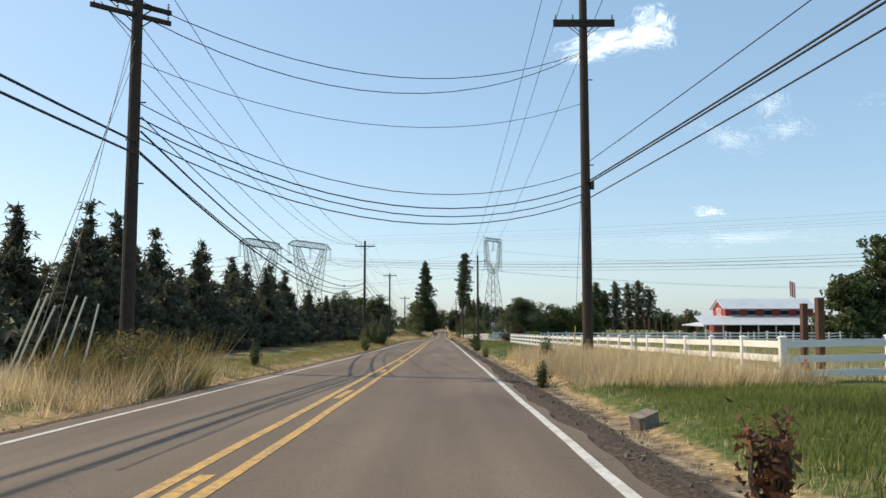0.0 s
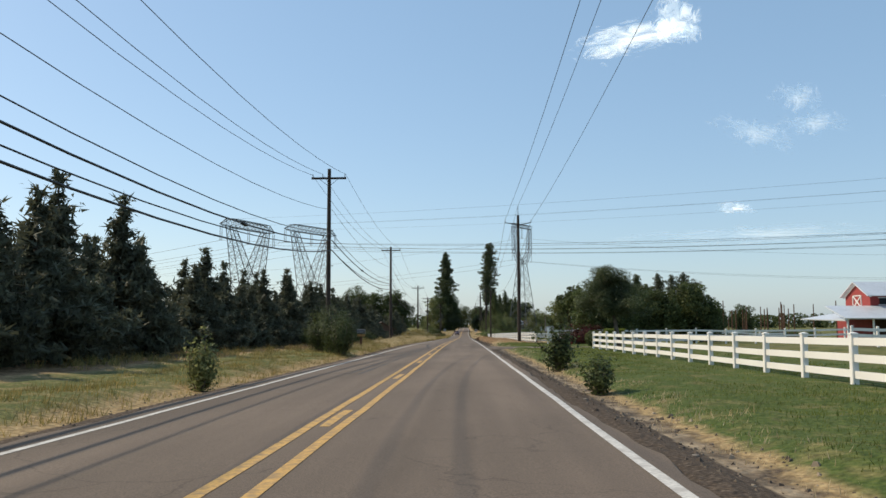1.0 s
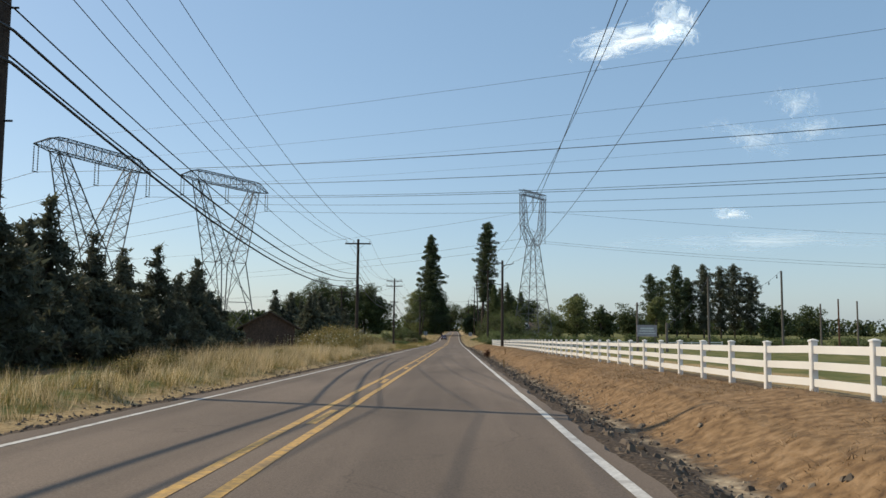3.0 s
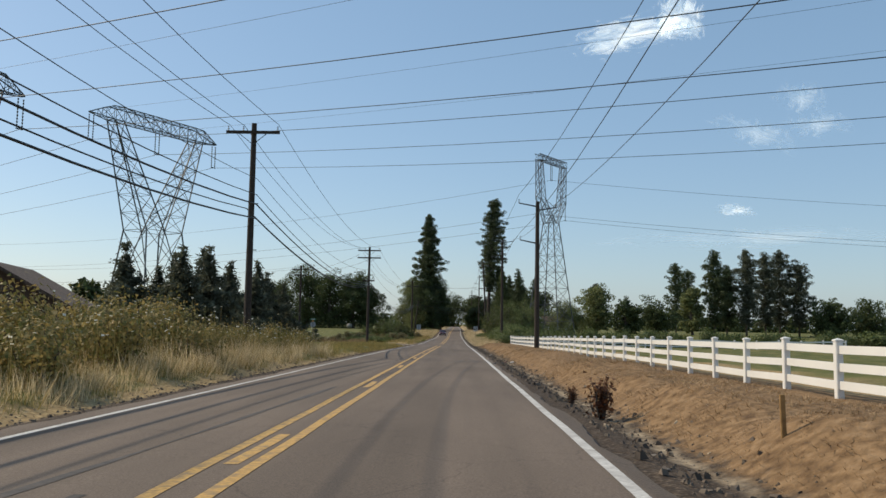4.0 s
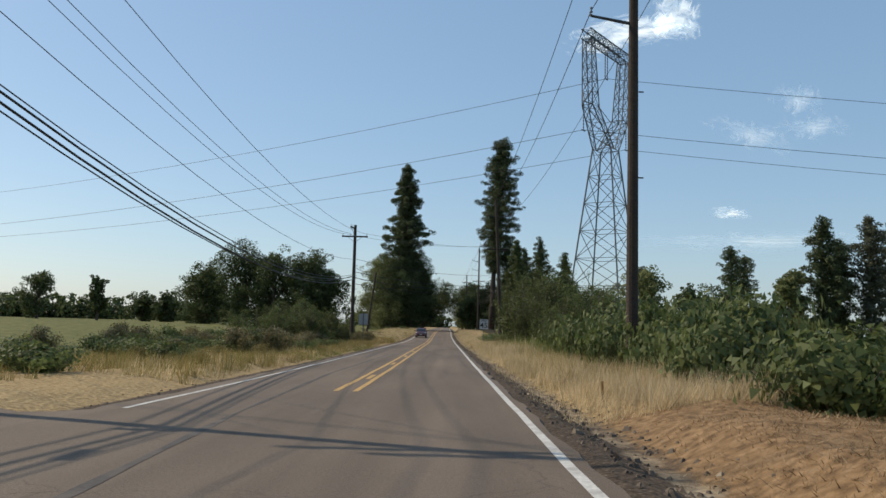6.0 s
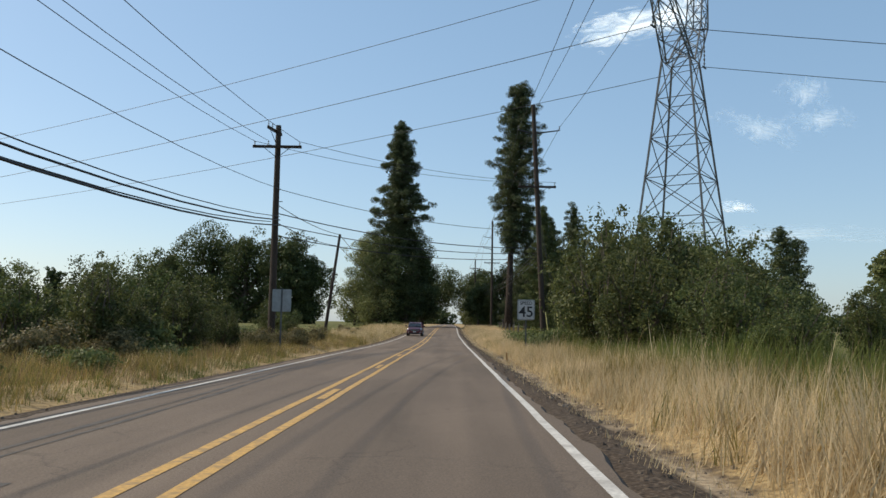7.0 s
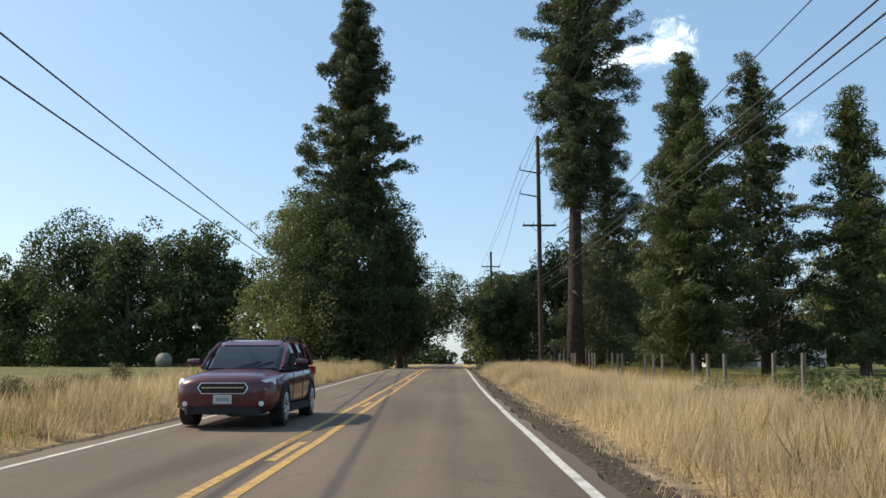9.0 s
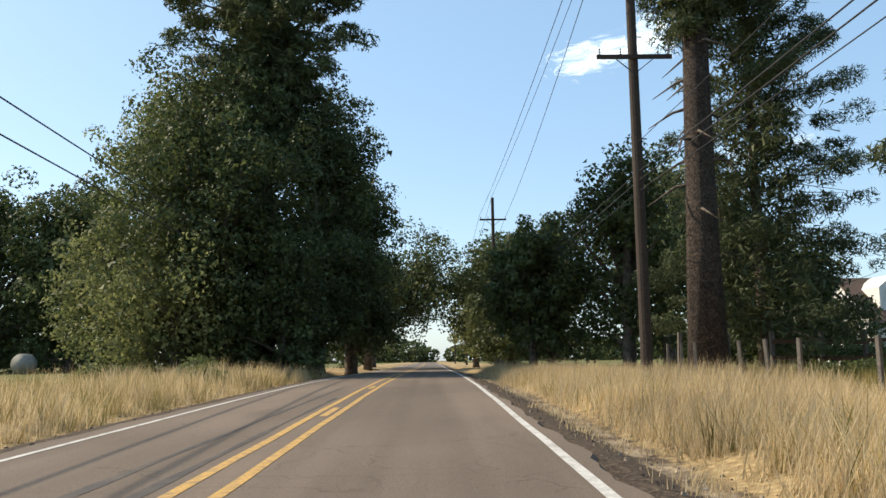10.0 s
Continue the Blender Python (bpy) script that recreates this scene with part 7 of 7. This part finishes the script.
# ---- the oncoming car ----
def loft(sections):
    """Rings of equal length joined into a skin with closed ends."""
    s = Shape()
    n = len(sections[0])
    for r in sections:
        s.v += [tuple(p) for p in r]
    for i in range(len(sections) - 1):
        for k in range(n):
            a, b = i * n + k, i * n + (k + 1) % n
            s.f.append((a, b, b + n, a + n))
    s.f += [tuple(range(n - 1, -1, -1)), tuple((len(sections) - 1) * n + k for k in range(n))]
    return s


def rounded(w, z0, z1, yy, n=28, p=3.6):
    """A ring across the car: a rounded rectangle, fuller at the sides than at the top."""
    ring_ = []
    for k in range(n):
        a = 2 * math.pi * (k + 0.5) / n
        c, q = math.cos(a), math.sin(a)
        ring_.append((w * math.copysign(abs(c) ** (2 / p), c), yy, (z0 + z1) / 2 + (z1 - z0) / 2 * math.copysign(abs(q) ** (2 / p), q)))
    return ring_


def car(x, y, turn):
    root = thing("suv_car", "dark red compact suv with roof rails in the oncoming lane", "car", (x, y, float(road_z(y))), turn)
    # local: nose towards -y
    body = [(-1.87, 0.44, 0.27, 0.60), (-1.85, 0.54, 0.23, 0.65), (-1.80, 0.62, 0.20, 0.69), (-1.70, 0.675, 0.18, 0.725), (-1.50, 0.705, 0.17, 0.755), (-1.15, 0.72, 0.17, 0.785), (-0.80, 0.725, 0.17, 0.81), (-0.30, 0.725, 0.17, 0.835), (0.4, 0.725, 0.17, 0.85),
            (1.1, 0.72, 0.18, 0.87), (1.5, 0.70, 0.20, 0.88), (1.72, 0.665, 0.23, 0.87), (1.82, 0.60, 0.27, 0.82), (1.87, 0.50, 0.33, 0.74)]
    part("body", loft([rounded(w, a, b, yy) for yy, w, a, b in body]), CAR_RED, root, smooth=True)
    # the dark glass of the cabin, then the painted roof and pillars round it
    cab = []
    for yy, wb, wt, zt in ((-0.84, 0.60, 0.57, 0.815), (-0.62, 0.62, 0.57, 0.97), (-0.36, 0.64, 0.56, 1.13), (-0.14, 0.645, 0.55, 1.205), (0.2, 0.65, 0.55, 1.235), (0.8, 0.645, 0.55, 1.235), (1.3, 0.63, 0.54, 1.205), (1.56, 0.61, 0.52, 1.13), (1.76, 0.59, 0.54, 0.86)):
        cab.append([(-wb, yy, 0.78), (wb, yy, 0.78), (wb - (wb - wt) * 0.55, yy, 0.78 + (zt - 0.78) * 0.62), (wt - 0.02, yy, zt - 0.035), (wt - 0.10, yy, zt), (-wt + 0.10, yy, zt), (-wt + 0.02, yy, zt - 0.035), (-wb + (wb - wt) * 0.55, yy, 0.78 + (zt - 0.78) * 0.62)])
    part("window_glass", loft(cab), GLASS_DARK, root, "dark tinted windows", smooth=False)
    roof = [(-0.30, 0.50, 1.155), (-0.12, 0.53, 1.215), (0.2, 0.535, 1.245), (0.8, 0.535, 1.245), (1.3, 0.525, 1.215), (1.62, 0.50, 1.135)]
    part("roof", loft([[(-w, yy, z - 0.05), (w, yy, z - 0.05), (w + 0.005, yy, z - 0.02), (w - 0.09, yy, z + 0.012), (-w + 0.09, yy, z + 0.012), (-w - 0.005, yy, z - 0.02)] for yy, w, z in roof]), CAR_RED, root)
    for sd in (-1, 1):
        for pts, r in ((((0.60, -0.84, 0.82), (0.575, -0.5, 1.05), (0.53, -0.16, 1.20)), 0.026), (((0.645, 0.22, 0.86), (0.615, 0.24, 1.06), (0.545, 0.25, 1.215)), 0.024), (((0.64, 0.92, 0.87), (0.61, 0.95, 1.06), (0.545, 0.97, 1.21)), 0.024), (((0.60, 1.70, 0.87), (0.57, 1.58, 1.06), (0.52, 1.38, 1.19)), 0.05)):
            part("pillar", Shape().path([(sd * a, b, c) for a, b, c in pts], [r] * 3, 6), CAR_RED, root)
        m = Shape()
        for k in range(3):
            m.tube((sd * (0.74 + 0.06 * k), -0.50, 0.90), (sd * (0.80 + 0.06 * k), -0.49, 0.905), 0.055 - 0.006 * abs(k - 1), 0.055 - 0.008 * abs(k - 0.5), 10)
        m.tube((sd * 0.66, -0.47, 0.84), (sd * 0.76, -0.49, 0.88), 0.022, None, 6)
        part("mirror", m, CAR_RED, root)
        r = Shape()
        r.path([(sd * 0.46, -0.08, 1.235), (sd * 0.47, 0.06, 1.30), (sd * 0.47, 1.2, 1.295), (sd * 0.46, 1.38, 1.20)], [0.016] * 4, 6)
        part("roof_rail", r, RUBBER, root)
        h = Shape()
        h.add([(sd * a, b, c) for a, b, c in ((0.36, -1.865, 0.56), (0.57, -1.83, 0.53), (0.675, -1.66, 0.60), (0.66, -1.62, 0.69), (0.56, -1.78, 0.67), (0.36, -1.845, 0.615), (0.36, -1.70, 0.57), (0.60, -1.60, 0.60))], [(0, 1, 4, 5), (1, 2, 3, 4), (0, 6, 7, 2, 1), (5, 4, 3, 7, 6), (0, 5, 6), (2, 7, 3)])
        part("headlight", h, LAMP_GLASS, root)
        part("fog_lamp", Shape().tube((sd * 0.52, -1.86, 0.34), (sd * 0.52, -1.80, 0.34), 0.035, None, 10), LAMP_GLASS, root)
        part("tail_light", Shape().box((sd * 0.60, 1.775, 0.76), (0.16, 0.10, 0.14), 0, 0.02), SIGN_RED, root)
        part("sill_cladding", Shape().box((sd * 0.715, 0.0, 0.235), (0.04, 1.75, 0.11), 0, 0.015), RUBBER, root)
        for yy in (-0.62, 0.22, 0.98):
            part("door_seam", Shape().box((sd * 0.724, yy, 0.55), (0.008, 0.012, 0.48)), RUBBER, root)
        for yy in (0.08, 0.84):
            part("door_handle", Shape().box((sd * 0.73, yy, 0.68), (0.025, 0.15, 0.028), 0, 0.008), CAR_RED, root)
        for yy in (-1.16, 1.12):
            w = part("wheel", Shape().tube((sd * 0.56, yy, 0.275), (sd * 0.715, yy, 0.275), 0.20, 0.20, 24), RUBBER, root)
            part("tyre", Shape().tube((sd * 0.54, yy, 0.275), (sd * 0.725, yy, 0.275), 0.272, 0.265, 28), RUBBER, w)
            rim = Shape().tube((sd * 0.722, yy, 0.275), (sd * 0.735, yy, 0.275), 0.05, None, 12)
            for k in range(10):
                a = k * math.pi / 5
                rim.tube((sd * 0.735, yy, 0.275), (sd * 0.728, yy + 0.18 * math.cos(a), 0.275 + 0.18 * math.sin(a)), 0.02, 0.015, 5)
            for k in range(24):
                a, b = k * math.pi / 12, (k + 1) * math.pi / 12
                rim.tube((sd * 0.729, yy + 0.185 * math.cos(a), 0.275 + 0.185 * math.sin(a)), (sd * 0.729, yy + 0.185 * math.cos(b), 0.275 + 0.185 * math.sin(b)), 0.013, None, 5)
            part("rim", rim, ALLOY, w)
            arch = Shape()
            for rr_ in (0.285, 0.345):
                arch.v += [(sd * e, yy + rr_ * math.cos(math.pi * k / 14), 0.27 + rr_ * math.sin(math.pi * k / 14)) for e in (0.66, 0.732) for k in range(15)]
            for k in range(14):
                arch.f += [(15 + k, 16 + k, 46 + k, 45 + k), (30 + k, 31 + k, 46 + k, 45 + k), (k, k + 1, 16 + k, 15 + k)]
            part("wheel_arch", arch, RUBBER, root)
    # grille, bumper and plate
    hexa = [(-0.34, 0.55), (-0.29, 0.475), (0.29, 0.475), (0.34, 0.55), (0.30, 0.615), (-0.30, 0.615)]
    s = Shape()
    s.add([(a, yy, b) for yy in (-1.885, -1.80) for a, b in hexa], [(0, 1, 2, 3, 4, 5), (11, 10, 9, 8, 7, 6)] + [(k, 6 + k, 6 + (k + 1) % 6, (k + 1) % 6) for k in range(6)])
    part("grille", s, RUBBER, root)
    s = Shape()
    for k in range(6):
        a, b = hexa[k], hexa[(k + 1) % 6]
        s.tube((a[0], -1.887, a[1]), (b[0], -1.887, b[1]), 0.010, None, 6)
    s.box((0, -1.892, 0.555), (0.58, 0.01, 0.018))
    part("grille_trim", s, CHROME, root)
    part("bumper", Shape().box((0, -1.84, 0.25), (1.02, 0.10, 0.10), 0, 0.03), RUBBER, root)
    part("licence_plate", Shape().box((0, -1.893, 0.40), (0.25, 0.012, 0.12)), SIGN_WHITE, root)
    part("plate_bar", Shape().box((0, -1.901, 0.40), (0.18, 0.006, 0.05)), SIGN_GREY, root)
    for sd in (-1, 1):
        part("wiper", Shape().tube((sd * 0.1, -0.86, 0.825), (sd * 0.1 + 0.34, -0.72, 0.91), 0.008, None, 4), RUBBER, root)
    return root


car(-1.36, 339.9, 0)


# ---- clouds ----
def cloud_material(name, scale, low, high, most):
    m = bpy.data.materials.new(name)
    m.use_nodes = True
    t = m.node_tree
    t.nodes.remove(t.nodes["Principled BSDF"])
    tc = t.nodes.new("ShaderNodeTexCoord")
    n = t.nodes.new("ShaderNodeTexNoise")
    n.inputs["Scale"].default_value, n.inputs["Detail"].default_value, n.inputs["Roughness"].default_value, n.inputs["Distortion"].default_value = scale, 9, 0.6, 0.5
    t.links.new(tc.outputs["Generated"], n.inputs["Vector"])
    sub = t.nodes.new("ShaderNodeVectorMath")
    sub.operation = "SUBTRACT"
    sub.inputs[1].default_value = (0.5, 0.5, 0.0)
    t.links.new(tc.outputs["Generated"], sub.inputs[0])
    ln = t.nodes.new("ShaderNodeVectorMath")
    ln.operation = "LENGTH"
    mul = t.nodes.new("ShaderNodeVectorMath")
    mul.operation = "MULTIPLY"
    mul.inputs[1].default_value = (2, 2, 0)
    t.links.new(sub.outputs[0], mul.inputs[0])
    t.links.new(mul.outputs[0], ln.inputs[0])
    a = t.nodes.new("ShaderNodeMath")
    a.operation = "MULTIPLY_ADD"
    t.links.new(ln.outputs["Value"], a.inputs[0])
    a.inputs[1].default_value = -0.55
    t.links.new(n.outputs["Fac"], a.inputs[2])
    r = t.nodes.new("ShaderNodeMapRange")
    r.inputs[1].default_value, r.inputs[2].default_value, r.inputs[4].default_value = low, high, most
    t.links.new(a.outputs[0], r.inputs[0])
    d = t.nodes.new("ShaderNodeBsdfDiffuse")
    d.inputs[0].default_value = (0.95, 0.95, 0.95, 1)
    tl = t.nodes.new("ShaderNodeBsdfTranslucent")
    tl.inputs[0].default_value = (0.95, 0.95, 0.95, 1)
    ad = t.nodes.new("ShaderNodeAddShader")
    t.links.new(d.outputs[0], ad.inputs[0])
    t.links.new(tl.outputs[0], ad.inputs[1])
    tp = t.nodes.new("ShaderNodeBsdfTransparent")
    mx = t.nodes.new("ShaderNodeMixShader")
    t.links.new(r.outputs[0], mx.inputs[0])
    t.links.new(tp.outputs[0], mx.inputs[1])
    t.links.new(ad.outputs[0], mx.inputs[2])
    t.links.new(mx.outputs[0], t.nodes["Material Output"].inputs[0])
    return m


PUFF = cloud_material("cloud_puff", 3.2, 0.10, 0.36, 0.95)
WISP = cloud_material("cloud_wisp", 4.0, 0.14, 0.5, 0.5)
for px, py, pz, w, h, tilt, m in ((790, 4026, 1375, 740, 215, -8, PUFF), (1013, 3953, 1441, 330, 300, 20, PUFF), (1387, 4000, 903, 520, 190, 22, WISP), (1622, 3903, 922, 420, 170, 0, WISP), (1559, 3898, 1044, 300, 220, 15, WISP),
                                  (1310, 4092, 555, 240, 80, 6, PUFF), (1391, 4081, 420, 1700, 150, 0, WISP), (2200, 3700, 1000, 700, 200, 10, WISP)):
    me = bpy.data.meshes.new("cloud")
    n = 9
    me.from_pydata([((i / n - 0.5) * w, (j / n - 0.5) * h, 8 * math.sin(i * 1.3) * math.cos(j)) for j in range(n + 1) for i in range(n + 1)], [], [(j * (n + 1) + i, j * (n + 1) + i + 1, (j + 1) * (n + 1) + i + 1, (j + 1) * (n + 1) + i) for j in range(n) for i in range(n)])
    me.materials.append(m)
    ob = new("cloud", me)
    ob.matrix_basis = look((px, py, pz), (0, 140, 0), tilt)
    tagged(ob, "small white wispy cloud in a blue sky", "cloud", kind="structure")
